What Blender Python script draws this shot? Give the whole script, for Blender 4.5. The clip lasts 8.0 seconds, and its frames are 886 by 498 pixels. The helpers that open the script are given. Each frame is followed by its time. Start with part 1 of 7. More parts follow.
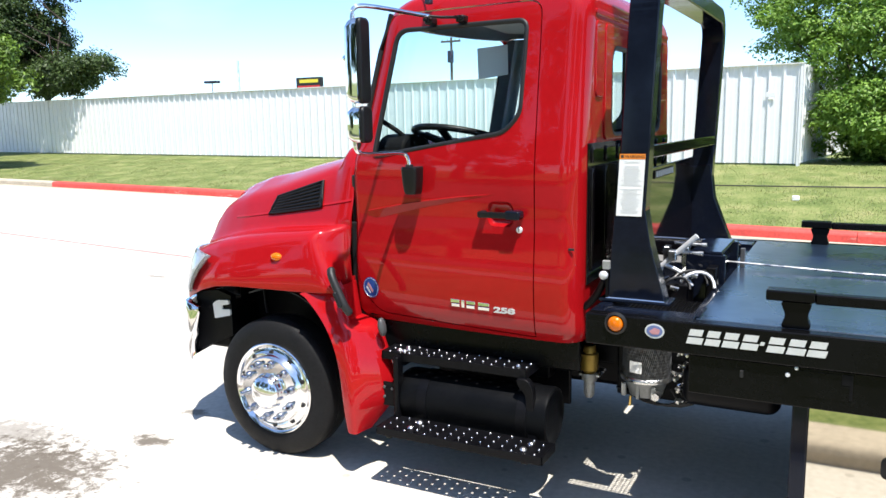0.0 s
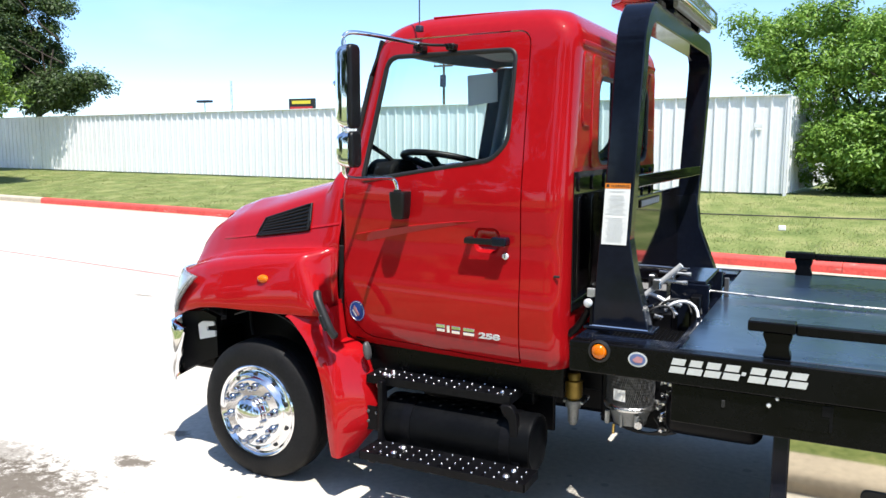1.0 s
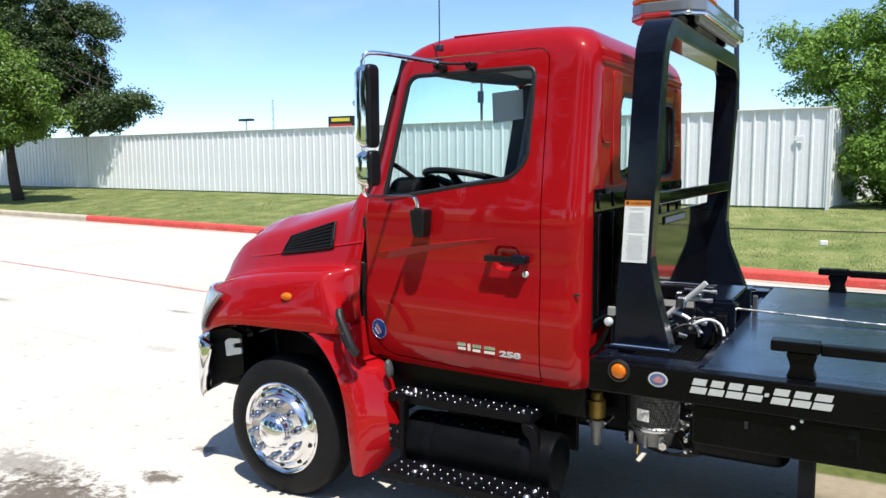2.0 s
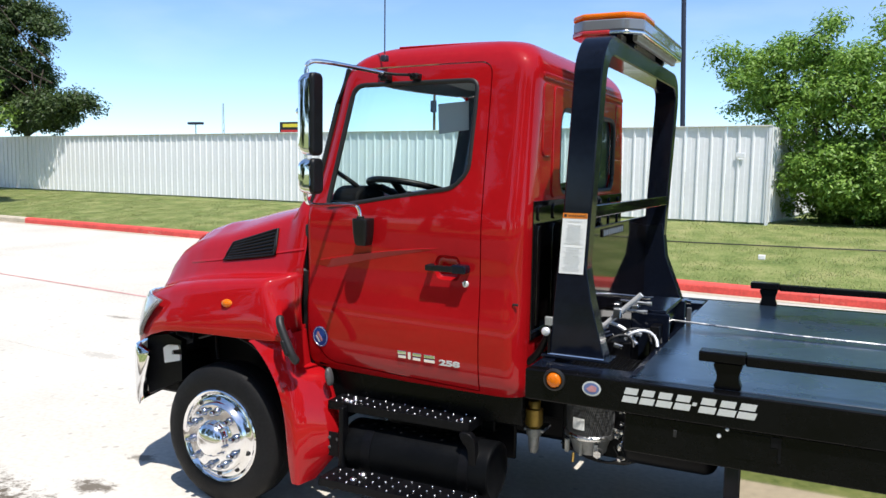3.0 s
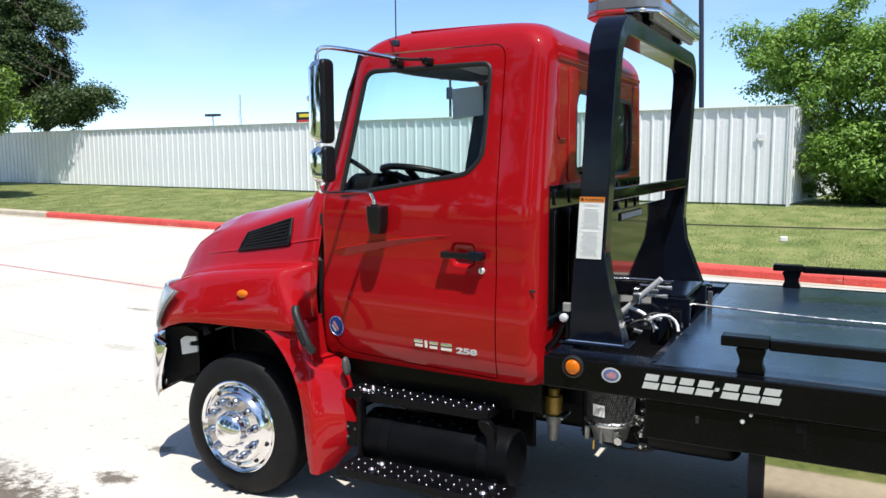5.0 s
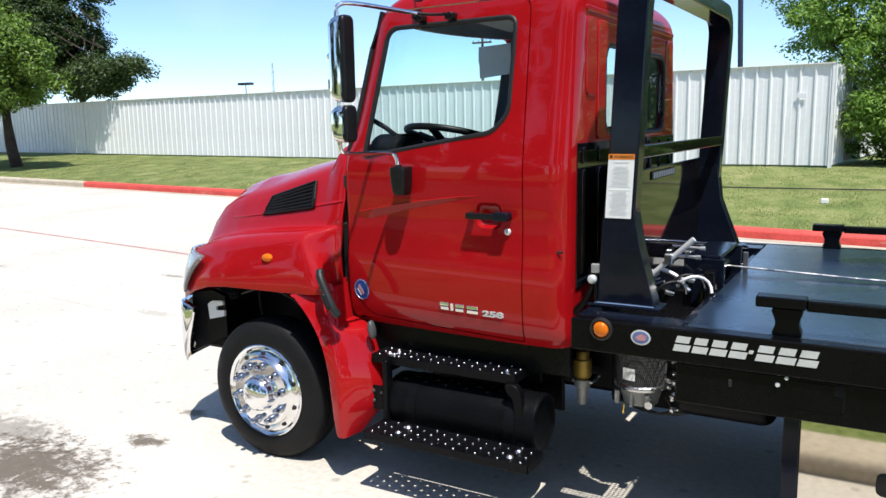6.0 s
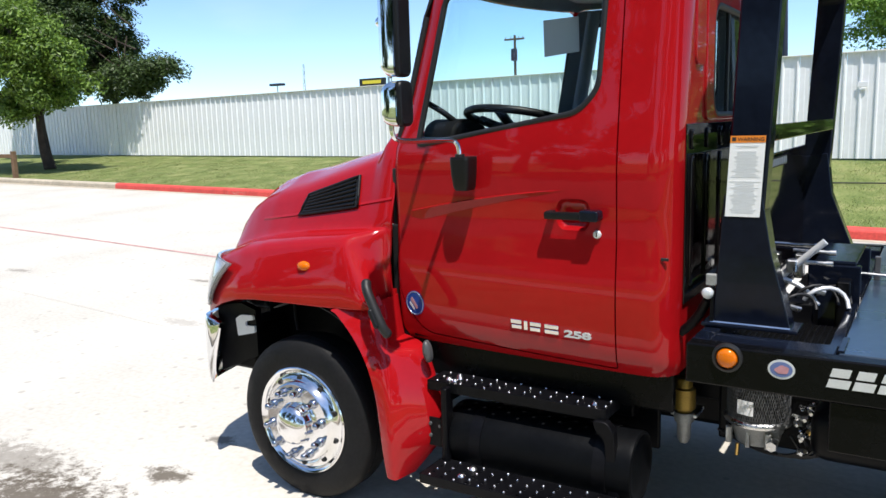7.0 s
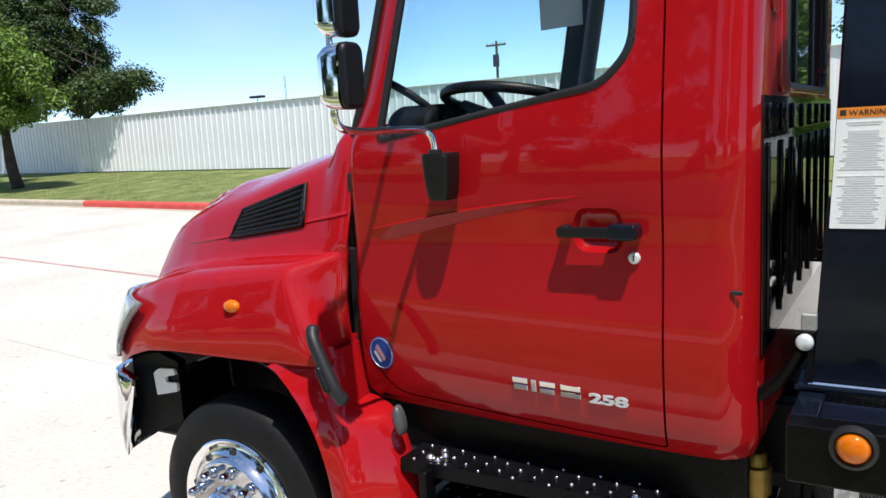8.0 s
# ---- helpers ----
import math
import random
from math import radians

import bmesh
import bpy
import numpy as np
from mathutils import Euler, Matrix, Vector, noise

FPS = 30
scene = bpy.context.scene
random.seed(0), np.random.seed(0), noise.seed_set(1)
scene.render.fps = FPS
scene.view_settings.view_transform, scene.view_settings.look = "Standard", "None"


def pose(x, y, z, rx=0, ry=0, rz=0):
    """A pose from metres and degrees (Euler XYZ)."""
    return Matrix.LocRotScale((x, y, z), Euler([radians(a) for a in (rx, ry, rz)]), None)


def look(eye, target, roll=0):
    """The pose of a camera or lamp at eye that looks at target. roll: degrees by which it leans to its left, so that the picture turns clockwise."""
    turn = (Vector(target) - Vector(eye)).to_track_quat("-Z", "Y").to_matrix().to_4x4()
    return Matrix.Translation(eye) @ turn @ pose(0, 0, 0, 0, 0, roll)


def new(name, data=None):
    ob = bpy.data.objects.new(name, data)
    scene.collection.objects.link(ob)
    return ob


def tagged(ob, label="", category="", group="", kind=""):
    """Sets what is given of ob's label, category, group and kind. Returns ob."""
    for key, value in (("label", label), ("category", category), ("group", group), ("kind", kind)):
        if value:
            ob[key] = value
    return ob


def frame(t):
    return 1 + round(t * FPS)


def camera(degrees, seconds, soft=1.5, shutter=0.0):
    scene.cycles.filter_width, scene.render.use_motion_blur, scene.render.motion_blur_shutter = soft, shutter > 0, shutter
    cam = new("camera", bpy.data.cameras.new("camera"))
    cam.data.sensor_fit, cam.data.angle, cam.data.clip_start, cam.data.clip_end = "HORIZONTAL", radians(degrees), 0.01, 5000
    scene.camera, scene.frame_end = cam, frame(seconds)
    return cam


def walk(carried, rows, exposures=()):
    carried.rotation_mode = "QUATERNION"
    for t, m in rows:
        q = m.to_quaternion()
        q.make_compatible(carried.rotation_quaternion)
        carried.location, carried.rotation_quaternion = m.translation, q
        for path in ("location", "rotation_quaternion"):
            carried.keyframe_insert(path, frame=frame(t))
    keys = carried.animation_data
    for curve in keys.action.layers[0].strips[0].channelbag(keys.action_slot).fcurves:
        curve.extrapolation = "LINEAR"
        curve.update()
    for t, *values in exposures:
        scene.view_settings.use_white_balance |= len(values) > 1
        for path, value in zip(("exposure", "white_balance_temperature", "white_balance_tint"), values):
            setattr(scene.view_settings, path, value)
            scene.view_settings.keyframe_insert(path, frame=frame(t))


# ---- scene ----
cam = camera(58.5, 8.0)
PATH = [
    (0, (0.167, -0.552, 1.933), (-0.744, 1.199, 1.611), -1.0),
    (0.5, (0.155, -0.563, 1.919), (-0.795, 1.166, 1.592), -0.6),
    (1, (0.189, -0.561, 1.947), (-0.702, 1.21, 1.682), 0.1),
    (1.5, (0.218, -0.554, 1.958), (-0.812, 1.141, 1.703), -0.1),
    (2, (0.272, -0.512, 1.959), (-0.709, 1.217, 1.733), -0.4),
    (2.2, (0.303, -0.5, 1.96), (-0.578, 1.282, 1.736), 0.5),
    (3.3, (0.331, -0.523, 1.966), (-0.542, 1.265, 1.765), 0.9),
    (3.5, (0.327, -0.522, 1.964), (-0.553, 1.263, 1.76), 1.1),
    (4, (0.321, -0.522, 1.966), (-0.545, 1.271, 1.781), 0.6),
    (4.2, (0.315, -0.506, 1.962), (-0.571, 1.277, 1.768), -0.0),
    (5.3, (0.324, -0.463, 1.957), (-0.611, 1.287, 1.709), -0.3),
    (5.5, (0.319, -0.457, 1.955), (-0.651, 1.273, 1.697), -0.9),
    (6, (0.323, -0.377, 1.919), (-0.66, 1.335, 1.602), -1.0),
    (6.2, (0.245, -0.319, 1.898), (-0.73, 1.418, 1.725), -3.2),
    (6.5, (0.063, -0.203, 1.888), (-1.006, 1.458, 1.572), -1.9),
    (7, (-0.158, 0.122, 1.845), (-1.209, 1.795, 1.528), -1.7),
    (7.5, (-0.374, 0.552, 1.81), (-1.47, 2.198, 1.512), -1.5),
    (7.7, (-0.469, 0.706, 1.766), (-1.541, 2.373, 1.503), -2.5),
    (8, (-0.614, 0.938, 1.766), (-1.637, 2.63, 1.47), -3.1),
]
EXPOSURES = [(0.0, 0.84), (1.0, 0.79), (1.6, 0.52), (2.2, 0.40), (4.2, 0.38), (5.5, 0.40), (6.2, 0.40), (8.0, 0.34)]
walk(cam, [(t, look(eye, target, roll)) for t, eye, target, roll in PATH], EXPOSURES)

# ---- world, sun, exposure ----
SUN = Vector((0.325, -0.315, 1.0)).normalized()
world = bpy.data.worlds.new("sky")
scene.world = world
world.use_nodes = True
wn, wl = world.node_tree.nodes, world.node_tree.links
wn.clear()
w_out, w_bg, w_sky = wn.new("ShaderNodeOutputWorld"), wn.new("ShaderNodeBackground"), wn.new("ShaderNodeTexSky")
w_sky.sky_type = "NISHITA"
w_sky.sun_disc = False
w_sky.sun_elevation = math.asin(SUN.z)
w_sky.sun_rotation = math.atan2(SUN.x, SUN.y)
w_sky.air_density, w_sky.dust_density, w_sky.ozone_density = 0.62, 0.25, 5.0
w_tc, w_map, w_noise, w_ramp, w_mix = (wn.new(k) for k in ("ShaderNodeTexCoord", "ShaderNodeMapping", "ShaderNodeTexNoise", "ShaderNodeValToRGB", "ShaderNodeMixRGB"))
w_map.inputs["Scale"].default_value = (1.2, 1.2, 4.0)
w_noise.inputs["Scale"].default_value, w_noise.inputs["Detail"].default_value = 2.2, 6.0
w_ramp.color_ramp.elements[0].position, w_ramp.color_ramp.elements[1].position = 0.50, 0.80
w_ramp.color_ramp.elements[0].color, w_ramp.color_ramp.elements[1].color = (0, 0, 0, 1), (0.3, 0.3, 0.3, 1)
w_mix.inputs["Color2"].default_value = (5.6, 6.3, 6.9, 1)
w_tint = wn.new("ShaderNodeMixRGB")
w_tint.blend_type = "MULTIPLY"
w_tint.inputs["Fac"].default_value, w_tint.inputs["Color2"].default_value = 1.0, (1.33, 1.33, 1.27, 1)
wl.new(w_tc.outputs["Generated"], w_map.inputs["Vector"])
wl.new(w_map.outputs["Vector"], w_noise.inputs["Vector"])
wl.new(w_noise.outputs["Fac"], w_ramp.inputs["Fac"])
wl.new(w_ramp.outputs["Color"], w_mix.inputs["Fac"])
wl.new(w_sky.outputs["Color"], w_tint.inputs["Color1"])
wl.new(w_tint.outputs["Color"], w_mix.inputs["Color1"])
wl.new(w_mix.outputs["Color"], w_bg.inputs["Color"])
w_bg.inputs["Strength"].default_value = 0.142
wl.new(w_bg.outputs["Background"], w_out.inputs["Surface"])

sun_data = bpy.data.lights.new("sun", "SUN")
sun_data.energy, sun_data.angle, sun_data.color = 4.8, radians(0.55), (1.0, 0.96, 0.9)
sun = new("sun", sun_data)
sun.matrix_world = look(SUN * 60, (0, 0, 0))


# ---- materials ----
def principled(name, color, rough=0.5, metal=0.0, coat=0.0, spec=0.5, vary=0.0, scale=8.0, bump=0.0, bump_scale=60.0, rough_vary=0.0, island=0.0):
    """A node material with two scales of colour variation and fine relief."""
    m = bpy.data.materials.new(name)
    m.use_nodes = True
    n, l = m.node_tree.nodes, m.node_tree.links
    p = n["Principled BSDF"]
    p.inputs["Base Color"].default_value = (*color, 1)
    p.inputs["Roughness"].default_value, p.inputs["Metallic"].default_value = rough, metal
    p.inputs["Coat Weight"].default_value, p.inputs["Coat Roughness"].default_value = coat, 0.03
    p.inputs["Specular IOR Level"].default_value = spec
    tc = n.new("ShaderNodeTexCoord")
    if vary > 0:
        a, b, add, mr, mx = (n.new(k) for k in ("ShaderNodeTexNoise", "ShaderNodeTexNoise", "ShaderNodeMath", "ShaderNodeMapRange", "ShaderNodeMixRGB"))
        a.inputs["Scale"].default_value, a.inputs["Detail"].default_value = scale, 5
        b.inputs["Scale"].default_value, b.inputs["Detail"].default_value = scale * 9, 4
        l.new(tc.outputs["Object"], a.inputs["Vector"])
        l.new(tc.outputs["Object"], b.inputs["Vector"])
        l.new(a.outputs["Fac"], add.inputs[0])
        l.new(b.outputs["Fac"], add.inputs[1])
        mr.inputs["From Min"].default_value, mr.inputs["From Max"].default_value = 0.7, 1.3
        mr.inputs["To Min"].default_value, mr.inputs["To Max"].default_value = 1 - vary, 1 + vary
        l.new(add.outputs["Value"], mr.inputs["Value"])
        mx.blend_type = "MULTIPLY"
        mx.inputs["Fac"].default_value = 1
        mx.inputs["Color1"].default_value = (*color, 1)
        l.new(mr.outputs["Result"], mx.inputs["Color2"])
        l.new(mx.outputs["Color"], p.inputs["Base Color"])
        if rough_vary:
            rr = n.new("ShaderNodeMapRange")
            rr.inputs["From Min"].default_value, rr.inputs["From Max"].default_value = 0.35, 0.65
            rr.inputs["To Min"].default_value, rr.inputs["To Max"].default_value = max(rough - rough_vary, 0.01), min(rough + rough_vary, 1)
            l.new(a.outputs["Fac"], rr.inputs["Value"])
            l.new(rr.outputs["Result"], p.inputs["Roughness"])
    if bump > 0:
        t, bp = n.new("ShaderNodeTexNoise"), n.new("ShaderNodeBump")
        t.inputs["Scale"].default_value, t.inputs["Detail"].default_value = bump_scale, 4
        bp.inputs["Strength"].default_value, bp.inputs["Distance"].default_value = bump, 0.004
        l.new(tc.outputs["Object"], t.inputs["Vector"])
        l.new(t.outputs["Fac"], bp.inputs["Height"])
        l.new(bp.outputs["Normal"], p.inputs["Normal"])
    return m


def glass(name, tint, gloss=0.02):
    """Thin clear sheet: what lies behind shows through its tint, with a mirror gloss by Fresnel."""
    m = bpy.data.materials.new(name)
    m.use_nodes = True
    n, l = m.node_tree.nodes, m.node_tree.links
    n.clear()
    out, mix, tr, gl, fr = (n.new(k) for k in ("ShaderNodeOutputMaterial", "ShaderNodeMixShader", "ShaderNodeBsdfTransparent", "ShaderNodeBsdfGlossy", "ShaderNodeFresnel"))
    tr.inputs["Color"].default_value = (*tint, 1)
    gl.inputs["Roughness"].default_value = gloss
    fr.inputs["IOR"].default_value = 1.31
    l.new(fr.outputs["Fac"], mix.inputs["Fac"])
    l.new(tr.outputs["BSDF"], mix.inputs[1])
    l.new(gl.outputs["BSDF"], mix.inputs[2])
    l.new(mix.outputs["Shader"], out.inputs["Surface"])
    return m


RED = principled("red_paint", (0.335, 0.005, 0.008), 0.45, 0.0, 0.68, 0.03, 0.06, 3.0)
RED.node_tree.nodes["Principled BSDF"].inputs["Coat IOR"].default_value = 1.5
# base leans navy to stand in for the blue sky reflected in black gloss
BLACK_GLOSS = principled("black_gloss_paint", (0.005, 0.007, 0.014), 0.14, 0, 0.08, 0.16, 0.25, 4.0, 0.05, 30, 0.05)
RAIL_BLACK = principled("rail_black_paint", (0.003, 0.003, 0.0035), 0.25, 0, 0, 0.12, 0.25, 4.0, 0.05, 30, 0.05)
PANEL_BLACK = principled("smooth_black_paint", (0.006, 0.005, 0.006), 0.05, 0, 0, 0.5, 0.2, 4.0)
# black deck; the blue sheen of the sky is mixed into its base colour
DECK_SKY_BLACK = principled("deck_black_sky_tint", (0.013, 0.025, 0.044), 0.30, 0, 0.8, 0.6, 0.3, 3.0, 0.12, 14, 0.06)
DECK_SKY_BLACK.node_tree.nodes["Principled BSDF"].inputs["Coat Roughness"].default_value = 0.16
BLACK_SATIN = principled("black_satin_steel", (0.003, 0.003, 0.004), 0.42, 0, 0, 0.13, 0.35, 6.0, 0.15, 60, 0.1)
PLASTIC = principled("black_plastic", (0.006, 0.006, 0.007), 0.42, 0, 0, 0.28, 0.2, 12.0, 0.2, 200)
SEAL = principled("black_rubber_seal", (0.012, 0.012, 0.013), 0.5, 0, 0, 0.4, 0.2, 10.0)
RUBBER = principled("tyre_rubber", (0.0065, 0.0065, 0.0072), 0.62, 0, 0, 0.2, 0.35, 7.0, 0.25, 90, 0.12)
CHROME = principled("chrome", (0.82, 0.83, 0.85), 0.05, 1.0, 0, 0.5, 0.04, 9.0)
# chrome darkened and blued to carry the shading on the nut covers
NUT_CHROME_SHADED = principled("nut_chrome_shaded", (0.42, 0.44, 0.50), 0.10, 1.0, 0, 0.5, 0.06, 9.0)
ALU = principled("polished_aluminium", (0.84, 0.84, 0.85), 0.11, 1.0, 0, 0.5, 0.05, 12.0, 0.04, 40, 0.05)
STEEL = principled("bright_steel", (0.62, 0.62, 0.62), 0.3, 1.0, 0, 0.5, 0.2, 14.0, 0.15, 80, 0.1)
MIRROR = principled("mirror_stainless", (0.66, 0.62, 0.53), 0.04, 1.0, 0, 0.5, 0.02, 2.0)
BRASS = principled("brass_fitting", (0.62, 0.42, 0.14), 0.3, 1.0, 0, 0.5, 0.2, 30.0)
GOLD = principled("yellow_zinc", (0.26, 0.17, 0.035), 0.38, 0.6, 0, 0.5, 0.25, 20.0)
GUARD_GREY = principled("grey_guard_rubber", (0.07, 0.072, 0.075), 0.45, 0.1, 0, 0.5, 0.2, 20.0)
GREY_CAST = principled("grey_casting", (0.30, 0.30, 0.29), 0.5, 0.4, 0, 0.5, 0.2, 20.0, 0.2, 90)
DASH = principled("dash_plastic", (0.005, 0.005, 0.006), 0.65, 0, 0, 0.1, 0.15, 10.0, 0.2, 160)
LINER = principled("grey_headliner", (0.34, 0.37, 0.40), 0.9, 0, 0, 0.3, 0.1, 14.0, 0.15, 200)
TRIM_GREY = principled("grey_pillar_trim", (0.15, 0.185, 0.235), 0.7, 0, 0, 0.2, 0.1, 14.0)
TANK_PAINT = principled("tank_black_paint", (0.003, 0.0033, 0.004), 0.45, 0, 0, 0.09, 0.25, 5.0, 0.08, 50, 0.08)
PAPER = principled("paper", (0.50, 0.54, 0.57), 0.9, 0, 0, 0.2, 0.05, 10.0)
mixer, through_light = (PAPER.node_tree.nodes.new(k) for k in ("ShaderNodeMixShader", "ShaderNodeBsdfTranslucent"))
through_light.inputs["Color"].default_value = (0.80, 0.83, 0.86, 1)
mixer.inputs["Fac"].default_value = 0.55
PAPER.node_tree.links.new(PAPER.node_tree.nodes["Principled BSDF"].outputs["BSDF"], mixer.inputs[1])
PAPER.node_tree.links.new(through_light.outputs["BSDF"], mixer.inputs[2])
PAPER.node_tree.links.new(mixer.outputs["Shader"], PAPER.node_tree.nodes["Material Output"].inputs["Surface"])
WHITE = principled("white_vinyl", (0.80, 0.80, 0.80), 0.4, 0, 0, 0.5, 0.04, 20.0)
ORANGE_INK = principled("orange_vinyl", (0.75, 0.22, 0.02), 0.45, 0, 0, 0.5, 0.03, 20.0)
GREY_INK = principled("grey_ink", (0.66, 0.67, 0.68), 0.6)
PLATE_GREY = principled("dull_plate_grey", (0.16, 0.19, 0.23), 0.5, 0.2)
BLACK_INK = principled("black_ink", (0.02, 0.02, 0.02), 0.6)
DULL_BLUE = principled("dull_blue_vinyl", (0.10, 0.14, 0.30), 0.45, 0, 0, 0.5, 0.1, 30.0)
SILVER_PAINT = principled("silver_painted_steel", (0.72, 0.73, 0.75), 0.35, 0.35, 0, 0.5, 0.12, 20.0, 0.1, 60)
BLUE_INK = principled("blue_vinyl", (0.010, 0.055, 0.26), 0.35, 0, 0.4, 0.5, 0.05, 30.0)
PINK_INK = principled("faded_red_vinyl", (0.42, 0.20, 0.22), 0.5, 0, 0, 0.5, 0.2, 40.0)
SILVER_INK = principled("silver_vinyl", (0.62, 0.63, 0.65), 0.35, 0.3, 0, 0.5, 0.06, 20.0)
FENCE = principled("white_painted_sheet", (0.78, 0.79, 0.80), 0.42, 0, 0, 0.5, 0.05, 0.9, 0.0)
FENCE_TRIM = principled("fence_cap_paint", (0.70, 0.69, 0.66), 0.5, 0, 0, 0.5, 0.08, 2.0)
ASPHALT = principled("worn_asphalt", (0.11, 0.105, 0.10), 0.9, 0, 0, 0.3, 0.25, 2.0, 0.5, 60)
CURB = principled("kerb_concrete", (0.46, 0.40, 0.31), 0.85, 0, 0, 0.3, 0.18, 2.5, 0.4, 50)
BARK = principled("bark", (0.055, 0.042, 0.034), 0.9, 0, 0, 0.2, 0.4, 5.0, 1.0, 24)
WOOD = principled("weathered_wood", (0.16, 0.10, 0.06), 0.85, 0, 0, 0.2, 0.3, 6.0, 0.5, 40)
POLE_DARK = principled("dark_painted_pole", (0.018, 0.022, 0.045), 0.5, 0, 0, 0.5, 0.15, 3.0)
POLE_WOOD = principled("grey_pole_wood", (0.12, 0.09, 0.07), 0.9, 0, 0, 0.2, 0.2, 3.0)
POLE_GREY = principled("galvanised", (0.35, 0.36, 0.38), 0.5, 0.6, 0, 0.5, 0.1, 3.0)
SIGN_BLACK = principled("sign_black", (0.012, 0.012, 0.012), 0.4)
SIGN_YELLOW = principled("sign_yellow", (0.75, 0.60, 0.05), 0.5)
SIGN_RED = principled("sign_red", (0.55, 0.03, 0.03), 0.5)
GLASS = glass("window_glass", (0.86, 0.955, 0.955))
GLASS_BACK = glass("window_glass_inside", (0.995, 1.0, 1.0))
GLASS_BACK.node_tree.nodes["Fresnel"].inputs["IOR"].default_value = 1.0


def lens(name, color, rough=0.12):
    m = principled(name, color, rough, 0, 1.0)
    p = m.node_tree.nodes["Principled BSDF"]
    p.inputs["Transmission Weight"].default_value = 0.35
    return m


AMBER = lens("amber_lens", (0.90, 0.20, 0.0))
AMBER.node_tree.nodes["Principled BSDF"].inputs["Coat Weight"].default_value = 0.3
AMBER.node_tree.nodes["Principled BSDF"].inputs["Specular IOR Level"].default_value = 0.2
RED_LENS = lens("red_lens", (0.62, 0.03, 0.03))
CLEAR_LENS = lens("clear_lens", (0.26, 0.275, 0.30), 0.06)
LAMP_GLASS = lens("headlamp_glass", (0.75, 0.78, 0.80), 0.05)
LAMP_GLASS.node_tree.nodes["Principled BSDF"].inputs["Transmission Weight"].default_value = 0.8


def leaf_material(name, dark, light):
    m = bpy.data.materials.new(name)
    m.use_nodes = True
    n, l = m.node_tree.nodes, m.node_tree.links
    p = n["Principled BSDF"]
    geo, ramp, tr, mix = n.new("ShaderNodeNewGeometry"), n.new("ShaderNodeValToRGB"), n.new("ShaderNodeBsdfTranslucent"), n.new("ShaderNodeMixShader")
    ramp.color_ramp.elements[0].color, ramp.color_ramp.elements[1].color = (*dark, 1), (*light, 1)
    l.new(geo.outputs["Random Per Island"], ramp.inputs["Fac"])
    l.new(ramp.outputs["Color"], p.inputs["Base Color"])
    l.new(ramp.outputs["Color"], tr.inputs["Color"])
    p.inputs["Roughness"].default_value = 0.5
    mix.inputs["Fac"].default_value = 0.35
    l.new(p.outputs["BSDF"], mix.inputs[1])
    l.new(tr.outputs["BSDF"], mix.inputs[2])
    l.new(mix.outputs["Shader"], n["Material Output"].inputs["Surface"])
    return m


# the shade of a backlit crown is put into this darker leaf tone
LEAF_DARK = leaf_material("leaf_dark", (0.026, 0.050, 0.014), (0.095, 0.150, 0.040))
LEAF_MID = leaf_material("leaf_mid", (0.042, 0.088, 0.011), (0.22, 0.345, 0.048))
LEAF_LIGHT = leaf_material("leaf_light", (0.10, 0.215, 0.024), (0.29, 0.455, 0.078))
BLADE = leaf_material("grass_blade", (0.16, 0.20, 0.058), (0.29, 0.31, 0.115))


def ground_material(name, stops, scale):
    """Soil and turf, mixed by noise at three scales."""
    m = principled(name, stops[0], 0.95, 0, 0, 0.2, 0, 1, 0.6, 30)
    n, l = m.node_tree.nodes, m.node_tree.links
    tc, a, b, mix, ramp = n["Texture Coordinate"], n.new("ShaderNodeTexNoise"), n.new("ShaderNodeTexNoise"), n.new("ShaderNodeMixRGB"), n.new("ShaderNodeValToRGB")
    a.inputs["Scale"].default_value, a.inputs["Detail"].default_value = scale, 6
    b.inputs["Scale"].default_value, b.inputs["Detail"].default_value = scale * 14, 6
    mix.inputs["Fac"].default_value = 0.45
    l.new(tc.outputs["Object"], a.inputs["Vector"])
    l.new(tc.outputs["Object"], b.inputs["Vector"])
    l.new(a.outputs["Fac"], mix.inputs["Color1"])
    l.new(b.outputs["Fac"], mix.inputs["Color2"])
    l.new(mix.outputs["Color"], ramp.inputs["Fac"])
    r = ramp.color_ramp
    r.elements[0].position, r.elements[1].position = 0.36, 0.66
    r.elements[0].color, r.elements[1].color = (*stops[0], 1), (*stops[2], 1)
    e = r.elements.new(0.5)
    e.color = (*stops[1], 1)
    l.new(ramp.outputs["Color"], n["Principled BSDF"].inputs["Base Color"])
    return m



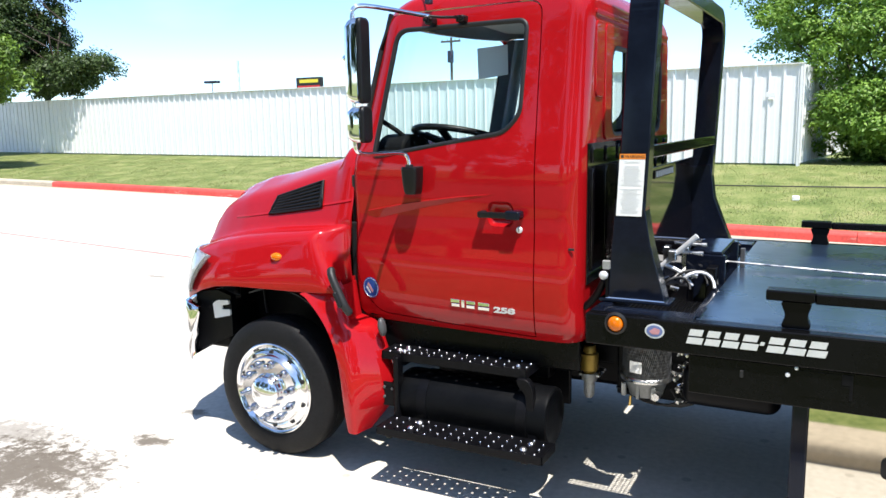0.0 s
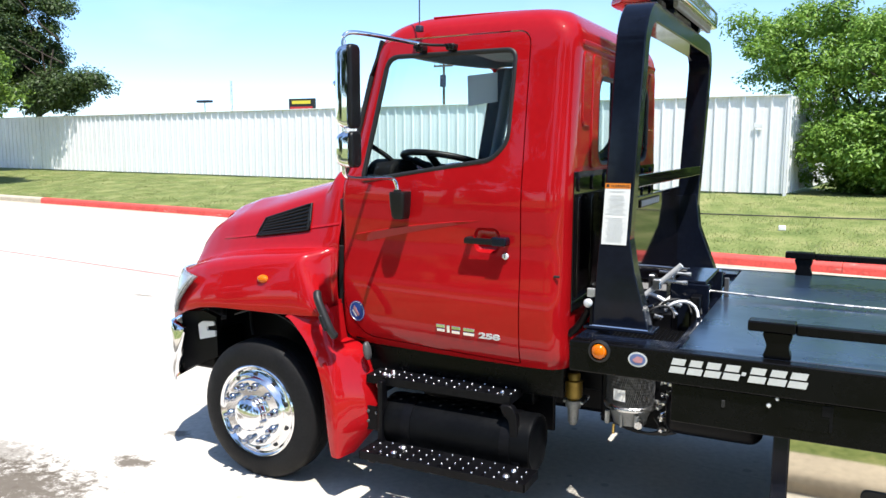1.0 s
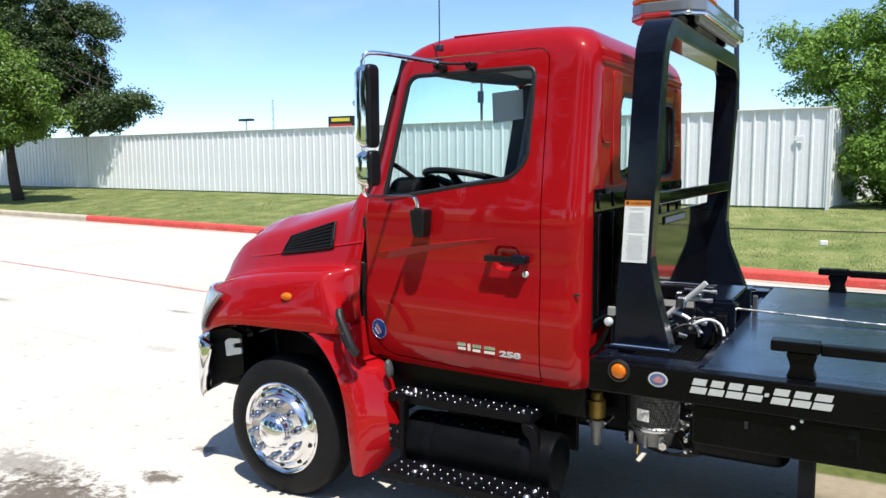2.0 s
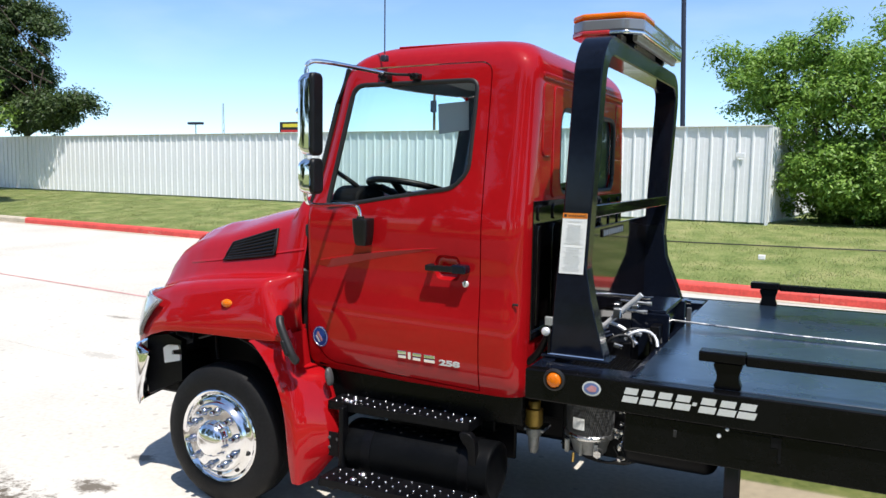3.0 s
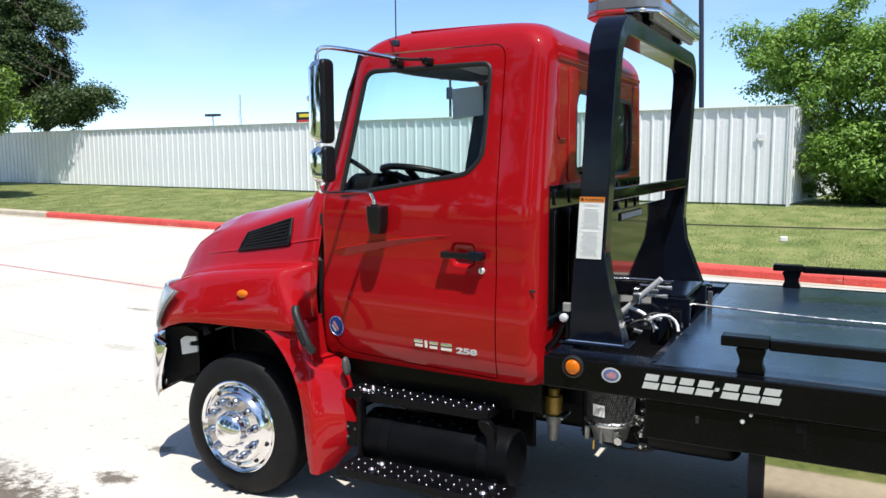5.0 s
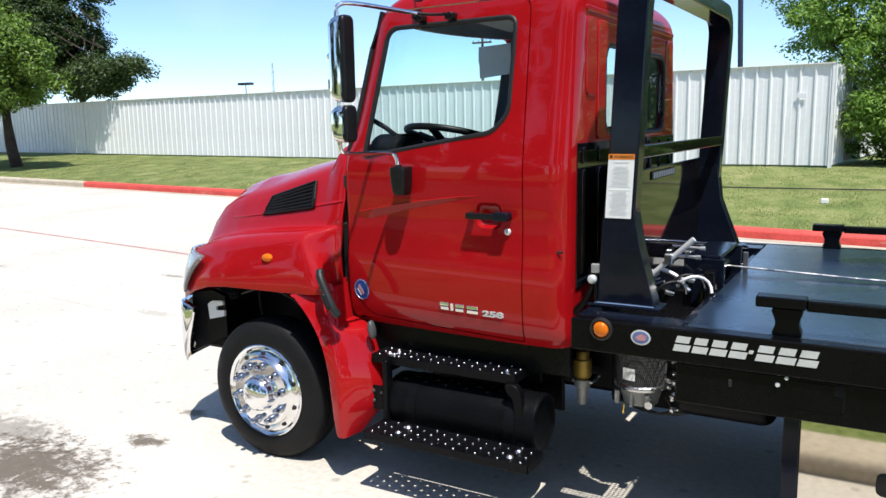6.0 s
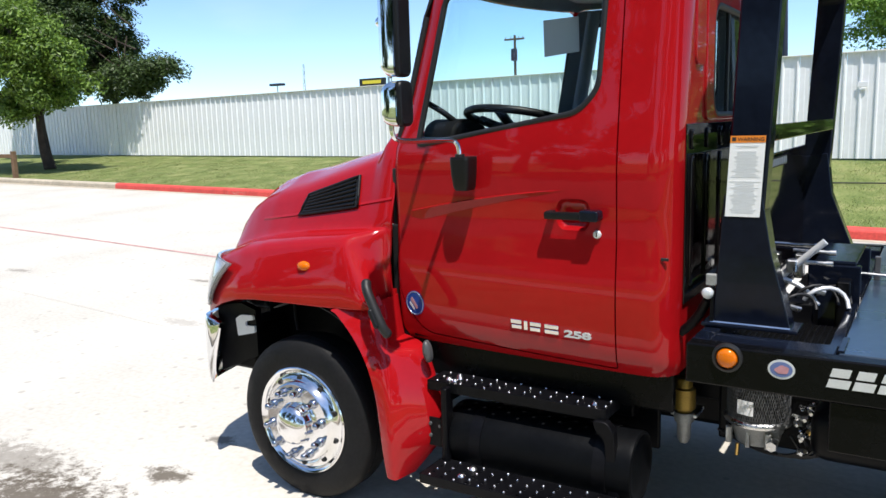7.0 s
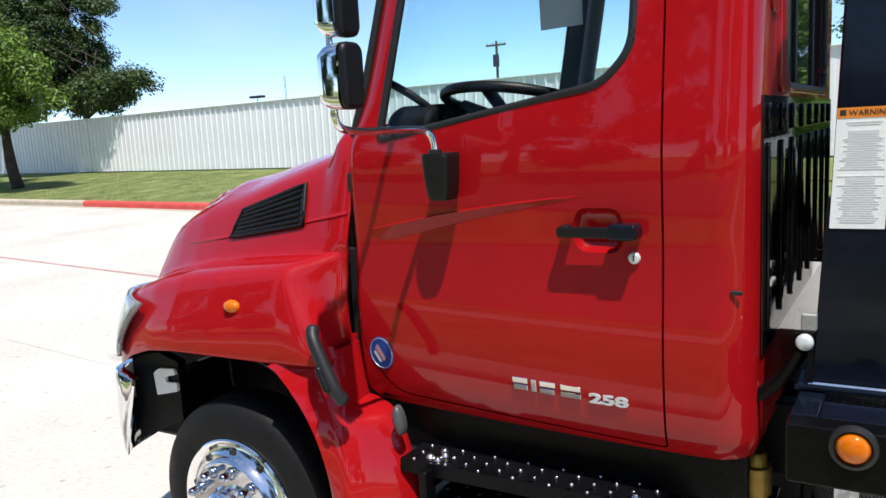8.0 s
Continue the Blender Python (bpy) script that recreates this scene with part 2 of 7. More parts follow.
def worn_paint(name, paint, under):
    """Paint over concrete, rubbed through in patches."""
    m = principled(name, paint, 0.6, 0, 0, 0.4, 0.2, 3.0, 0.3, 50)
    n, l = m.node_tree.nodes, m.node_tree.links
    mp, nz, mr, mx = (n.new(k) for k in ("ShaderNodeMapping", "ShaderNodeTexNoise", "ShaderNodeMapRange", "ShaderNodeMixRGB"))
    mp.inputs["Scale"].default_value = (0.55, 2.2, 2.2)
    nz.inputs["Scale"].default_value, nz.inputs["Detail"].default_value, nz.inputs["Roughness"].default_value = 1.1, 7, 0.68
    mr.inputs["From Min"].default_value, mr.inputs["From Max"].default_value = 0.60, 0.67
    mr.inputs["To Min"].default_value, mr.inputs["To Max"].default_value = 0.0, 0.85
    p = n["Principled BSDF"]
    painted = p.inputs["Base Color"].links[0].from_socket
    l.new(n["Texture Coordinate"].outputs["Object"], mp.inputs["Vector"])
    l.new(mp.outputs["Vector"], nz.inputs["Vector"])
    l.new(nz.outputs["Fac"], mr.inputs["Value"])
    l.new(mr.outputs["Result"], mx.inputs["Fac"])
    l.new(painted, mx.inputs["Color1"])
    mx.inputs["Color2"].default_value = (*under, 1)
    l.new(mx.outputs["Color"], p.inputs["Base Color"])
    return m


CURB_RED = worn_paint("red_kerb_paint", (0.62, 0.075, 0.06), (0.56, 0.46, 0.38))
TURF = ground_material("turf", ((0.080, 0.120, 0.030), (0.170, 0.205, 0.064), (0.30, 0.285, 0.125)), 1.8)


def concrete_material():
    """Broom-finished concrete with fine grit, faint blotches, and the oil stains beside the truck."""
    m = principled("concrete", (0.50, 0.47, 0.43), 0.88, 0, 0, 0.3, 0, 1, 0.35, 70)
    n, l = m.node_tree.nodes, m.node_tree.links
    geo = n.new("ShaderNodeNewGeometry")
    a, b, sp, ramp, mix = (n.new(k) for k in ("ShaderNodeTexNoise", "ShaderNodeTexNoise", "ShaderNodeTexVoronoi", "ShaderNodeValToRGB", "ShaderNodeMixRGB"))
    a.inputs["Scale"].default_value, a.inputs["Detail"].default_value = 0.7, 7
    b.inputs["Scale"].default_value, b.inputs["Detail"].default_value = 26, 6
    mix.inputs["Fac"].default_value = 0.5
    for t in (a, b, sp):
        l.new(geo.outputs["Position"], t.inputs["Vector"])
    l.new(a.outputs["Fac"], mix.inputs["Color1"])
    l.new(b.outputs["Fac"], mix.inputs["Color2"])
    l.new(mix.outputs["Color"], ramp.inputs["Fac"])
    r = ramp.color_ramp
    r.elements[0].position, r.elements[1].position = 0.30, 0.62
    r.elements[0].color, r.elements[1].color = (0.43, 0.40, 0.345, 1), (0.60, 0.565, 0.505, 1)
    last = ramp.outputs["Color"]
    # scattered small dark specks
    sp.inputs["Scale"].default_value = 5.5
    spn, spa, spr, spm = n.new("ShaderNodeTexNoise"), n.new("ShaderNodeMath"), n.new("ShaderNodeMapRange"), n.new("ShaderNodeMixRGB")
    spn.inputs["Scale"].default_value, spn.inputs["Detail"].default_value = 1.3, 3
    l.new(geo.outputs["Position"], spn.inputs["Vector"])
    spa.operation = "MULTIPLY_ADD"
    spa.inputs[1].default_value, spa.inputs[2].default_value = -0.30, 0.26
    l.new(spn.outputs["Fac"], spa.inputs[0])
    spd = n.new("ShaderNodeMath")
    spd.operation = "SUBTRACT"
    l.new(sp.outputs["Distance"], spd.inputs[0])
    l.new(spa.outputs["Value"], spd.inputs[1])
    spr.inputs["From Min"].default_value, spr.inputs["From Max"].default_value = -0.02, 0.03
    spr.inputs["To Min"].default_value, spr.inputs["To Max"].default_value = 0.42, 0.0
    l.new(spd.outputs["Value"], spr.inputs["Value"])
    l.new(spr.outputs["Result"], spm.inputs["Fac"])
    l.new(last, spm.inputs["Color1"])
    spm.inputs["Color2"].default_value = (0.20, 0.18, 0.15, 1)
    last = spm.outputs["Color"]
    # oil stains: centre x, y, radius x, radius y, depth
    for cx, cy, rx, ry, depth in ((-3.95, 2.15, 0.66, 0.40, 0.76), (-4.5, 2.45, 0.6, 0.22, 0.45), (-3.62, 2.74, 0.17, 0.10, 0.75), (-3.72, 3.22, 0.13, 0.06, 0.6),
                                  (-7.7, 6.6, 0.25, 0.06, 0.5), (-6.3, 5.1, 0.3, 0.12, 0.25), (-8.6, 4.4, 0.22, 0.1, 0.35), (-10.8, 6.1, 0.3, 0.1, 0.4)):
        sub, div, ln, nz, add, rp, mx = (n.new(k) for k in ("ShaderNodeVectorMath", "ShaderNodeVectorMath", "ShaderNodeVectorMath", "ShaderNodeTexNoise", "ShaderNodeMath", "ShaderNodeMapRange", "ShaderNodeMixRGB"))
        sub.operation, div.operation, ln.operation, add.operation = "SUBTRACT", "DIVIDE", "LENGTH", "ADD"
        sub.inputs[1].default_value, div.inputs[1].default_value = (cx, cy, 0), (rx, ry, 1)
        nz.inputs["Scale"].default_value, nz.inputs["Detail"].default_value, nz.inputs["Roughness"].default_value = 11, 10, 0.84
        l.new(geo.outputs["Position"], sub.inputs[0])
        l.new(sub.outputs["Vector"], div.inputs[0])
        l.new(div.outputs["Vector"], ln.inputs[0])
        l.new(geo.outputs["Position"], nz.inputs["Vector"])
        spread = n.new("ShaderNodeMath")
        spread.operation = "MULTIPLY_ADD"
        spread.inputs[1].default_value, spread.inputs[2].default_value = 5.0, -2.45
        l.new(nz.outputs["Fac"], spread.inputs[0])
        l.new(ln.outputs["Value"], add.inputs[0])
        l.new(spread.outputs["Value"], add.inputs[1])
        rp.inputs["From Min"].default_value, rp.inputs["From Max"].default_value = 0.55, 1.05
        rp.inputs["To Min"].default_value, rp.inputs["To Max"].default_value = min(depth * 1.15, 0.92), 0
        l.new(add.outputs["Value"], rp.inputs["Value"])
        l.new(rp.outputs["Result"], mx.inputs["Fac"])
        l.new(last, mx.inputs["Color1"])
        mx.inputs["Color2"].default_value = (0.075, 0.056, 0.036, 1)
        last = mx.outputs["Color"]
    l.new(last, n["Principled BSDF"].inputs["Base Color"])
    return m


CONCRETE = concrete_material()
LOT_LINE = principled("worn_red_line_paint", (0.47, 0.26, 0.24), 0.8, 0, 0, 0.3, 0.35, 6.0)
JOINT = principled("joint_filler", (0.40, 0.365, 0.31), 0.95, 0, 0, 0.2, 0.3, 5.0)


# ---- mesh tools ----
def finish(bm, name, smooth=47.0):
    me = bpy.data.meshes.new(name)
    bm.to_mesh(me)
    bm.free()
    return shade(me, smooth)


def shade(me, smooth=47.0, flat=True):
    """Smooth shading with sharp edges; a large flat face keeps its own normal beside a narrow bevel."""
    if not smooth:
        return me
    np_, ne = len(me.polygons), len(me.edges)
    me.polygons.foreach_set("use_smooth", [True] * np_)
    me.set_sharp_from_angle(angle=radians(smooth))
    if not flat or np_ < 6:
        return me
    area, nrm, tot = np.empty(np_), np.empty(np_ * 3), np.empty(np_, dtype=np.int32)
    me.polygons.foreach_get("area", area)
    me.polygons.foreach_get("normal", nrm)
    me.polygons.foreach_get("loop_total", tot)
    edge = np.empty(len(me.loops), dtype=np.int32)
    me.loops.foreach_get("edge_index", edge)
    poly = np.repeat(np.arange(np_), tot)
    order = np.argsort(edge, kind="stable")
    e, p = edge[order], poly[order]
    same = np.nonzero(e[1:] == e[:-1])[0]
    a, b = p[same], p[same + 1]
    nrm = nrm.reshape(-1, 3)
    bent = (nrm[a] * nrm[b]).sum(axis=1) < math.cos(radians(12))
    uneven = np.maximum(area[a], area[b]) > 5 * np.minimum(area[a], area[b])
    att = me.attributes.get("sharp_edge") or me.attributes.new("sharp_edge", "BOOLEAN", "EDGE")
    sharp = np.zeros(ne, dtype=bool)
    att.data.foreach_get("value", sharp)
    sharp[e[same][bent & uneven]] = True
    att.data.foreach_set("value", sharp)
    return me


def raw(name, verts, faces, smooth=47.0):
    me = bpy.data.meshes.new(name)
    me.from_pydata([tuple(v) for v in verts], [], faces)
    me.validate()
    me.update()
    return shade(me, smooth)


def part(name, me, material, parent=None, label=""):
    """Links a bmesh or a mesh as one object under a thing or a part."""
    if isinstance(me, bmesh.types.BMesh):
        me = finish(me, name)
    if not me.materials:
        me.materials.append(material)
    ob = new(name, me)
    if parent is not None:
        ob.parent = parent
    return tagged(ob, label)


def thing(name, at, label, category, group="", kind=""):
    ob = new(name)
    ob.empty_display_size = 0.2
    return tagged(ob, label, category, group, kind)


def box(bm, x0, x1, y0, y1, z0, z1, bevel=0.0, seg=2, m=None):
    made = bmesh.ops.create_cube(bm, size=1.0)
    mat = Matrix.Translation(((x0 + x1) / 2, (y0 + y1) / 2, (z0 + z1) / 2)) @ Matrix.Diagonal((abs(x1 - x0), abs(y1 - y0), abs(z1 - z0), 1))
    bmesh.ops.transform(bm, matrix=(m or Matrix()) @ mat, verts=made["verts"])
    if bevel:
        edges = list({e for v in made["verts"] for e in v.link_edges})
        bmesh.ops.bevel(bm, geom=edges, offset=bevel, segments=seg, affect="EDGES", profile=0.5)
    return bm


def boxes(*rows, bevel=0.004, seg=2):
    bm = bmesh.new()
    for r in rows:
        one = box(bmesh.new(), *r, bevel, seg)
        me = bpy.data.meshes.new("tmp")
        one.to_mesh(me)
        one.free()
        bm.from_mesh(me)
        bpy.data.meshes.remove(me)
    return bm


def cyl(bm, a, b, r, r2=None, seg=24, caps=True):
    a, b = Vector(a), Vector(b)
    d = b - a
    m = Matrix.Translation((a + b) / 2) @ d.to_track_quat("Z", "Y").to_matrix().to_4x4()
    bmesh.ops.create_cone(bm, cap_ends=caps, segments=seg, radius1=r, radius2=r if r2 is None else r2, depth=d.length, matrix=m)
    return bm


def ball(bm, c, r, seg=12):
    bmesh.ops.create_uvsphere(bm, u_segments=seg, v_segments=max(seg // 2, 4), radius=r, matrix=Matrix.Translation(c))
    return bm


def lathe(profile, centre, axis="y", seg=40, close=False):
    """Turns rows of (radius, along) about an axis through centre."""
    verts, faces, n = [], [], len(profile)
    for i in range(seg):
        a = 2 * math.pi * i / seg
        for r, h in profile:
            c, s = r * math.cos(a), r * math.sin(a)
            p = {"y": (c, h, s), "z": (c, s, h), "x": (h, c, s)}[axis]
            verts.append((centre[0] + p[0], centre[1] + p[1], centre[2] + p[2]))
    for i in range(seg):
        j = (i + 1) % seg
        for k in range(n - (0 if close else 1)):
            k2 = (k + 1) % n
            faces.append((i * n + k, i * n + k2, j * n + k2, j * n + k))
    bm = bmesh.new()
    me = raw("tmp", verts, faces, 0)
    bm.from_mesh(me)
    bpy.data.meshes.remove(me)
    bmesh.ops.remove_doubles(bm, verts=bm.verts, dist=1e-5)
    bmesh.ops.recalc_face_normals(bm, faces=bm.faces)
    return bm


def tube(points, r, seg=10, closed=False, smooth_path=4):
    """A round bar along points, with rounded bends."""
    pts = [Vector(p) for p in points]
    if smooth_path:
        for _ in range(2):
            q = [] if closed else [pts[0]]
            rng = range(len(pts)) if closed else range(len(pts) - 1)
            for i in rng:
                a, b = pts[i], pts[(i + 1) % len(pts)]
                q += [a.lerp(b, 0.25), a.lerp(b, 0.75)]
            if not closed:
                q.append(pts[-1])
            pts = q
    verts, faces, n = [], [], len(pts)
    up = Vector((0.13, 0.21, 0.97))
    for i, p in enumerate(pts):
        if closed:
            d = pts[(i + 1) % n] - pts[i - 1]
        else:
            d = pts[min(i + 1, n - 1)] - pts[max(i - 1, 0)]
        d.normalize()
        u = d.cross(up)
        if u.length < 0.05:
            u = d.cross(Vector((1, 0, 0)))
        u.normalize()
        v = d.cross(u)
        for k in range(seg):
            a = 2 * math.pi * k / seg
            verts.append(p + r * (math.cos(a) * u + math.sin(a) * v))
    for i in range(n if closed else n - 1):
        j = (i + 1) % n
        for k in range(seg):
            k2 = (k + 1) % seg
            faces.append((i * seg + k, i * seg + k2, j * seg + k2, j * seg + k))
    if not closed:
        faces += [tuple(range(seg)), tuple(range((n - 1) * seg, n * seg))]
    bm = bmesh.new()
    me = raw("tmp", verts, faces, 0)
    bm.from_mesh(me)
    bpy.data.meshes.remove(me)
    bmesh.ops.recalc_face_normals(bm, faces=bm.faces)
    return bm


def merge(*bms):
    bm = bmesh.new()
    for one in bms:
        me = bpy.data.meshes.new("tmp")
        one.to_mesh(me)
        one.free()
        bm.from_mesh(me)
        bpy.data.meshes.remove(me)
    return bm


def rounded(points, radius, seg=5):
    """A polygon in two coordinates with rounded corners."""
    out, n = [], len(points)
    for i in range(n):
        p, a, b = Vector(points[i]), Vector(points[i - 1]), Vector(points[(i + 1) % n])
        r = radius[i] if isinstance(radius, (list, tuple)) else radius
        da, db = a - p, b - p
        r = min(r, da.length * 0.45, db.length * 0.45)
        s, e = p + da.normalized() * r, p + db.normalized() * r
        for k in range(seg + 1):
            t = k / seg
            out.append(((1 - t) ** 2 * s + 2 * t * (1 - t) * p + t * t * e)[:])
    return out


def prism(poly, lo, hi, axis="y"):
    """A solid from a polygon: axis y takes (x, z), axis x takes (y, z), axis z takes (x, y)."""
    put = {"y": lambda p, h: (p[0], h, p[1]), "x": lambda p, h: (h, p[0], p[1]), "z": lambda p, h: (p[0], p[1], h)}[axis]
    n = len(poly)
    verts = [put(p, lo) for p in poly] + [put(p, hi) for p in poly]
    faces = [tuple(range(n)), tuple(range(2 * n - 1, n - 1, -1))] + [(i, (i + 1) % n, n + (i + 1) % n, n + i) for i in range(n)]
    bm = bmesh.new()
    me = raw("tmp", verts, faces, 0)
    bm.from_mesh(me)
    bpy.data.meshes.remove(me)
    bmesh.ops.recalc_face_normals(bm, faces=bm.faces)
    return bm


def bevelled(bm, offset, seg=2, angle=30):
    edges = [e for e in bm.edges if len(e.link_faces) == 2 and e.calc_face_angle(0) > radians(angle)]
    bmesh.ops.bevel(bm, geom=edges, offset=offset, segments=seg, affect="EDGES", profile=0.5)
    return bm


def evaluated(me, modify):
    """A mesh after the modifiers that modify(object) adds; the object itself is dropped again."""
    ob = new("tmp", me)
    modify(ob)
    bpy.context.view_layer.update()
    out = bpy.data.meshes.new_from_object(ob.evaluated_get(bpy.context.evaluated_depsgraph_get()))
    bpy.data.objects.remove(ob)
    return out


def cut(me, tool, operation="DIFFERENCE"):
    """The mesh less (or within) a closed tool."""
    tool_me = finish(tool, "tool", 0)
    tool_ob = new("tool", tool_me)

    def modify(ob):
        b = ob.modifiers.new("cut", "BOOLEAN")
        b.operation, b.solver, b.object = operation, "EXACT", tool_ob
    out = evaluated(me, modify)
    bpy.data.objects.remove(tool_ob)
    return out


def solid(me, thickness):
    def modify(ob):
        s = ob.modifiers.new("solid", "SOLIDIFY")
        s.thickness, s.offset = thickness, -1
        s.use_even_offset = True
        s.material_offset = 1 if len(ob.data.materials) > 1 else 0
    return evaluated(me, modify)


def lerp_rows(rows, t):
    """Values interpolated smoothly from rows of (t, a, b, ...)."""
    if t <= rows[0][0]:
        return rows[0][1:]
    for p, q in zip(rows, rows[1:]):
        if t <= q[0]:
            f = (t - p[0]) / (q[0] - p[0])
            return tuple(a + (b - a) * f for a, b in zip(p[1:], q[1:]))
    return rows[-1][1:]


def letters(text, size, depth=0.002, bold=0.0):
    """A word as a mesh in the built-in font, lying in x and y."""
    cu = bpy.data.curves.new("word", "FONT")
    cu.body, cu.size, cu.extrude, cu.offset = text, size, depth, bold
    ob = new("word", cu)
    bpy.context.view_layer.update()
    me = bpy.data.meshes.new_from_object(ob.evaluated_get(bpy.context.evaluated_depsgraph_get()))
    bpy.data.objects.remove(ob)
    me.materials.clear()
    return me


# ---- the large structure: lot, kerbs, bank, fence ----
# The lot, its kerbs and the fence run at a slant to the parked truck: they are laid out along
# u and v, and each piece of the setting is turned by LOT_TURN about the origin.
KERB_Y, FENCE_Y, NEAR_KERB_Y = 12.20, 18.38, 1.60
LOT_TURN = -radians(6.4)


def to_lot(x, y):
    c, s = math.cos(LOT_TURN), math.sin(LOT_TURN)
    return (c * x + s * y, -s * x + c * y)


def turned(ob):
    ob.rotation_euler = (0, 0, LOT_TURN)
    return ob


def lot_z(x, y):
    """The lot is level round the truck and climbs gently towards the far kerb and the street end."""
    rise = 0.06 + 0.0131 * min(max(-3.0 - x, 0), 11.5)
    return rise * min(max((y - 4.97) / 7.23, 0), 1)


def bank_z(x, y):
    """Top of the grass bank between the far kerb and the fence, and the field behind it."""
    base = lot_z(x, KERB_Y) + 0.15
    top = 0.80
    f = min(max((y - KERB_Y - 0.15) / (FENCE_Y - KERB_Y - 0.15), 0), 1)
    f = f * (1.35 - 0.35 * f)
    return base + (top - base) * f + 0.02 * noise.noise((x * 0.6, y * 0.6, 0))


def sheet(xs, ys, z):
    verts = [(x, y, z(x, y)) for y in ys for x in xs]
    w = len(xs)
    faces = [(j * w + i, j * w + i + 1, (j + 1) * w + i + 1, (j + 1) * w + i) for j in range(len(ys) - 1) for i in range(w - 1)]
    return verts, faces


def near_edge(u):
    """The lot's near edge: the near kerb runs along the truck, not along the fence."""
    return (NEAR_KERB_Y - math.sin(LOT_TURN) * u) / math.cos(LOT_TURN)


def ground_z(x, y):
    if y < NEAR_KERB_Y - 0.3:
        return 0.095 + 0.015 * noise.noise((x * 0.8, y * 0.8, 3))
    u, v = to_lot(x, y)
    if v < KERB_Y + 0.1:
        return lot_z(u, v) - 0.16
    return bank_z(u, v)


xs = [-1500, -700, -300, -150, -90, -60] + [-45 + 1.0 * i for i in range(70)] + [30, 45, 70, 120, 300, 700, 1500]
ys = [-1500, -600, -200, -80, -40, -20, -10, -5, -2, 0, 1, NEAR_KERB_Y - 0.36, NEAR_KERB_Y - 0.28]
vs = [6.5, 8, 10, KERB_Y + 0.08, KERB_Y + 0.11, 12.6] + [13.0 + 0.6 * i for i in range(18)] + [25, 30, 45, 70, 120, 300, 700, 1500]
gv = [(x, y, ground_z(x, y)) for y in ys for x in xs]
for v in vs:
    for x in xs:
        y = (v + math.sin(LOT_TURN) * min(max(x, -70), 30)) / math.cos(LOT_TURN)
        gv.append((x, y, ground_z(min(max(x, -70), 30), y)))
gw = len(xs)
gf = [(j * gw + i, j * gw + i + 1, (j + 1) * gw + i + 1, (j + 1) * gw + i) for j in range(len(ys) + len(vs) - 1) for i in range(gw - 1)]
tagged(part("ground", raw("ground", gv, gf), TURF), "mown lawn with dry patches round a concrete lot", "lawn", "", "structure")

lot = tagged(turned(thing("pavement", None, "", "pavement")), "pale sunlit concrete parking lot with oil stains and joints", "pavement", "", "structure")
X_JOINTS = [-59, -29, 2.5, 30]
Y_JOINTS = [None, 4.18, KERB_Y]


def lot_piece(xa, xb, ya, yb, n, drop=0.0):
    """A stretch of the lot; with no ya it begins at the near kerb."""
    us = [xa + (xb - xa) * i / n for i in range(n + 1)]
    verts = []
    for j in range(n + 1):
        for u in us:
            lo = near_edge(u) if ya is None else ya
            v = lo + (yb - lo) * j / n
            verts.append((u, v, lot_z(u, v) - drop))
    faces = [(j * (n + 1) + i, j * (n + 1) + i + 1, (j + 1) * (n + 1) + i + 1, (j + 1) * (n + 1) + i) for j in range(n) for i in range(n)]
    return raw("slab", verts, faces)


part("joint_bed", lot_piece(X_JOINTS[0], X_JOINTS[-1], None, KERB_Y, 40, 0.012), JOINT, lot, "dark joint filler between the slabs")
for xa, xb in zip(X_JOINTS, X_JOINTS[1:]):
    for ya, yb in zip(Y_JOINTS, Y_JOINTS[1:]):
        g = 0.002
        part("slab", lot_piece(xa + g, xb - g, None if ya is None else ya + g, yb - g, 30), CONCRETE, lot)

# street and footway behind the near lawn: unseen strips, added for the bands they reflect in the door
walk_way = tagged(thing("pavement_street_side", None, "", "footway"), "unseen plain concrete footway strip across the near lawn, added for reflections", "footway", "", "structure")
for i in range(22):
    x0 = -22 + 1.8 * i
    part("slab", boxes((x0, x0 + 1.79, -2.4, -1.35, 0.03, 0.13), bevel=0.006), CURB, walk_way)
tagged(part("road", raw("road", *sheet([-60 + 6 * i for i in range(21)], [-8.5, -7, -5.5, -4.2], lambda x, y: 0.12)), ASPHALT), "unseen grey street strip beyond the near lawn, added for reflections", "road", "", "structure")

lx = [-40 + 0.8 * i for i in range(46)]
lv, lf = [], []
for i, x in enumerate(lx):
    yc = 6.80
    for d in (-0.03, 0.03):
        lv.append((x, yc + d, lot_z(x, yc + d) + 0.004))
    if i:
        lf.append((2 * i - 2, 2 * i, 2 * i + 1, 2 * i - 1))
tagged(turned(part("trim", raw("lot_line", lv, lf), LOT_LINE)), "worn thin red fire lane line painted on concrete", "painted line", "", "structure")


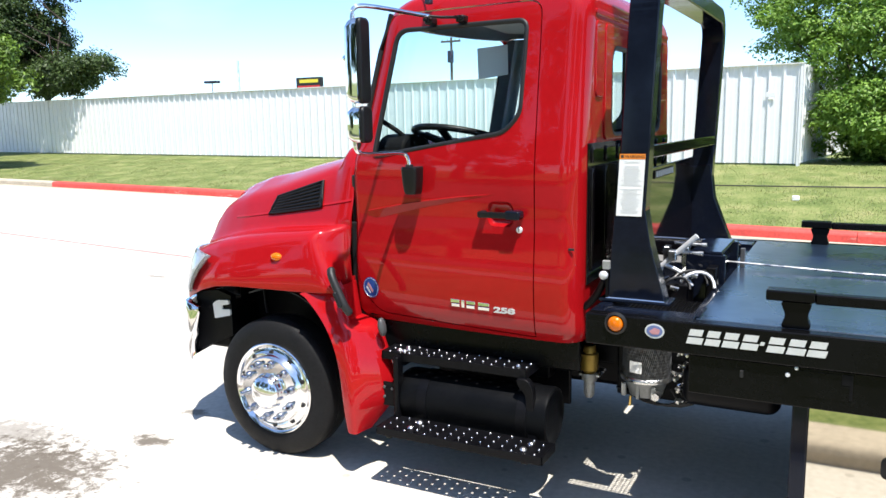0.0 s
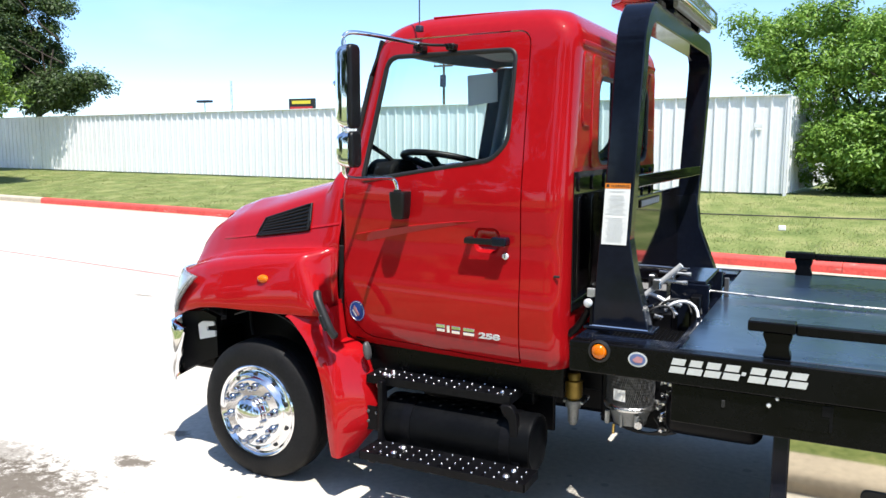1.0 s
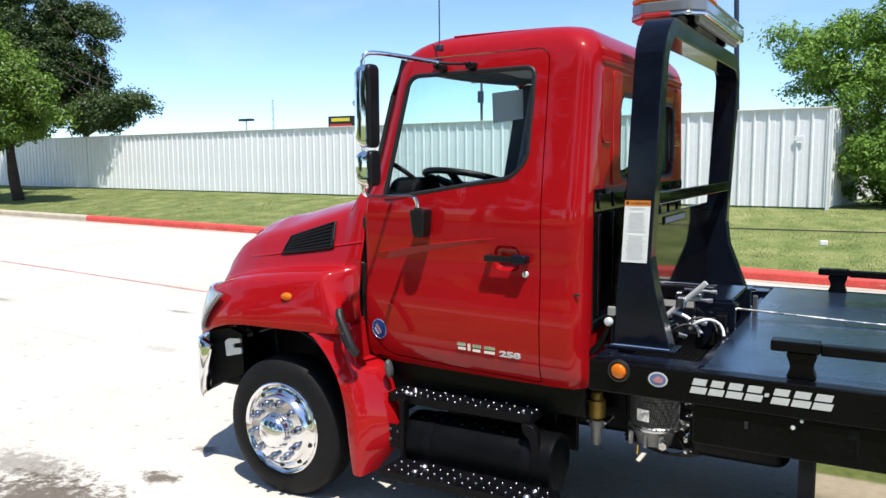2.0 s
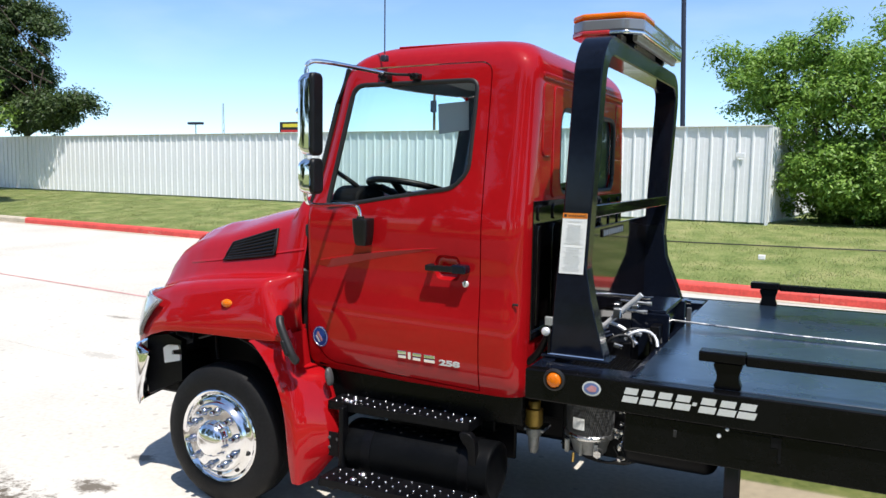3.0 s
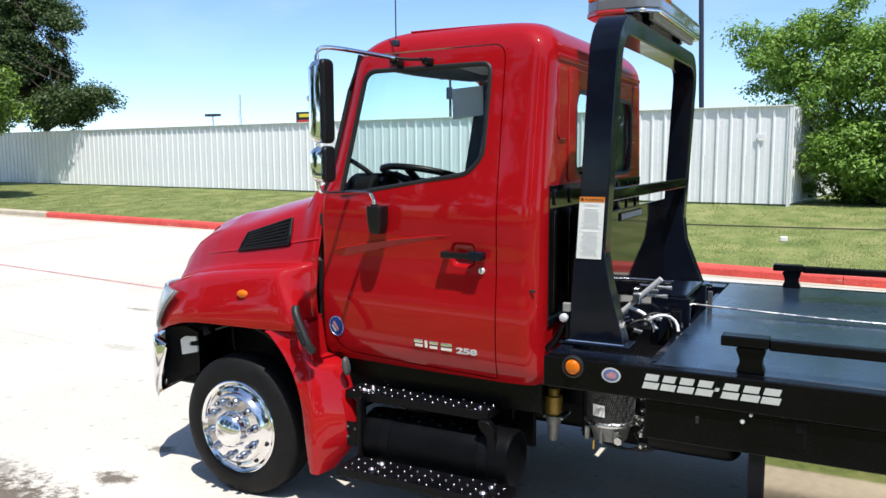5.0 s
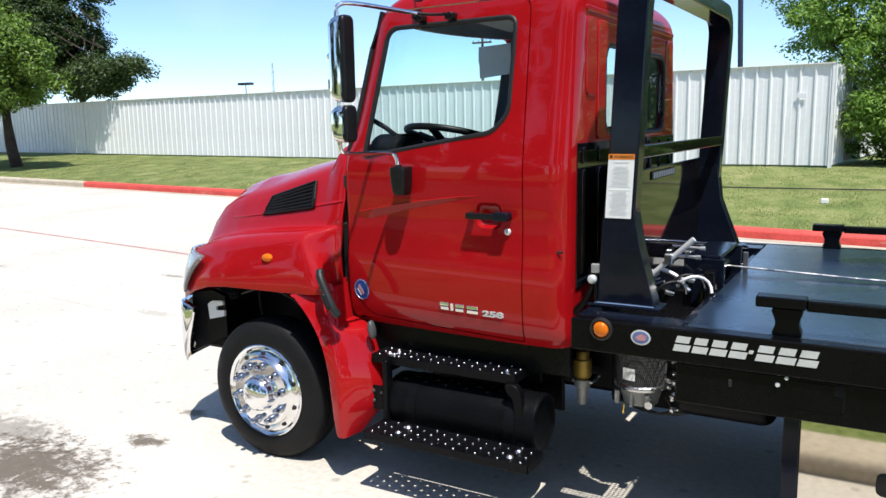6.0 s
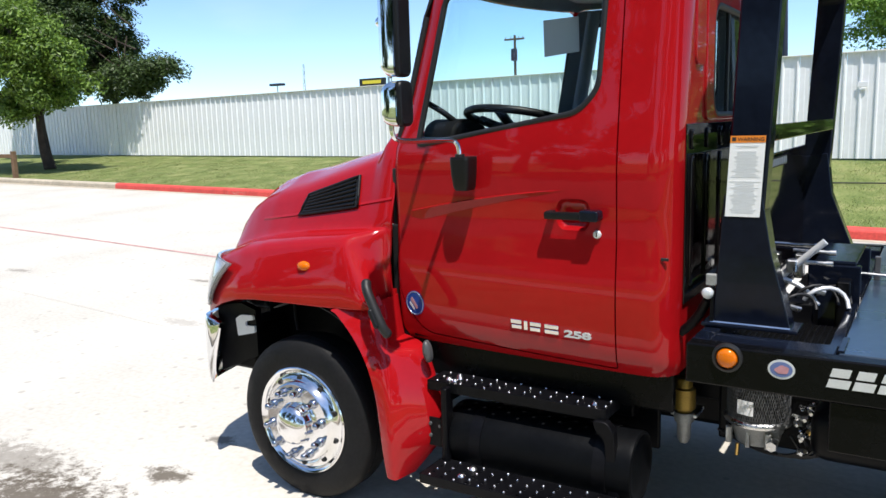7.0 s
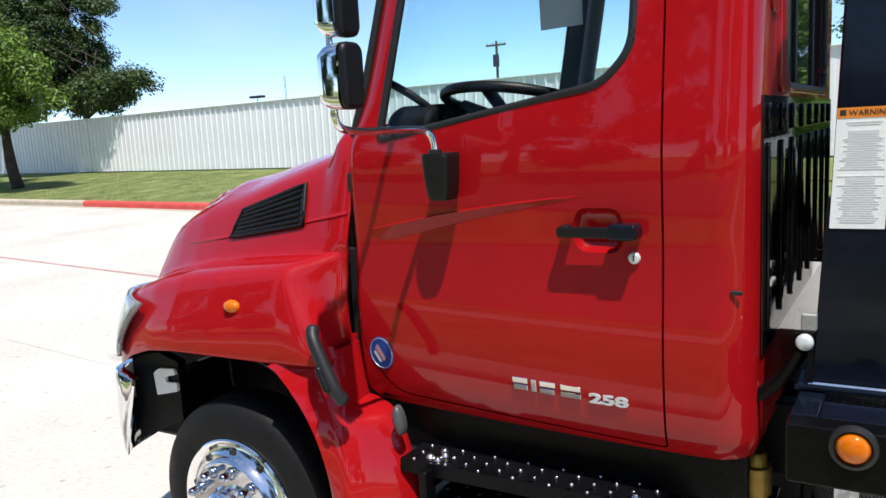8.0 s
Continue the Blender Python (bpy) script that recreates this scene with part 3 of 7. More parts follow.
def kerb_piece(x0, x1, y_face, back, z, height, material, parent):
    """One stretch of kerb with a rounded nose, its face at y_face and its back at y_face + back."""
    s = 1 if back > 0 else -1
    w = abs(back)
    prof = [(0.0, -0.1), (0.004, height - 0.055), (0.014, height - 0.026), (0.034, height - 0.008), (0.07, height), (w, height + 0.004), (w, -0.1)]
    verts, faces = [], []
    n = len(prof)
    cols = [x0 + (x1 - x0) * i / 3 for i in range(4)]
    for x in cols:
        for d, h in prof:
            verts.append((x, y_face + s * d, z(x) + h))
    for i in range(3):
        for k in range(n - 1):
            f = (i * n + k, (i + 1) * n + k, (i + 1) * n + k + 1, i * n + k + 1)
            faces.append(f if s > 0 else f[::-1])
    faces += [tuple(range(n)), tuple(range(3 * n, 4 * n))[::-1]]
    bm = bmesh.new()
    me = raw("kerb_stone", verts, faces, 0)
    bm.from_mesh(me)
    bpy.data.meshes.remove(me)
    bmesh.ops.recalc_face_normals(bm, faces=bm.faces)
    return part("kerb_stone", bm, material, parent)


far_kerb = tagged(turned(thing("kerb_far", None, "", "kerb")), "concrete kerb painted red along the lawn bank", "kerb", "", "structure")
near_kerb = tagged(thing("kerb_near", None, "", "kerb"), "plain beige concrete kerb beside the near lawn", "kerb", "", "structure")
for i in range(31):
    x0 = -60.9 + 2.6 * i
    kerb_piece(x0 + 0.004, x0 + 2.596, KERB_Y, 0.16, lambda x: lot_z(x, KERB_Y), 0.16, CURB_RED if x0 > -22.5 else CURB, far_kerb)
for i in range(20):
    x0 = -34 + 2.6 * i
    kerb_piece(x0 + 0.004, x0 + 2.596, NEAR_KERB_Y, -0.33, lambda x: 0.0, 0.115, CURB, near_kerb)
gutter = raw("gutter", [(x, y, lot_z(x, y) + 0.005) for x in (-60, -40, -24, -15.4, -2.9, 20) for y in (KERB_Y - 0.20, KERB_Y - 0.003)], [(2 * i, 2 * i + 2, 2 * i + 3, 2 * i + 1) for i in range(5)])
part("gutter", gutter, CURB, far_kerb, "pale concrete gutter strip at the kerb foot")

# fence of ribbed steel sheets, three ribs each, with a cap rail
fence = tagged(turned(thing("fence", None, "", "fence")), "white ribbed steel sheet fence with a folded cap", "fence", "", "structure")
PITCH = 0.305


def ribbed_sheet():
    prof = []
    for k in range(3):
        o = k * PITCH
        prof += [(o, 0.0), (o + 0.10, 0.0), (o + 0.115, 0.006), (o + 0.19, 0.006), (o + 0.205, 0.0), (o + 0.235, 0.0), (o + 0.252, -0.034), (o + 0.283, -0.034), (o + 0.30, 0.0)]
    verts, faces = [], []
    for x, d in prof:
        verts += [(x, d, 0.845), (x, d, 3.01)]
    n = len(prof)
    for i in range(n - 1):
        faces.append((2 * i, 2 * i + 2, 2 * i + 3, 2 * i + 1))
    base = len(verts)
    for x, d in prof:
        verts += [(x, d + 0.002, 0.845), (x, d + 0.002, 3.01)]
    for i in range(n - 1):
        faces.append((base + 2 * i + 1, base + 2 * i + 3, base + 2 * i + 2, base + 2 * i))
    return raw("fence_sheet", verts, faces, 20)


SHEET = ribbed_sheet()
SHEET.materials.append(FENCE)
FENCE_END = -3.03
for i in range(72):
    ob = part("fence_sheet", SHEET, FENCE, fence)
    ob.location = (FENCE_END - 0.915 * (i + 1), FENCE_Y + random.uniform(-0.004, 0.004), 0)
for i in range(9):
    ob = part("fence_sheet", SHEET, FENCE, fence)
    ob.rotation_euler = (0, 0, radians(90))
    ob.location = (FENCE_END, FENCE_Y + 0.915 * i, 0)
part("fence_cap", boxes((FENCE_END - 66, FENCE_END + 0.06, FENCE_Y - 0.060, FENCE_Y + 0.05, 3.01, 3.025), (FENCE_END - 66, FENCE_END + 0.06, FENCE_Y - 0.063, FENCE_Y - 0.058, 3.0, 3.025), bevel=0.002), FENCE_TRIM, fence, "folded sheet cap")
part("corner_trim", boxes((FENCE_END - 0.012, FENCE_END + 0.05, FENCE_Y - 0.05, FENCE_Y - 0.04, 0.55, 3.01), (FENCE_END + 0.04, FENCE_END + 0.05, FENCE_Y - 0.05, FENCE_Y + 0.06, 0.55, 3.01), bevel=0.002), FENCE, fence, "folded corner trim")
part("plate", boxes((FENCE_END - 0.70, FENCE_END - 0.50, FENCE_Y - 0.052, FENCE_Y - 0.036, 2.30, 2.41), (FENCE_END - 0.66, FENCE_END - 0.54, FENCE_Y - 0.054, FENCE_Y - 0.04, 2.25, 2.29), bevel=0.006), FENCE, fence, "small pale utility plate")


# ---- the truck ----
YC = 3.99            # centre line
truck = thing("tow_truck", None, "red conventional-cab rollback tow truck with black flatbed and chrome wheels", "truck")

SIDE = [(0.84, 0.935), (0.875, 0.962), (0.93, 0.980), (1.05, 0.993), (1.18, 0.997), (1.30, 0.990), (1.42, 0.986), (1.55, 0.990), (1.68, 0.992), (1.80, 0.980), (1.95, 0.960), (2.10, 0.940), (2.25, 0.918), (2.36, 0.905), (2.44, 0.893), (2.50, 0.878), (2.545, 0.855), (2.575, 0.82), (2.597, 0.775), (2.61, 0.715)]
FRONT = [(0.84, -2.266), (1.60, -2.266), (1.73, -2.256), (1.80, -2.232), (2.0, -2.178), (2.2, -2.135), (2.36, -2.100), (2.44, -2.080), (2.50, -2.05), (2.545, -2.01), (2.575, -1.965), (2.597, -1.91), (2.61, -1.84)]
REAR = [(0.84, -0.975), (0.90, -0.962), (1.60, -0.957), (2.30, -0.952), (2.44, -0.954), (2.50, -0.968), (2.545, -0.998), (2.575, -1.03), (2.597, -1.07), (2.61, -1.13)]


def curve(rows, z):
    """Catmull-Rom through rows of (z, value)."""
    if z <= rows[0][0]:
        return rows[0][1]
    if z >= rows[-1][0]:
        return rows[-1][1]
    for i in range(len(rows) - 1):
        a, b = rows[i], rows[i + 1]
        if a[0] <= z <= b[0]:
            p, q = rows[max(i - 1, 0)], rows[min(i + 2, len(rows) - 1)]
            h = b[0] - a[0]
            ma = (b[1] - p[1]) / (b[0] - p[0]) * h
            mb = (q[1] - a[1]) / (q[0] - a[0]) * h
            t = (z - a[0]) / h
            return (2 * t ** 3 - 3 * t * t + 1) * a[1] + (t ** 3 - 2 * t * t + t) * ma + (-2 * t ** 3 + 3 * t * t) * b[1] + (t ** 3 - t * t) * mb


def half_width(x, z):
    """Half the cab's width: it draws in towards the nose and towards the roof."""
    t = min(max((-1.15 - x) / 1.1, 0), 1.2)
    return curve(SIDE, z) - 0.075 * t ** 1.4


def cab_ring(z):
    """One level of the cab in plan, anticlockwise seen from above, from the near rear corner."""
    xr, xf = curve(REAR, z), curve(FRONT, z)
    top = min(max((z - 2.46) / 0.15, 0), 1)
    rr, rf = 0.100 + 0.04 * top, (0.03 if z < 1.72 else min(0.03 + (z - 1.72) * 0.4, 0.09)) + 0.06 * top
    bulge = 0.20 if z > 1.7 else 0.10
    pts = []
    n = 58
    side = [xr - rr + (xf + rf - xr + rr) * i / n for i in range(n + 1)]
    near = [(x, -half_width(x, z)) for x in side]
    hw_r, hw_f = half_width(xr - rr, z), half_width(xf + rf, z)
    corner_f = [(xf + rf - rf * math.sin(a), -hw_f + rf * (1 - math.cos(a))) for a in [math.pi / 2 * i / 7 for i in range(1, 8)]]
    corner_f = [(x - bulge * (1 - (y / hw_f) ** 2) * min(1, i / 6), y) for i, (x, y) in enumerate(corner_f)]
    front = []
    for i in range(1, 25):
        y = -(hw_f - rf) + 2 * (hw_f - rf) * i / 25
        front.append((xf - bulge * (1 - (y / hw_f) ** 2), y))
    corner_r = [(xr - rr + rr * math.cos(a), -hw_r + rr * (1 - math.sin(a))) for a in [math.pi / 2 * i / 7 for i in range(7)]]
    rear = [(xr, -(hw_r - rr) + 2 * (hw_r - rr) * i / 20) for i in range(1, 20)]
    pts = near + corner_f + front + [(x, -y) for x, y in corner_f[::-1]] + [(x, -y) for x, y in near[::-1]] + [(x, -y) for x, y in corner_r[::-1]] + [(x, -y) for x, y in rear] + corner_r
    out, last = [], None
    for x, y in pts:
        out.append((x, YC + y, z))
    return out


def cab_shell():
    zs = [0.84, 0.855, 0.875, 0.90, 0.93] + [0.96 + 0.035 * i for i in range(43)] + [2.465, 2.49, 2.515, 2.535, 2.555, 2.572, 2.587, 2.60, 2.61]
    rings = [cab_ring(z) for z in zs]
    n = len(rings[0])
    verts = [p for r in rings for p in r]
    faces = [(i * n + k, i * n + (k + 1) % n, (i + 1) * n + (k + 1) % n, (i + 1) * n + k) for i in range(len(rings) - 1) for k in range(n)]
    # crowned roof
    cx = -1.5
    m = len(rings) - 1
    for j, (f, dz) in enumerate(((0.85, 0.010), (0.6, 0.022), (0.3, 0.030))):
        for x, y, z in rings[-1]:
            verts.append((cx + (x - cx) * f, YC + (y - YC) * f, z + dz))
        a, b = (m + j) * n, (m + j + 1) * n
        faces += [(a + k, a + (k + 1) % n, b + (k + 1) % n, b + k) for k in range(n)]
    top = (m + 3) * n
    verts.append((cx, YC, 2.643))
    faces += [(top + k, top + (k + 1) % n, len(verts) - 1) for k in range(n)]
    bm = bmesh.new()
    me = raw("tmp", verts, faces, 0)
    bm.from_mesh(me)
    bmesh.ops.remove_doubles(bm, verts=bm.verts, dist=1e-5)
    bmesh.ops.recalc_face_normals(bm, faces=bm.faces)
    bm.to_mesh(me)
    bm.free()
    me.materials.append(RED)
    me.materials.append(TRIM_GREY)
    return solid(me, 0.028)


DOOR = rounded([(-2.256, 1.06), (-2.12, 0.893), (-1.190, 0.862), (-1.185, 2.484), (-2.062, 2.480), (-2.248, 1.745)], [0.10, 0.06, 0.012, 0.07, 0.06, 0.03])
WINDOW = rounded([(-2.132, 1.738), (-1.350, 1.862), (-1.266, 1.950), (-1.250, 2.402), (-2.002, 2.402)], [0.04, 0.05, 0.05, 0.055, 0.07])


def grown(poly, d):
    """A polygon moved outwards by d."""
    n, out = len(poly), []
    area = sum(poly[i - 1][0] * poly[i][1] - poly[i][0] * poly[i - 1][1] for i in range(n))
    s = 1 if area > 0 else -1
    for i in range(n):
        a, b = Vector(poly[i - 1]), Vector(poly[(i + 1) % n])
        t = (b - a).normalized()
        out.append((poly[i][0] + s * t.y * d, poly[i][1] - s * t.x * d))
    return out


shell = cab_shell()
near_lo, near_hi = YC - 1.2, YC - 0.45
far_lo, far_hi = YC + 0.45, YC + 1.2
door_near = cut(shell, prism(DOOR, near_lo, near_hi), "INTERSECT")
door_far = cut(shell, prism(DOOR, far_lo, far_hi), "INTERSECT")
cab_me = cut(shell, prism(grown(DOOR, 0.0065), near_lo, near_hi))
cab_me = cut(cab_me, prism(grown(DOOR, 0.0065), far_lo, far_hi))
CUP = rounded([(-1.425, 1.408), (-1.305, 1.408), (-1.285, 1.47), (-1.305, 1.532), (-1.425, 1.532), (-1.445, 1.47)], 0.045)
door_near = cut(door_near, prism(WINDOW, near_lo, near_hi))
door_near = cut(door_near, prism(CUP, near_lo, near_hi))
door_far = cut(door_far, prism(WINDOW, far_lo, far_hi))
SCREEN = rounded([(YC - 0.865, 1.78), (YC + 0.865, 1.78), (YC + 0.785, 2.475), (YC - 0.785, 2.475)], 0.06)
BACK_WINDOW = rounded([(3.475, 1.845), (4.600, 1.845), (4.600, 2.280), (3.475, 2.280)], 0.10)
cab_me = cut(cab_me, prism(SCREEN, -2.62, -1.75, "x"))
cab_me = cut(cab_me, prism(BACK_WINDOW, -1.12, -0.8, "x"))
# drip step over the door and the recess of the rear panel
for me in (cab_me, door_near, door_far):
    shade(me, 28, False)
cab = part("cab_body", cab_me, RED, truck, "glossy red cab shell with rounded corners")
door = part("door", door_near, RED, truck, "glossy red driver door")
door_other = part("door", door_far, RED, truck, "glossy red passenger door")


def on_side(x, z, out=0.0, side=-1):
    return (x, YC + side * (half_width(x, z) + out), z)


def outline(poly, out, side=-1):
    return [on_side(x, z, out, side) for x, z in poly]


def side_patch(poly, out, thick, side=-1, step=None):
    """A flat piece that follows the cab's side: a polygon in (x, z), standing proud by out."""
    a = outline(poly, out, side)
    b = outline(poly, out - thick, side)
    n = len(poly)
    faces = [tuple(range(n)), tuple(range(2 * n - 1, n - 1, -1))] + [(i, (i + 1) % n, n + (i + 1) % n, n + i) for i in range(n)]
    bm = bmesh.new()
    me = raw("tmp", a + b, faces, 0)
    bm.from_mesh(me)
    bpy.data.meshes.remove(me)
    bmesh.ops.recalc_face_normals(bm, faces=bm.faces)
    return bm


def glazed(ob, way):
    """A pane's gloss lies on its face towards way; its other faces let light straight through."""
    ob.data.materials.append(GLASS_BACK)
    for f in ob.data.polygons:
        f.material_index = 0 if f.normal.dot(Vector(way)) > 0.5 else 1
    ob.visible_shadow = False
    return ob


for d, s in ((door, -1), (door_other, 1)):
    glazed(part("window_pane", side_patch(WINDOW, -0.016, 0.004, s), GLASS, d, "clear side window"), (0, -1, 0))
    part("window_seal", tube(outline(grown(WINDOW, -0.004), -0.006, s), 0.0135, 8, True, 0), SEAL, d, "black rubber window seal")
part("inner_trim", side_patch(rounded([(-2.15, 1.0), (-1.22, 0.95), (-1.22, 1.86), (-2.12, 1.74)], 0.05), -0.05, 0.03), DASH, door)
part("inner_trim", side_patch(rounded([(-2.15, 1.0), (-1.22, 0.95), (-1.22, 1.86), (-2.12, 1.74)], 0.05), -0.05, 0.03, 1), DASH, door_other)


def skin(poly_fn, us, vs):
    verts, w = [poly_fn(u, v) for v in vs for u in us], len(us)
    return raw("skin", verts, [(j * w + i, j * w + i + 1, (j + 1) * w + i + 1, (j + 1) * w + i) for j in range(len(vs) - 1) for i in range(w - 1)])


def screen_point(u, v, inset=0.012):
    z = 1.765 + 0.722 * v
    h = (0.875 - 0.083 * v) * u
    hw = half_width(curve(FRONT, z), z)
    return (curve(FRONT, z) - 0.20 * (1 - (h / hw) ** 2) + inset, YC + h, z)


screen_me = solid(skin(screen_point, [-1 + i / 12 for i in range(25)], [i / 10 for i in range(11)]), 0.005)
screen_me.materials.clear()
glazed(part("windscreen", screen_me, GLASS, cab, "clear curved windscreen"), (0.95, 0, 0.3))
edge = [screen_point(u, 0, 0.004) for u in [-1 + i / 8 for i in range(17)]] + [screen_point(1, v, 0.004) for v in (0.25, 0.5, 0.75)] + [screen_point(u, 1, 0.004) for u in [1 - i / 8 for i in range(17)]] + [screen_point(-1, v, 0.004) for v in (0.75, 0.5, 0.25)]
part("screen_seal", tube(edge, 0.016, 8, True, 0), SEAL, cab, "black rubber windscreen seal")
glazed(part("rear_window", prism(BACK_WINDOW, -0.975, -0.971, "x"), GLASS, cab, "clear rear window"), (1, 0, 0))
part("rear_seal", tube([(-0.957, y, z) for y, z in grown(BACK_WINDOW, 0.004)], 0.015, 8, True, 0), SEAL, cab, "black rubber rear window seal")
for y in (3.80, 4.275):
    part("rear_mullion", boxes((-0.978, -0.962, y - 0.012, y + 0.012, 1.84, 2.285), bevel=0.003), SEAL, cab, "black divider of the sliding rear window")
# pressings and ribs of the cab's back
for ya, yb, za, zb in ((3.195, 3.332, 2.03, 2.388), (3.356, 4.590, 1.822, 2.388), (4.614, 4.785, 2.03, 2.388), (3.195, 4.785, 2.412, 2.440)):
    panel_me = finish(bevelled(prism(rounded([(ya, za), (yb, za), (yb, zb), (ya, zb)], min(0.04, (zb - za) * 0.4)), -0.962, -0.945, "x"), 0.005, 2), "pressing")
    if za < 2:
        panel_me = cut(panel_me, prism(grown(BACK_WINDOW, 0.008), -1.1, -0.8, "x"))
    part("back_pressing", panel_me, RED, cab, "shallow red pressing of the cab back")
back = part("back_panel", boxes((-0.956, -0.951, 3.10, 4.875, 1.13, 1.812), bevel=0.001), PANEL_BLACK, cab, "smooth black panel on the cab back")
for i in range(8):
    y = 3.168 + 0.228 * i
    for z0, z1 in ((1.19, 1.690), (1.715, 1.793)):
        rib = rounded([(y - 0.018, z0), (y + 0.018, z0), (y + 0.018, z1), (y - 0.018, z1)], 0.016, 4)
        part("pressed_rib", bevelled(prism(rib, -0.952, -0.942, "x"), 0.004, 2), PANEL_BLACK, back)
bm = boxes((-2.20, -1.0, 3.10, 4.88, 0.86, 0.90))
part("cab_floor", bm, DASH, cab)
liner = skin(lambda u, v: (-2.04 + 1.0 * u, YC - 0.80 + 1.60 * v, 2.515 + 0.02 * math.sin(math.pi * v)), [i / 6 for i in range(7)], [i / 6 for i in range(7)])
part("headliner", liner, LINER, cab, "grey cloth headliner")
for s in (1,):
    part("pillar_trim", tube([(-2.11, YC + s * 0.835, 1.76), (-2.03, YC + s * 0.805, 2.1), (-1.955, YC + s * 0.77, 2.47)], 0.04, 12), TRIM_GREY, cab)
for s in (-1, 1):
    part("pillar_trim", bevelled(side_patch([(-1.25, 1.3), (-1.03, 1.3), (-1.03, 2.38), (-1.25, 2.38)], -0.045, 0.03, s), 0.01), TRIM_GREY, cab)

# dashboard, steering wheel, paper behind the windscreen
dash_prof = rounded([(-2.26, 1.30), (-1.97, 1.30), (-1.95, 1.60), (-2.00, 1.72), (-2.10, 1.775), (-2.26, 1.775)], 0.04)
part("dashboard", prism(dash_prof, YC - 0.84, YC + 0.84), DASH, cab, "black moulded dashboard")
hump = rounded([(3.20, 1.70), (3.56, 1.70), (3.53, 1.82), (3.46, 1.858), (3.30, 1.858), (3.23, 1.82)], 0.05)
part("instrument_hood", bevelled(prism(hump, -2.20, -2.03, "x"), 0.015), DASH, cab, "black instrument hood")
wheel_m = pose(-1.800, 3.43, 1.842, -13, 4, 0)


def ring_points(r, n=28):
    return [(wheel_m @ Vector((r * math.cos(2 * math.pi * i / n), r * math.sin(2 * math.pi * i / n), 0)))[:] for i in range(n)]


steer = part("steering_wheel", tube(ring_points(0.245), 0.018, 10, True, 0), PLASTIC, cab, "black two-spoke steering wheel")
spokes = merge(tube([(wheel_m @ Vector(p))[:] for p in ((-0.22, 0.03, 0), (-0.05, 0.03, -0.05), (0.02, 0.0, -0.06))], 0.021, 8), tube([(wheel_m @ Vector(p))[:] for p in ((0.0, -0.22, 0), (0.0, -0.06, -0.05), (0.0, 0.06, -0.05), (0.0, 0.22, 0))], 0.021, 8), cyl(bmesh.new(), (wheel_m @ Vector((0, 0, -0.02)))[:], (wheel_m @ Vector((0, 0, -0.10)))[:], 0.06, 0.045), cyl(bmesh.new(), (wheel_m @ Vector((0, 0, -0.08)))[:], (-1.99, 3.43, 1.55), 0.042))
part("steering_spokes", spokes, PLASTIC, steer)
part("stalk", tube([(-2.035, 3.34, 1.80), (-2.10, 3.28, 1.88), (-2.18, 3.24, 1.935)], 0.014, 10), PLASTIC, cab)
pm = look((-2.085, 4.575, 2.305), (-1.0, 4.2, 2.2)) @ pose(0, 0, 0, 0, 0, -8)
sheet_bm = bmesh.new()
box(sheet_bm, -0.150, 0.150, -0.085, 0.12, -0.0015, 0.0015, 0, 1, pm)
part("window_paper", sheet_bm, PAPER, cab, "grey paper sheet taped inside the windscreen")

# door furniture
sw_v, sw_f = [], []
for i in range(15):
    t = i / 14
    x = -2.175 + 0.775 * t
    z_up = 1.452 + 0.116 * t + 0.012 * math.sin(math.pi * t)
    drop = 0.052 * (1 - t) ** 0.8 * min(1, 0.45 + 6 * t) + 0.002
    o = 0.013 * (1 - t) ** 0.6 * min(1, 0.2 + 8 * t)
    sw_v += [on_side(x, z_up + 0.004, -0.001), on_side(x, z_up, o), on_side(x, z_up - drop, 0.0006), on_side(x, z_up - drop, -0.004)]
    if i:
        sw_f += [(4 * i - 4 + k, 4 * i + k, 4 * i + k + 1, 4 * i - 3 + k) for k in range(3)]
bm = bmesh.new()
me = raw("tmp", sw_v, sw_f, 0)
bm.from_mesh(me)
bmesh.ops.recalc_face_normals(bm, faces=bm.faces)
part("swage", bm, RED, door, "pressed red crease line")
cup_v, cup_f = [], []
nc = len(CUP)
for i, (f, dep) in enumerate(((1.02, 0.0005), (0.97, -0.006), (0.90, -0.018), (0.76, -0.029), (0.5, -0.036), (0.2, -0.038))):
    cup_v += [on_side(-1.365 + (x + 1.365) * f, 1.470 + (z - 1.470) * f, dep) for x, z in CUP]
    if i:
        cup_f += [((i - 1) * nc + k, (i - 1) * nc + (k + 1) % nc, i * nc + (k + 1) % nc, i * nc + k) for k in range(nc)]
cup_f.append(tuple(range(5 * nc, 6 * nc)))
bm = bmesh.new()
me = raw("tmp", cup_v, cup_f, 0)
bm.from_mesh(me)
part("handle_cup", bm, RED, door, "red hollow behind the door handle")
grip = bevelled(side_patch(rounded([(-1.470, 1.455), (-1.312, 1.455), (-1.312, 1.486), (-1.470, 1.484)], 0.008, 3), 0.056, 0.024), 0.006)
handle = part("door_handle", grip, PLASTIC, door, "black plastic pull handle")
part("handle_hinge", bevelled(side_patch(rounded([(-1.318, 1.450), (-1.242, 1.452), (-1.238, 1.472), (-1.242, 1.494), (-1.318, 1.496)], 0.012), 0.060, 0.064), 0.008, 3), BLACK_GLOSS, handle, "glossy black rounded handle end")
part("handle_foot", bevelled(side_patch(rounded([(-1.468, 1.455), (-1.44, 1.455), (-1.44, 1.486), (-1.468, 1.486)], 0.006), 0.035, 0.04), 0.003), PLASTIC, handle)
lx_, ly_, lz_ = on_side(-1.262, 1.398)
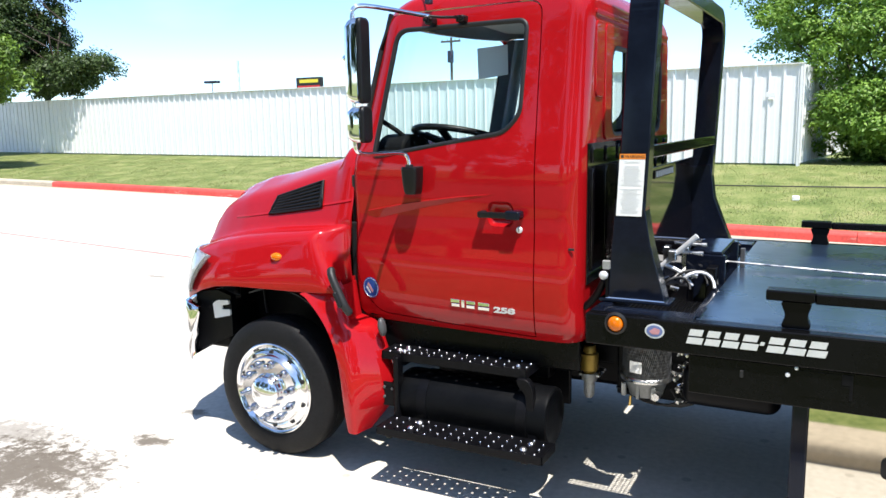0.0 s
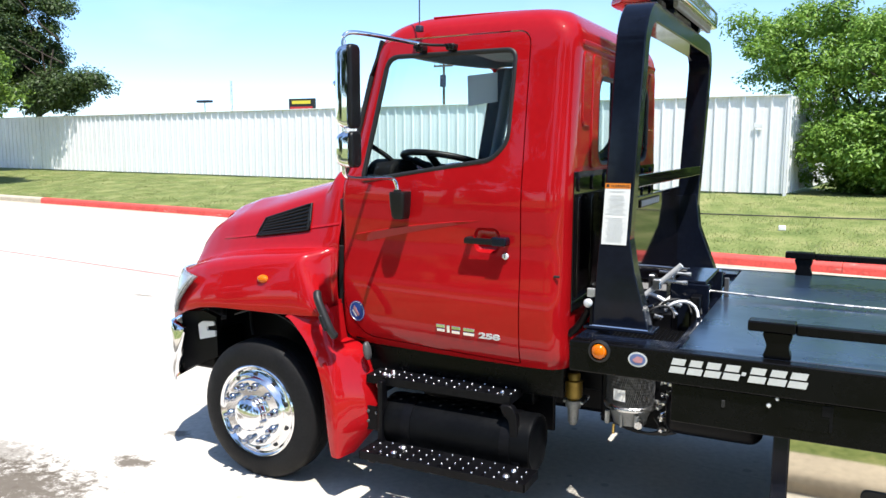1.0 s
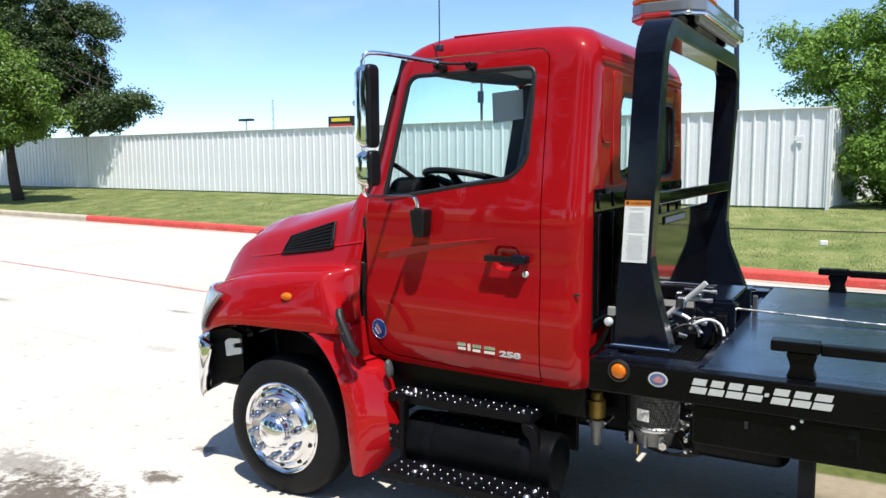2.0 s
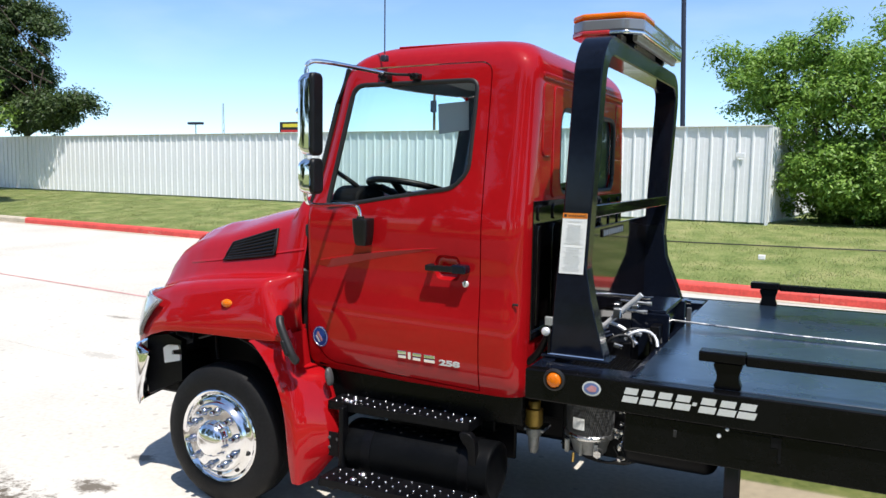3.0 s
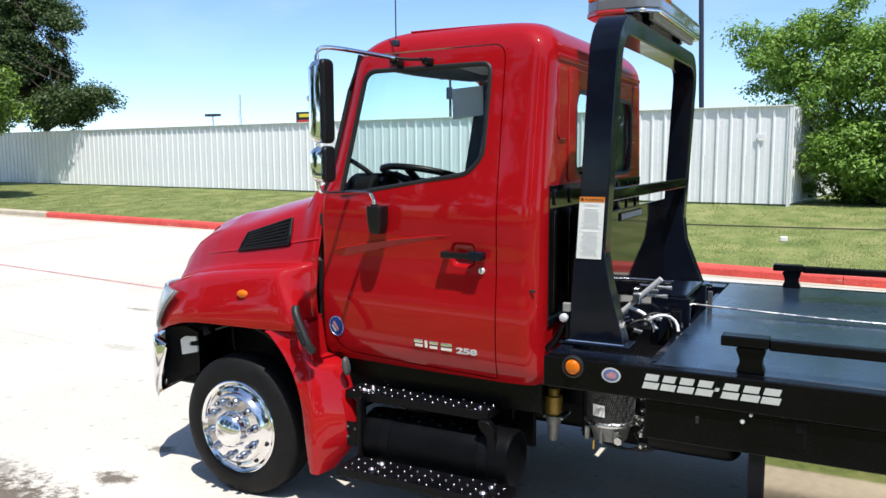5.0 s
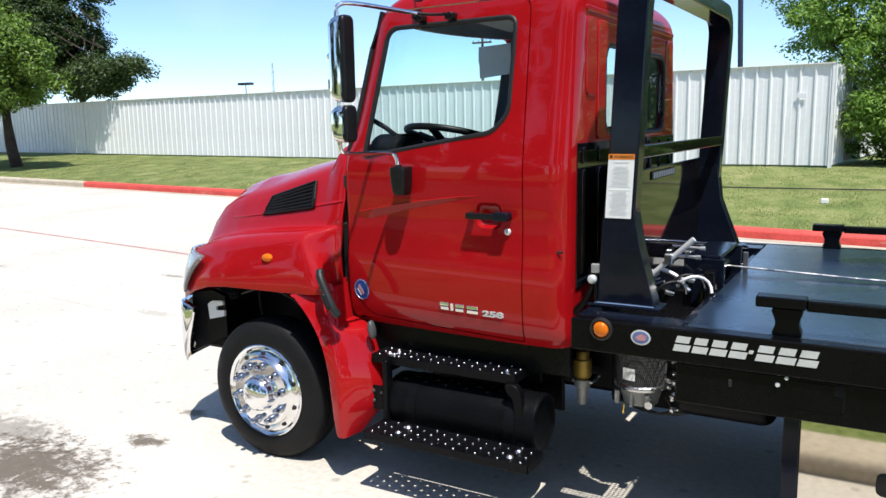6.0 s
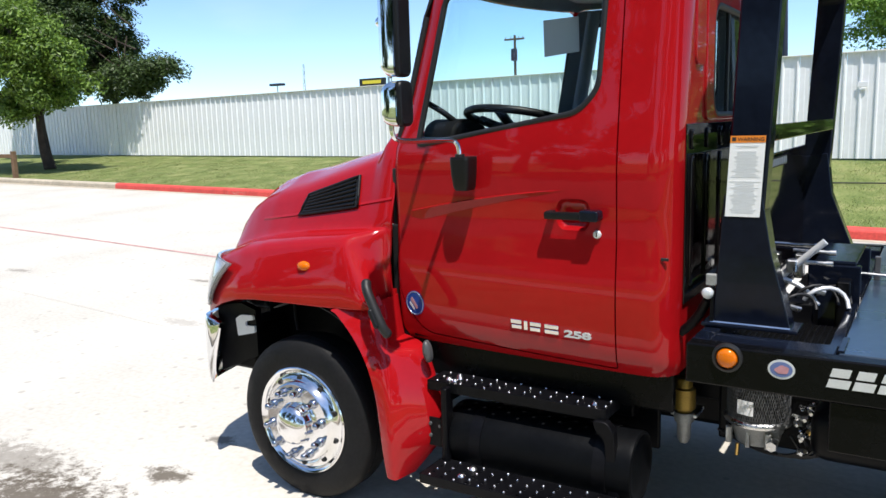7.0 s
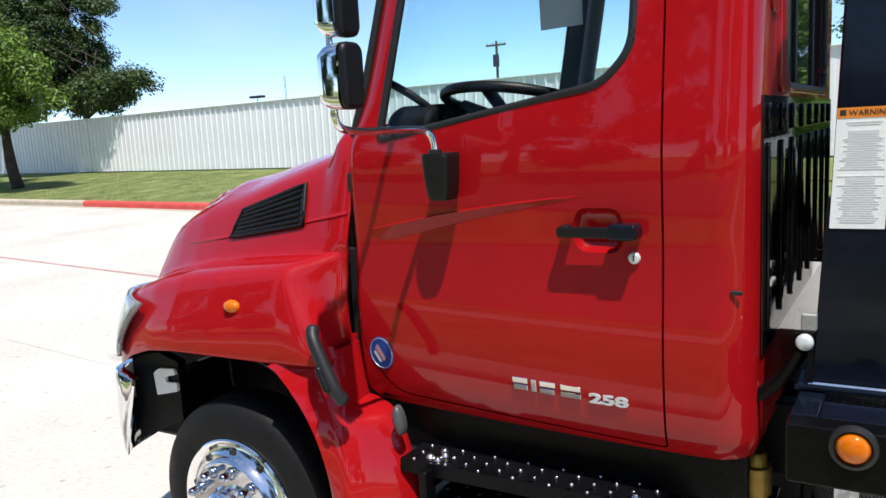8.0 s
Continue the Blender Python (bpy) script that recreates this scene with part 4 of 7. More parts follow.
lock = part("door_lock", lathe([(0.0, -0.010), (0.010, -0.011), (0.014, -0.010), (0.0165, -0.006), (0.0165, 0.004)], (lx_, ly_, lz_), seg=24), SILVER_PAINT, door, "round silver lock")
part("key_slot", boxes((lx_ - 0.002, lx_ + 0.002, ly_ - 0.0118, ly_ - 0.0095, lz_ - 0.008, lz_ + 0.008), bevel=0), SEAL, lock)

# maker's badge as plain chrome shapes, then the model number
x = -1.652
for o, w, z0, z1 in (
    (0.0, 0.052, 0.999, 1.018), (0.004, 0.048, 0.978, 0.995), (0.063, 0.018, 0.977, 1.017), (0.092, 0.052, 0.998, 1.016), (0.092, 0.048, 0.976, 0.993), (0.160, 0.064, 0.997, 1.015), (0.160, 0.064, 0.975, 0.992)):
    part("badge_bar", bevelled(side_patch([(x + o, z0), (x + o + w, z0), (x + o + w, z1), (x + o, z1)], 0.007, 0.008), 0.0015, 1), CHROME, door, "plain chrome badge bar")
num = letters("258", 0.042, 0.003, 0.0016)
for v in num.vertices:
    p = v.co.copy()
    bx, bz = -1.403 + p.x * 1.85, 0.973 + p.y * 0.92
    v.co = on_side(bx, bz, 0.004 + p.z)
part("model_number", num, SILVER_INK, door, "raised silver number 258")


def oval(cx, cz, rx, rz, out, n=28, y=None, a0=0.0, a1=2 * math.pi):
    pts = [(cx + rx * math.cos(a0 + (a1 - a0) * i / n), cz + rz * math.sin(a0 + (a1 - a0) * i / n)) for i in range(n)]
    return side_patch(pts, out, 0.002) if y is None else prism(pts, y - out, y - out + 0.002)


stk = part("round_sticker", oval(-2.167, 1.026, 0.052, 0.058, 0.003), BLUE_INK, door, "round blue sticker with pale rings")
part("sticker_ring", tube(outline([(-2.167 + 0.047 * math.cos(a), 1.026 + 0.053 * math.sin(a)) for a in [2 * math.pi * i / 28 for i in range(28)]], 0.003), 0.0011, 5, True, 0), SILVER_INK, stk)
part("sticker_mark", merge(side_patch(rounded([(-2.192, 1.042), (-2.182, 1.056), (-2.150, 1.008), (-2.158, 0.998)], 0.004), 0.0045, 0.002)), PINK_INK, stk)
part("sticker_mark", merge(side_patch(rounded([(-2.200, 1.026), (-2.194, 1.034), (-2.168, 0.996), (-2.176, 0.992)], 0.004), 0.0045, 0.002)), SILVER_INK, stk)

# ---- hood and front wings ----
# x, centre z, edge half-width, edge z, side half-width, shoulder z, outer half-width, wing bottom z
HOOD = [
    (-2.292, 1.765, 0.80, 1.745, 0.918, 1.355, 0.928, 1.030),
    (-2.300, 1.800, 0.80, 1.780, 0.917, 1.362, 0.929, 1.030),
    (-2.318, 1.806, 0.80, 1.788, 0.916, 1.365, 0.934, 1.030),
    (-2.334, 1.807, 0.80, 1.789, 0.915, 1.365, 0.960, 1.030),
    (-2.362, 1.807, 0.797, 1.787, 0.912, 1.363, 1.006, 1.027),
    (-2.388, 1.800, 0.793, 1.774, 0.909, 1.360, 1.042, 1.024),
    (-2.410, 1.783, 0.790, 1.738, 0.907, 1.358, 1.066, 1.022),
    (-2.438, 1.766, 0.786, 1.702, 0.904, 1.353, 1.110, 1.017),
    (-2.454, 1.762, 0.785, 1.686, 0.903, 1.351, 1.123, 1.016),
    (-2.500, 1.752, 0.781, 1.672, 0.898, 1.347, 1.129, 1.013),
    (-2.60, 1.730, 0.775, 1.642, 0.885, 1.338, 1.130, 1.008),
    (-2.80, 1.685, 0.755, 1.588, 0.858, 1.318, 1.130, 1.006),
    (-3.00, 1.630, 0.730, 1.530, 0.825, 1.292, 1.125, 1.002),
    (-3.15, 1.599, 0.705, 1.494, 0.795, 1.262, 1.108, 0.985),
    (-3.28, 1.545, 0.675, 1.446, 0.760, 1.222, 1.080, 0.945),
    (-3.36, 1.492, 0.650, 1.400, 0.735, 1.190, 1.050, 0.905),
    (-3.42, 1.422, 0.630, 1.332, 0.715, 1.160, 1.015, 0.870),
    (-3.455, 1.335, 0.615, 1.255, 0.700, 1.120, 0.975, 0.860),
]


def hood_point(x, h, z):
    t = min(max((-2.7 - x) / 0.75, 0), 1)
    rear = max(0.0, min((x + 2.66) / 0.235, 1.0, (-2.292 - x) / 0.130)) * min(max((h - 0.93) / 0.12, 0), 1)
    return (x - 0.165 * t * t * max(1 - (h / 1.12) ** 2, 0) + rear * 0.62 * min(max(1.285 - z, 0), 0.25), h, z)


def hood_section(x):
    zc, he, ze, hs, zs, ho, zb = lerp_rows([(-r[0], *r[1:]) for r in HOOD], -x)
    flare = ho - hs
    pts = [(0, zc), (0.16, zc - 0.001), (0.30, zc - 0.004), (0.45, zc - 0.010), (he - 0.20, ze + 0.045 * (zc - ze) / 0.07 + 0.004), (he - 0.09, ze + 0.024), (he - 0.03, ze + 0.002), (he + 0.012, ze - 0.032)]
    a, b = (he + 0.012, ze - 0.032), (hs - 0.003, zs + 0.050)
    pts += [(a[0] + (b[0] - a[0]) * t, a[1] + (b[1] - a[1]) * t) for t in (0.25, 0.5, 0.75, 1.0)]
    pts += [(hs + 0.006 + 0.02 * flare, zs + 0.022), (hs + 0.10 * flare, zs + 0.006), (hs + 0.35 * flare, zs - 0.002), (hs + 0.60 * flare, zs - 0.012), (hs + 0.71 * flare, zs - 0.030), (hs + 0.785 * flare, zs - 0.060), (ho - 0.20 * flare + 0.006, zs - 0.098)]
    c = (ho - 0.20 * flare + 0.006, zs - 0.098)
    pts += [(c[0] + (0.012 * math.sin(math.pi * t)) + (ho - 0.006 - c[0]) * t, c[1] + (zb - c[1]) * t) for t in (0.2, 0.4, 0.6, 0.8, 0.95, 1.0)]
    pts += [(ho - 0.035, zb + 0.004), (ho - 0.04, zb + 0.05)]
    return pts


xs_h = []
for p, q in zip(HOOD, HOOD[1:]):
    n = max(2, int(abs(q[0] - p[0]) / 0.025))
    xs_h += [p[0] + (q[0] - p[0]) * i / n for i in range(n)]
xs_h.append(HOOD[-1][0])
hv, hf = [], []
sec_n = len(hood_section(-3.0))
for x in xs_h:
    sec = hood_section(x)
    row = [(h, z) for h, z in sec]
    full = [(-h, z) for h, z in row[::-1]] + row[1:]
    for h, z in full:
        px, _, pz = hood_point(x, abs(h), z)
        hv.append((px, YC + h, pz))
full_n = 2 * sec_n - 1
for i in range(len(xs_h) - 1):
    for k in range(full_n - 1):
        hf.append((i * full_n + k, i * full_n + k + 1, (i + 1) * full_n + k + 1, (i + 1) * full_n + k))
hf.append(tuple(range((len(xs_h) - 1) * full_n, len(xs_h) * full_n)))
bm = bmesh.new()
me = raw("tmp", hv, hf, 0)
bm.from_mesh(me)
bmesh.ops.recalc_face_normals(bm, faces=bm.faces)
for f in bm.faces:
    f.smooth = True
bm.to_mesh(me)
bm.free()


def soften(ob):
    s = ob.modifiers.new("smooth", "SMOOTH")
    s.factor, s.iterations = 0.5, 1


hood_me = solid(evaluated(me, soften), 0.012)
hood_me.materials.clear()
shade(hood_me, 50, False)
hood = part("hood", hood_me, RED, truck, "glossy red sloping hood with flared wings")
nose = prism(rounded([(YC - 0.62, 0.80), (YC + 0.62, 0.80), (YC + 0.60, 1.30), (YC - 0.60, 1.30)], 0.06), -3.560, -3.42, "x")
part("grille", bevelled(nose, 0.02), PLASTIC, hood, "black radiator grille")
for i in range(5):
    part("grille_bar", boxes((-3.590, -3.54, YC - 0.54, YC + 0.54, 0.86 + 0.085 * i, 0.89 + 0.085 * i), bevel=0.01), CHROME, hood)


def hood_side(x, z, out=0.0):
    """A point on the near flank of the hood."""
    sec = hood_section(x)[7:12]
    h = sec[0][0]
    for (h0, z0), (h1, z1) in zip(sec, sec[1:]):
        if z1 <= z <= z0:
            h = h0 + (h1 - h0) * (z - z0) / (z1 - z0)
    px, _, pz = hood_point(x, h, z)
    return (px, YC - h - out, pz)




def vent_at(u, v, out):
    """u from front to rear, v from bottom to top."""
    a = Vector((-2.938, 1.394)).lerp(Vector((-2.518, 1.455)), u)
    b = Vector((-2.895, 1.497)).lerp(Vector((-2.545, 1.598)), u)
    p = a.lerp(b, v)
    return hood_side(p.x, p.y, out)


def vent_patch(us, vs, out):
    w = len(us)
    verts = [vent_at(u, v, out) for v in vs for u in us] + [vent_at(u, v, out - 0.02) for v in vs for u in us]
    n = w * len(vs)
    faces = [(j * w + i, j * w + i + 1, (j + 1) * w + i + 1, (j + 1) * w + i) for j in range(len(vs) - 1) for i in range(w - 1)]
    ring = [i for i in range(w)] + [j * w + w - 1 for j in range(1, len(vs))] + [(len(vs) - 1) * w + i for i in range(w - 2, -1, -1)] + [j * w for j in range(len(vs) - 2, 0, -1)]
    faces += [(ring[k], ring[(k + 1) % len(ring)], n + ring[(k + 1) % len(ring)], n + ring[k]) for k in range(len(ring))]
    bm = bmesh.new()
    me = raw("tmp", verts, faces, 0)
    bm.from_mesh(me)
    bpy.data.meshes.remove(me)
    bmesh.ops.recalc_face_normals(bm, faces=bm.faces)
    return bm


us10 = [i / 10 for i in range(11)]
vent = part("air_vent", vent_patch(us10, [0, 0.5, 1], 0.004), SEAL, hood, "black slatted air vent in the hood flank")
rim_pts = [vent_at(u, 0, 0.006) for u in us10] + [vent_at(1, v, 0.006) for v in (0.33, 0.66, 1.0)] + [vent_at(1 - u, 1, 0.006) for u in us10[1:]] + [vent_at(0, v, 0.006) for v in (0.66, 0.33)]
part("vent_frame", tube(rim_pts, 0.009, 8, True, 0), PLASTIC, vent)
for i in range(6):
    v = 0.12 + 0.152 * i
    part("vent_slat", tube([vent_at(0.05 + 0.9 * u, v, 0.009) for u in us10], 0.0065, 6, False, 0), PLASTIC, vent)


for xa, za, xb, zb in ((-3.22, 1.350, -2.945, 1.392), (-2.51, 1.462, -2.300, 1.498)):
    crease = [(xa + (xb - xa) * t, za + (zb - za) * t) for t in us10]
    cv = [p for x, z in crease for p in (hood_side(x, z + 0.012, 0.0005), hood_side(x, z + 0.001, 0.0055), hood_side(x, z - 0.005, 0.0005), hood_side(x, z, -0.006))]
    cf = [(4 * i + k, 4 * i + 4 + k, 4 * i + 4 + (k + 1) % 4, 4 * i + (k + 1) % 4) for i in range(10) for k in range(4)]
    bm = bmesh.new()
    bm.from_mesh(raw("tmp", cv, cf, 0))
    bmesh.ops.recalc_face_normals(bm, faces=bm.faces)
    part("hood_crease", bm, RED, hood)


def wing_y(x, z):
    row = lerp_rows([(-r[0], *r[1:]) for r in HOOD], -x)
    return YC - row[5] + 0.20 * (row[5] - row[3]) - 0.020


mk_c = (-2.678, wing_y(-2.678, 1.19), 1.192)
mk_bm = lathe([(0.0, -0.022), (0.02, -0.019), (0.034, -0.010), (0.038, 0.004)], (0, 0, 0), seg=28)
for v in mk_bm.verts:
    v.co = Vector((mk_c[0] + v.co.x, mk_c[1] + v.co.y, mk_c[2] + v.co.z * 0.62))
part("marker_lamp", mk_bm, AMBER, hood, "oval amber side marker")

# headlamps
for s in (-1, 1):
    us_l, vs_l = [i / 8 for i in range(9)], [i / 8 for i in range(9)]

    def lamp_point(u, v, out=0.034):
        t = u * (0.66 + 0.34 * v)
        x, h = lerp_rows([(0, -3.545, 0.74), (0.15, -3.53, 0.84), (0.3, -3.50, 0.92), (0.45, -3.455, 0.985), (0.6, -3.405, 1.030), (0.75, -3.35, 1.065), (0.9, -3.29, 1.090), (1.0, -3.245, 1.103)], t)
        z = 0.925 + 0.245 * v + 0.015 * math.sin(math.pi * u)
        lean_back = 0.055 * v * v
        return (x + lean_back - out * (1 - t), YC + s * (h - 0.045 * v * v + out * t), z)
    lamp = part("headlamp", solid(skin(lamp_point, us_l, vs_l), 0.02), LAMP_GLASS, hood, "clear wraparound headlamp")
    lamp.data.materials.clear()
    lamp.data.materials.append(LAMP_GLASS)
    inner = skin(lambda u, v: lamp_point(0.06 + 0.88 * u, 0.06 + 0.88 * v, 0.018), us_l, vs_l)
    part("reflector", inner, SILVER_PAINT, lamp)

# lower rear section of the wing, hung on the cab: front edge, ridge and rear edge as rows of x, half-width, z
WING_EDGE = [(-2.50, 1.120, 1.006), (-2.385, 1.128, 0.905), (-2.292, 1.138, 0.74), (-2.235, 1.145, 0.55), (-2.193, 1.155, 0.262)]
WING_RIDGE = [(-2.305, 1.02, 1.040), (-2.240, 1.085, 0.92), (-2.190, 1.130, 0.76), (-2.160, 1.150, 0.55), (-2.148, 1.160, 0.262)]
WING_BACK = [(-2.245, 0.930, 1.050), (-2.172, 0.952, 0.92), (-2.085, 0.972, 0.74), (-2.022, 0.985, 0.54), (-2.018, 0.985, 0.43), (-2.132, 1.060, 0.266)]


def fair(rows, n, kink=None):
    """Points along a fair curve in z through rows; below kink it runs straight to the last row."""
    zs = [r[2] for r in rows]
    keep = [r for r in rows if kink is None or r[2] >= kink]
    fx = np.polyfit([r[2] for r in keep], [r[0] for r in keep], min(3, len(keep) - 1))
    fh = np.polyfit([r[2] for r in keep], [r[1] for r in keep], 2)
    out = []
    for i in range(n + 1):
        z = zs[0] + (zs[-1] - zs[0]) * i / n
        if kink is not None and z < kink:
            t = (kink - z) / (kink - zs[-1])
            x, h = np.polyval(fx, kink) * (1 - t) + rows[-1][0] * t, np.polyval(fh, kink) * (1 - t) + rows[-1][1] * t
        else:
            x, h = np.polyval(fx, z), np.polyval(fh, z)
        out.append(Vector((float(x), float(h), z)))
    return out


for s in (-1, 1):
    line_a, line_c, line_r = fair(WING_EDGE, 36), fair(WING_RIDGE, 36), fair(WING_BACK, 36, 0.43)
    for r in line_r:
        # above the step the section is cut back beside the door
        f = min(max((r.z - 0.828) / 0.02, 0.0), 1.0)
        r.x, r.y = r.x + f * (-2.262 - 0.16 * (r.z - 0.85) - r.x), r.y + f * (0.93 - r.y)
    fv, ff = [], []
    for a, c, r in zip(line_a, line_c, line_r):
        row = [a + Vector((-0.004, -0.065, 0.03)), a + Vector((0, -0.010, 0.002)), a + Vector((0.008, 0, 0.005))]
        row += [a.lerp(c, f) for f in (0.3, 0.6, 0.92)] + [c.lerp(r, 0.05)]
        row += [c.lerp(r, f) for f in (0.35, 0.7, 0.96)] + [r + Vector((0.005, -0.018, 0)), r + Vector((-0.01, -0.05, 0))]
        fv += [(p.x, YC + s * p.y, p.z) for p in row]
    w = len(row)
    for i in range(len(line_a) - 1):
        for k in range(w - 1):
            ff.append((i * w + k, i * w + k + 1, (i + 1) * w + k + 1, (i + 1) * w + k))
    me = raw("tmp", fv, ff, 0)
    bm = bmesh.new()
    bm.from_mesh(me)
    bmesh.ops.recalc_face_normals(bm, faces=bm.faces)
    bm.to_mesh(me)
    bm.free()
    fl = solid(me, 0.010)
    fl.materials.clear()
    part("wing_rear", shade(fl, 50, False), RED, truck, "red lower wing section behind the front wheel")
latch = part("hood_latch", merge(tube([(-2.270, 2.838, 1.154), (-2.252, 2.815, 1.126), (-2.207, 2.808, 1.046), (-2.167, 2.805, 0.971), (-2.154, 2.822, 0.941)], 0.022, 14), ball(bmesh.new(), (-2.268, 2.836, 1.151), 0.023, 14), ball(bmesh.new(), (-2.155, 2.820, 0.944), 0.023, 14)), SEAL, hood, "black rubber hood latch")
part("latch_buckle", merge(tube([(-2.214, 2.788, 1.041), (-2.185, 2.786, 0.981)], 0.013, 10), ball(bmesh.new(), (-2.214, 2.788, 1.041), 0.013, 10), ball(bmesh.new(), (-2.185, 2.786, 0.981), 0.013, 10)), PLASTIC, latch)
gb = lathe([(0.0, -0.016), (0.4, -0.0145), (0.75, -0.009), (0.95, -0.002), (1.0, 0.006), (1.0, 0.02)], (0, 0, 0), seg=24)
for v in gb.verts:
    lift = v.co.z * 0.050
    v.co = Vector((-2.052 + v.co.x * 0.021 - lift * 0.14, 2.972 + v.co.y, 0.832 + lift))
part("edge_guard", gb, GUARD_GREY, truck, "small oval grey edge guard on the wing")
bracket = part("bracket", boxes((-2.070, -1.955, 2.962, 2.972, 0.40, 0.535), bevel=0.003), BLACK_SATIN, truck, "black bracket plate behind the wing")
for x, z in ((-2.035, 0.505), (-2.035, 0.45), (-1.985, 0.50)):
    part("bolt", lathe([(0.0, -0.008), (0.007, -0.007), (0.009, 0.0)], (x, 2.962, z), "y", 10), GUARD_GREY, bracket)

# bumper
BUMPER = [(0.0, -3.645), (0.3, -3.635), (0.6, -3.60), (0.75, -3.57), (0.85, -3.545), (0.92, -3.524), (0.97, -3.506), (1.0, -3.490), (1.02, -3.475), (1.034, -3.455), (1.041, -3.43), (1.042, -3.39), (1.042, -3.345)]
plan = [(-h, x) for h, x in BUMPER[:0:-1]] + BUMPER
bv, bf = [], []
for h, x in plan:
    back = max(x + 3.455, 0)
    top, low = 0.858 - 0.28 * back, min(0.478 + 2.9 * back, 0.80)
    n_out = Vector((-1.0, 0.0)) if abs(h) < 0.9 else Vector((-max(0.0, -3.42 - x) / 0.08, 1.0 if h > 0 else -1.0)).normalized()
    for v, o in ((0.0, -0.035), (0.0, 0.0), (0.04, 0.006), (0.20, 0.009), (0.45, 0.010), (0.70, 0.008), (0.92, 0.003), (1.0, -0.008)):
        bv.append((x + n_out.x * o, YC + h + n_out.y * o, top + (low - top) * v))
w = 8
for i in range(len(plan) - 1):
    for k in range(w - 1):
        bf.append((i * w + k, i * w + k + 1, (i + 1) * w + k + 1, (i + 1) * w + k))
bm = bmesh.new()
me = raw("tmp", bv, bf, 0)
bm.from_mesh(me)
bmesh.ops.recalc_face_normals(bm, faces=bm.faces)
bm.to_mesh(me)
bm.free()
bump_me = solid(me, 0.006)
bump_me.materials.clear()
part("bumper", shade(bump_me, 50), CHROME, truck, "chrome front bumper with wrapped ends")
side_fill = prism([(-3.43, 0.535), (-3.15, 0.655), (-3.15, 0.90), (-3.26, 0.93), (-3.43, 0.90)], 3.02, 3.06)
part("bumper_filler", merge(side_fill, boxes((-3.40, -3.20, 3.06, 4.93, 0.55, 0.80), bevel=0.02)), BLACK_SATIN, truck)

# wheel houses, chassis
for s in (-1, 1):
    arch = []
    for i in range(13):
        a = math.pi * (0.02 + 0.62 * i / 12)
        arch.append((-2.73 + 0.46 * math.cos(a), 0.50 + 0.50 * math.sin(a)))
    wv = [(x, YC + s * y, z) for y in (1.06, 0.66) for x, z in arch]
    wf = [(i, i + 1, 13 + i + 1, 13 + i) for i in range(12)]
    part("wheel_house", solid(raw("tmp", wv, wf), 0.008), PLASTIC, truck, "black plastic wheel-arch liner")
part("engine_screen", boxes((-3.35, -2.25, 3.32, 3.36, 0.62, 1.28), (-3.35, -2.25, 4.62, 4.66, 0.62, 1.28), (-2.27, -2.235, 3.1, 4.88, 0.62, 1.30), bevel=0.01), BLACK_SATIN, truck)
part("cowl", boxes((-2.312, -2.262, 3.105, 4.875, 1.02, 1.38), (-2.312, -2.258, 3.125, 4.855, 1.38, 1.64), (-2.312, -2.250, 3.185, 4.795, 1.64, 1.762), bevel=0.006), SEAL, truck, "black cowl between hood and cab")
hook = prism(rounded([(-3.275, 0.752), (-3.150, 0.782), (-3.150, 0.818), (-3.215, 0.812), (-3.215, 0.838), (-3.155, 0.850), (-3.160, 0.875), (-3.250, 0.868), (-3.285, 0.845)], 0.008), 3.005, 3.018)
part("hook_plate", hook, WHITE, truck, "white plate behind the bumper")
part("wire_loop", tube([(-3.04, 3.2, 0.92), (-3.02, 3.18, 0.84), (-2.99, 3.16, 0.78)], 0.008, 8), SEAL, truck)
part("chassis_rail", boxes((-3.4, 5.4, 3.52, 3.60, 0.62, 0.86), (-3.4, 5.4, 4.38, 4.46, 0.62, 0.86), (-2.87, -2.67, 3.15, 4.83, 0.34, 0.44), bevel=0.008), BLACK_SATIN, truck)

# front wheels
WR, WZ = 0.414, 0.403


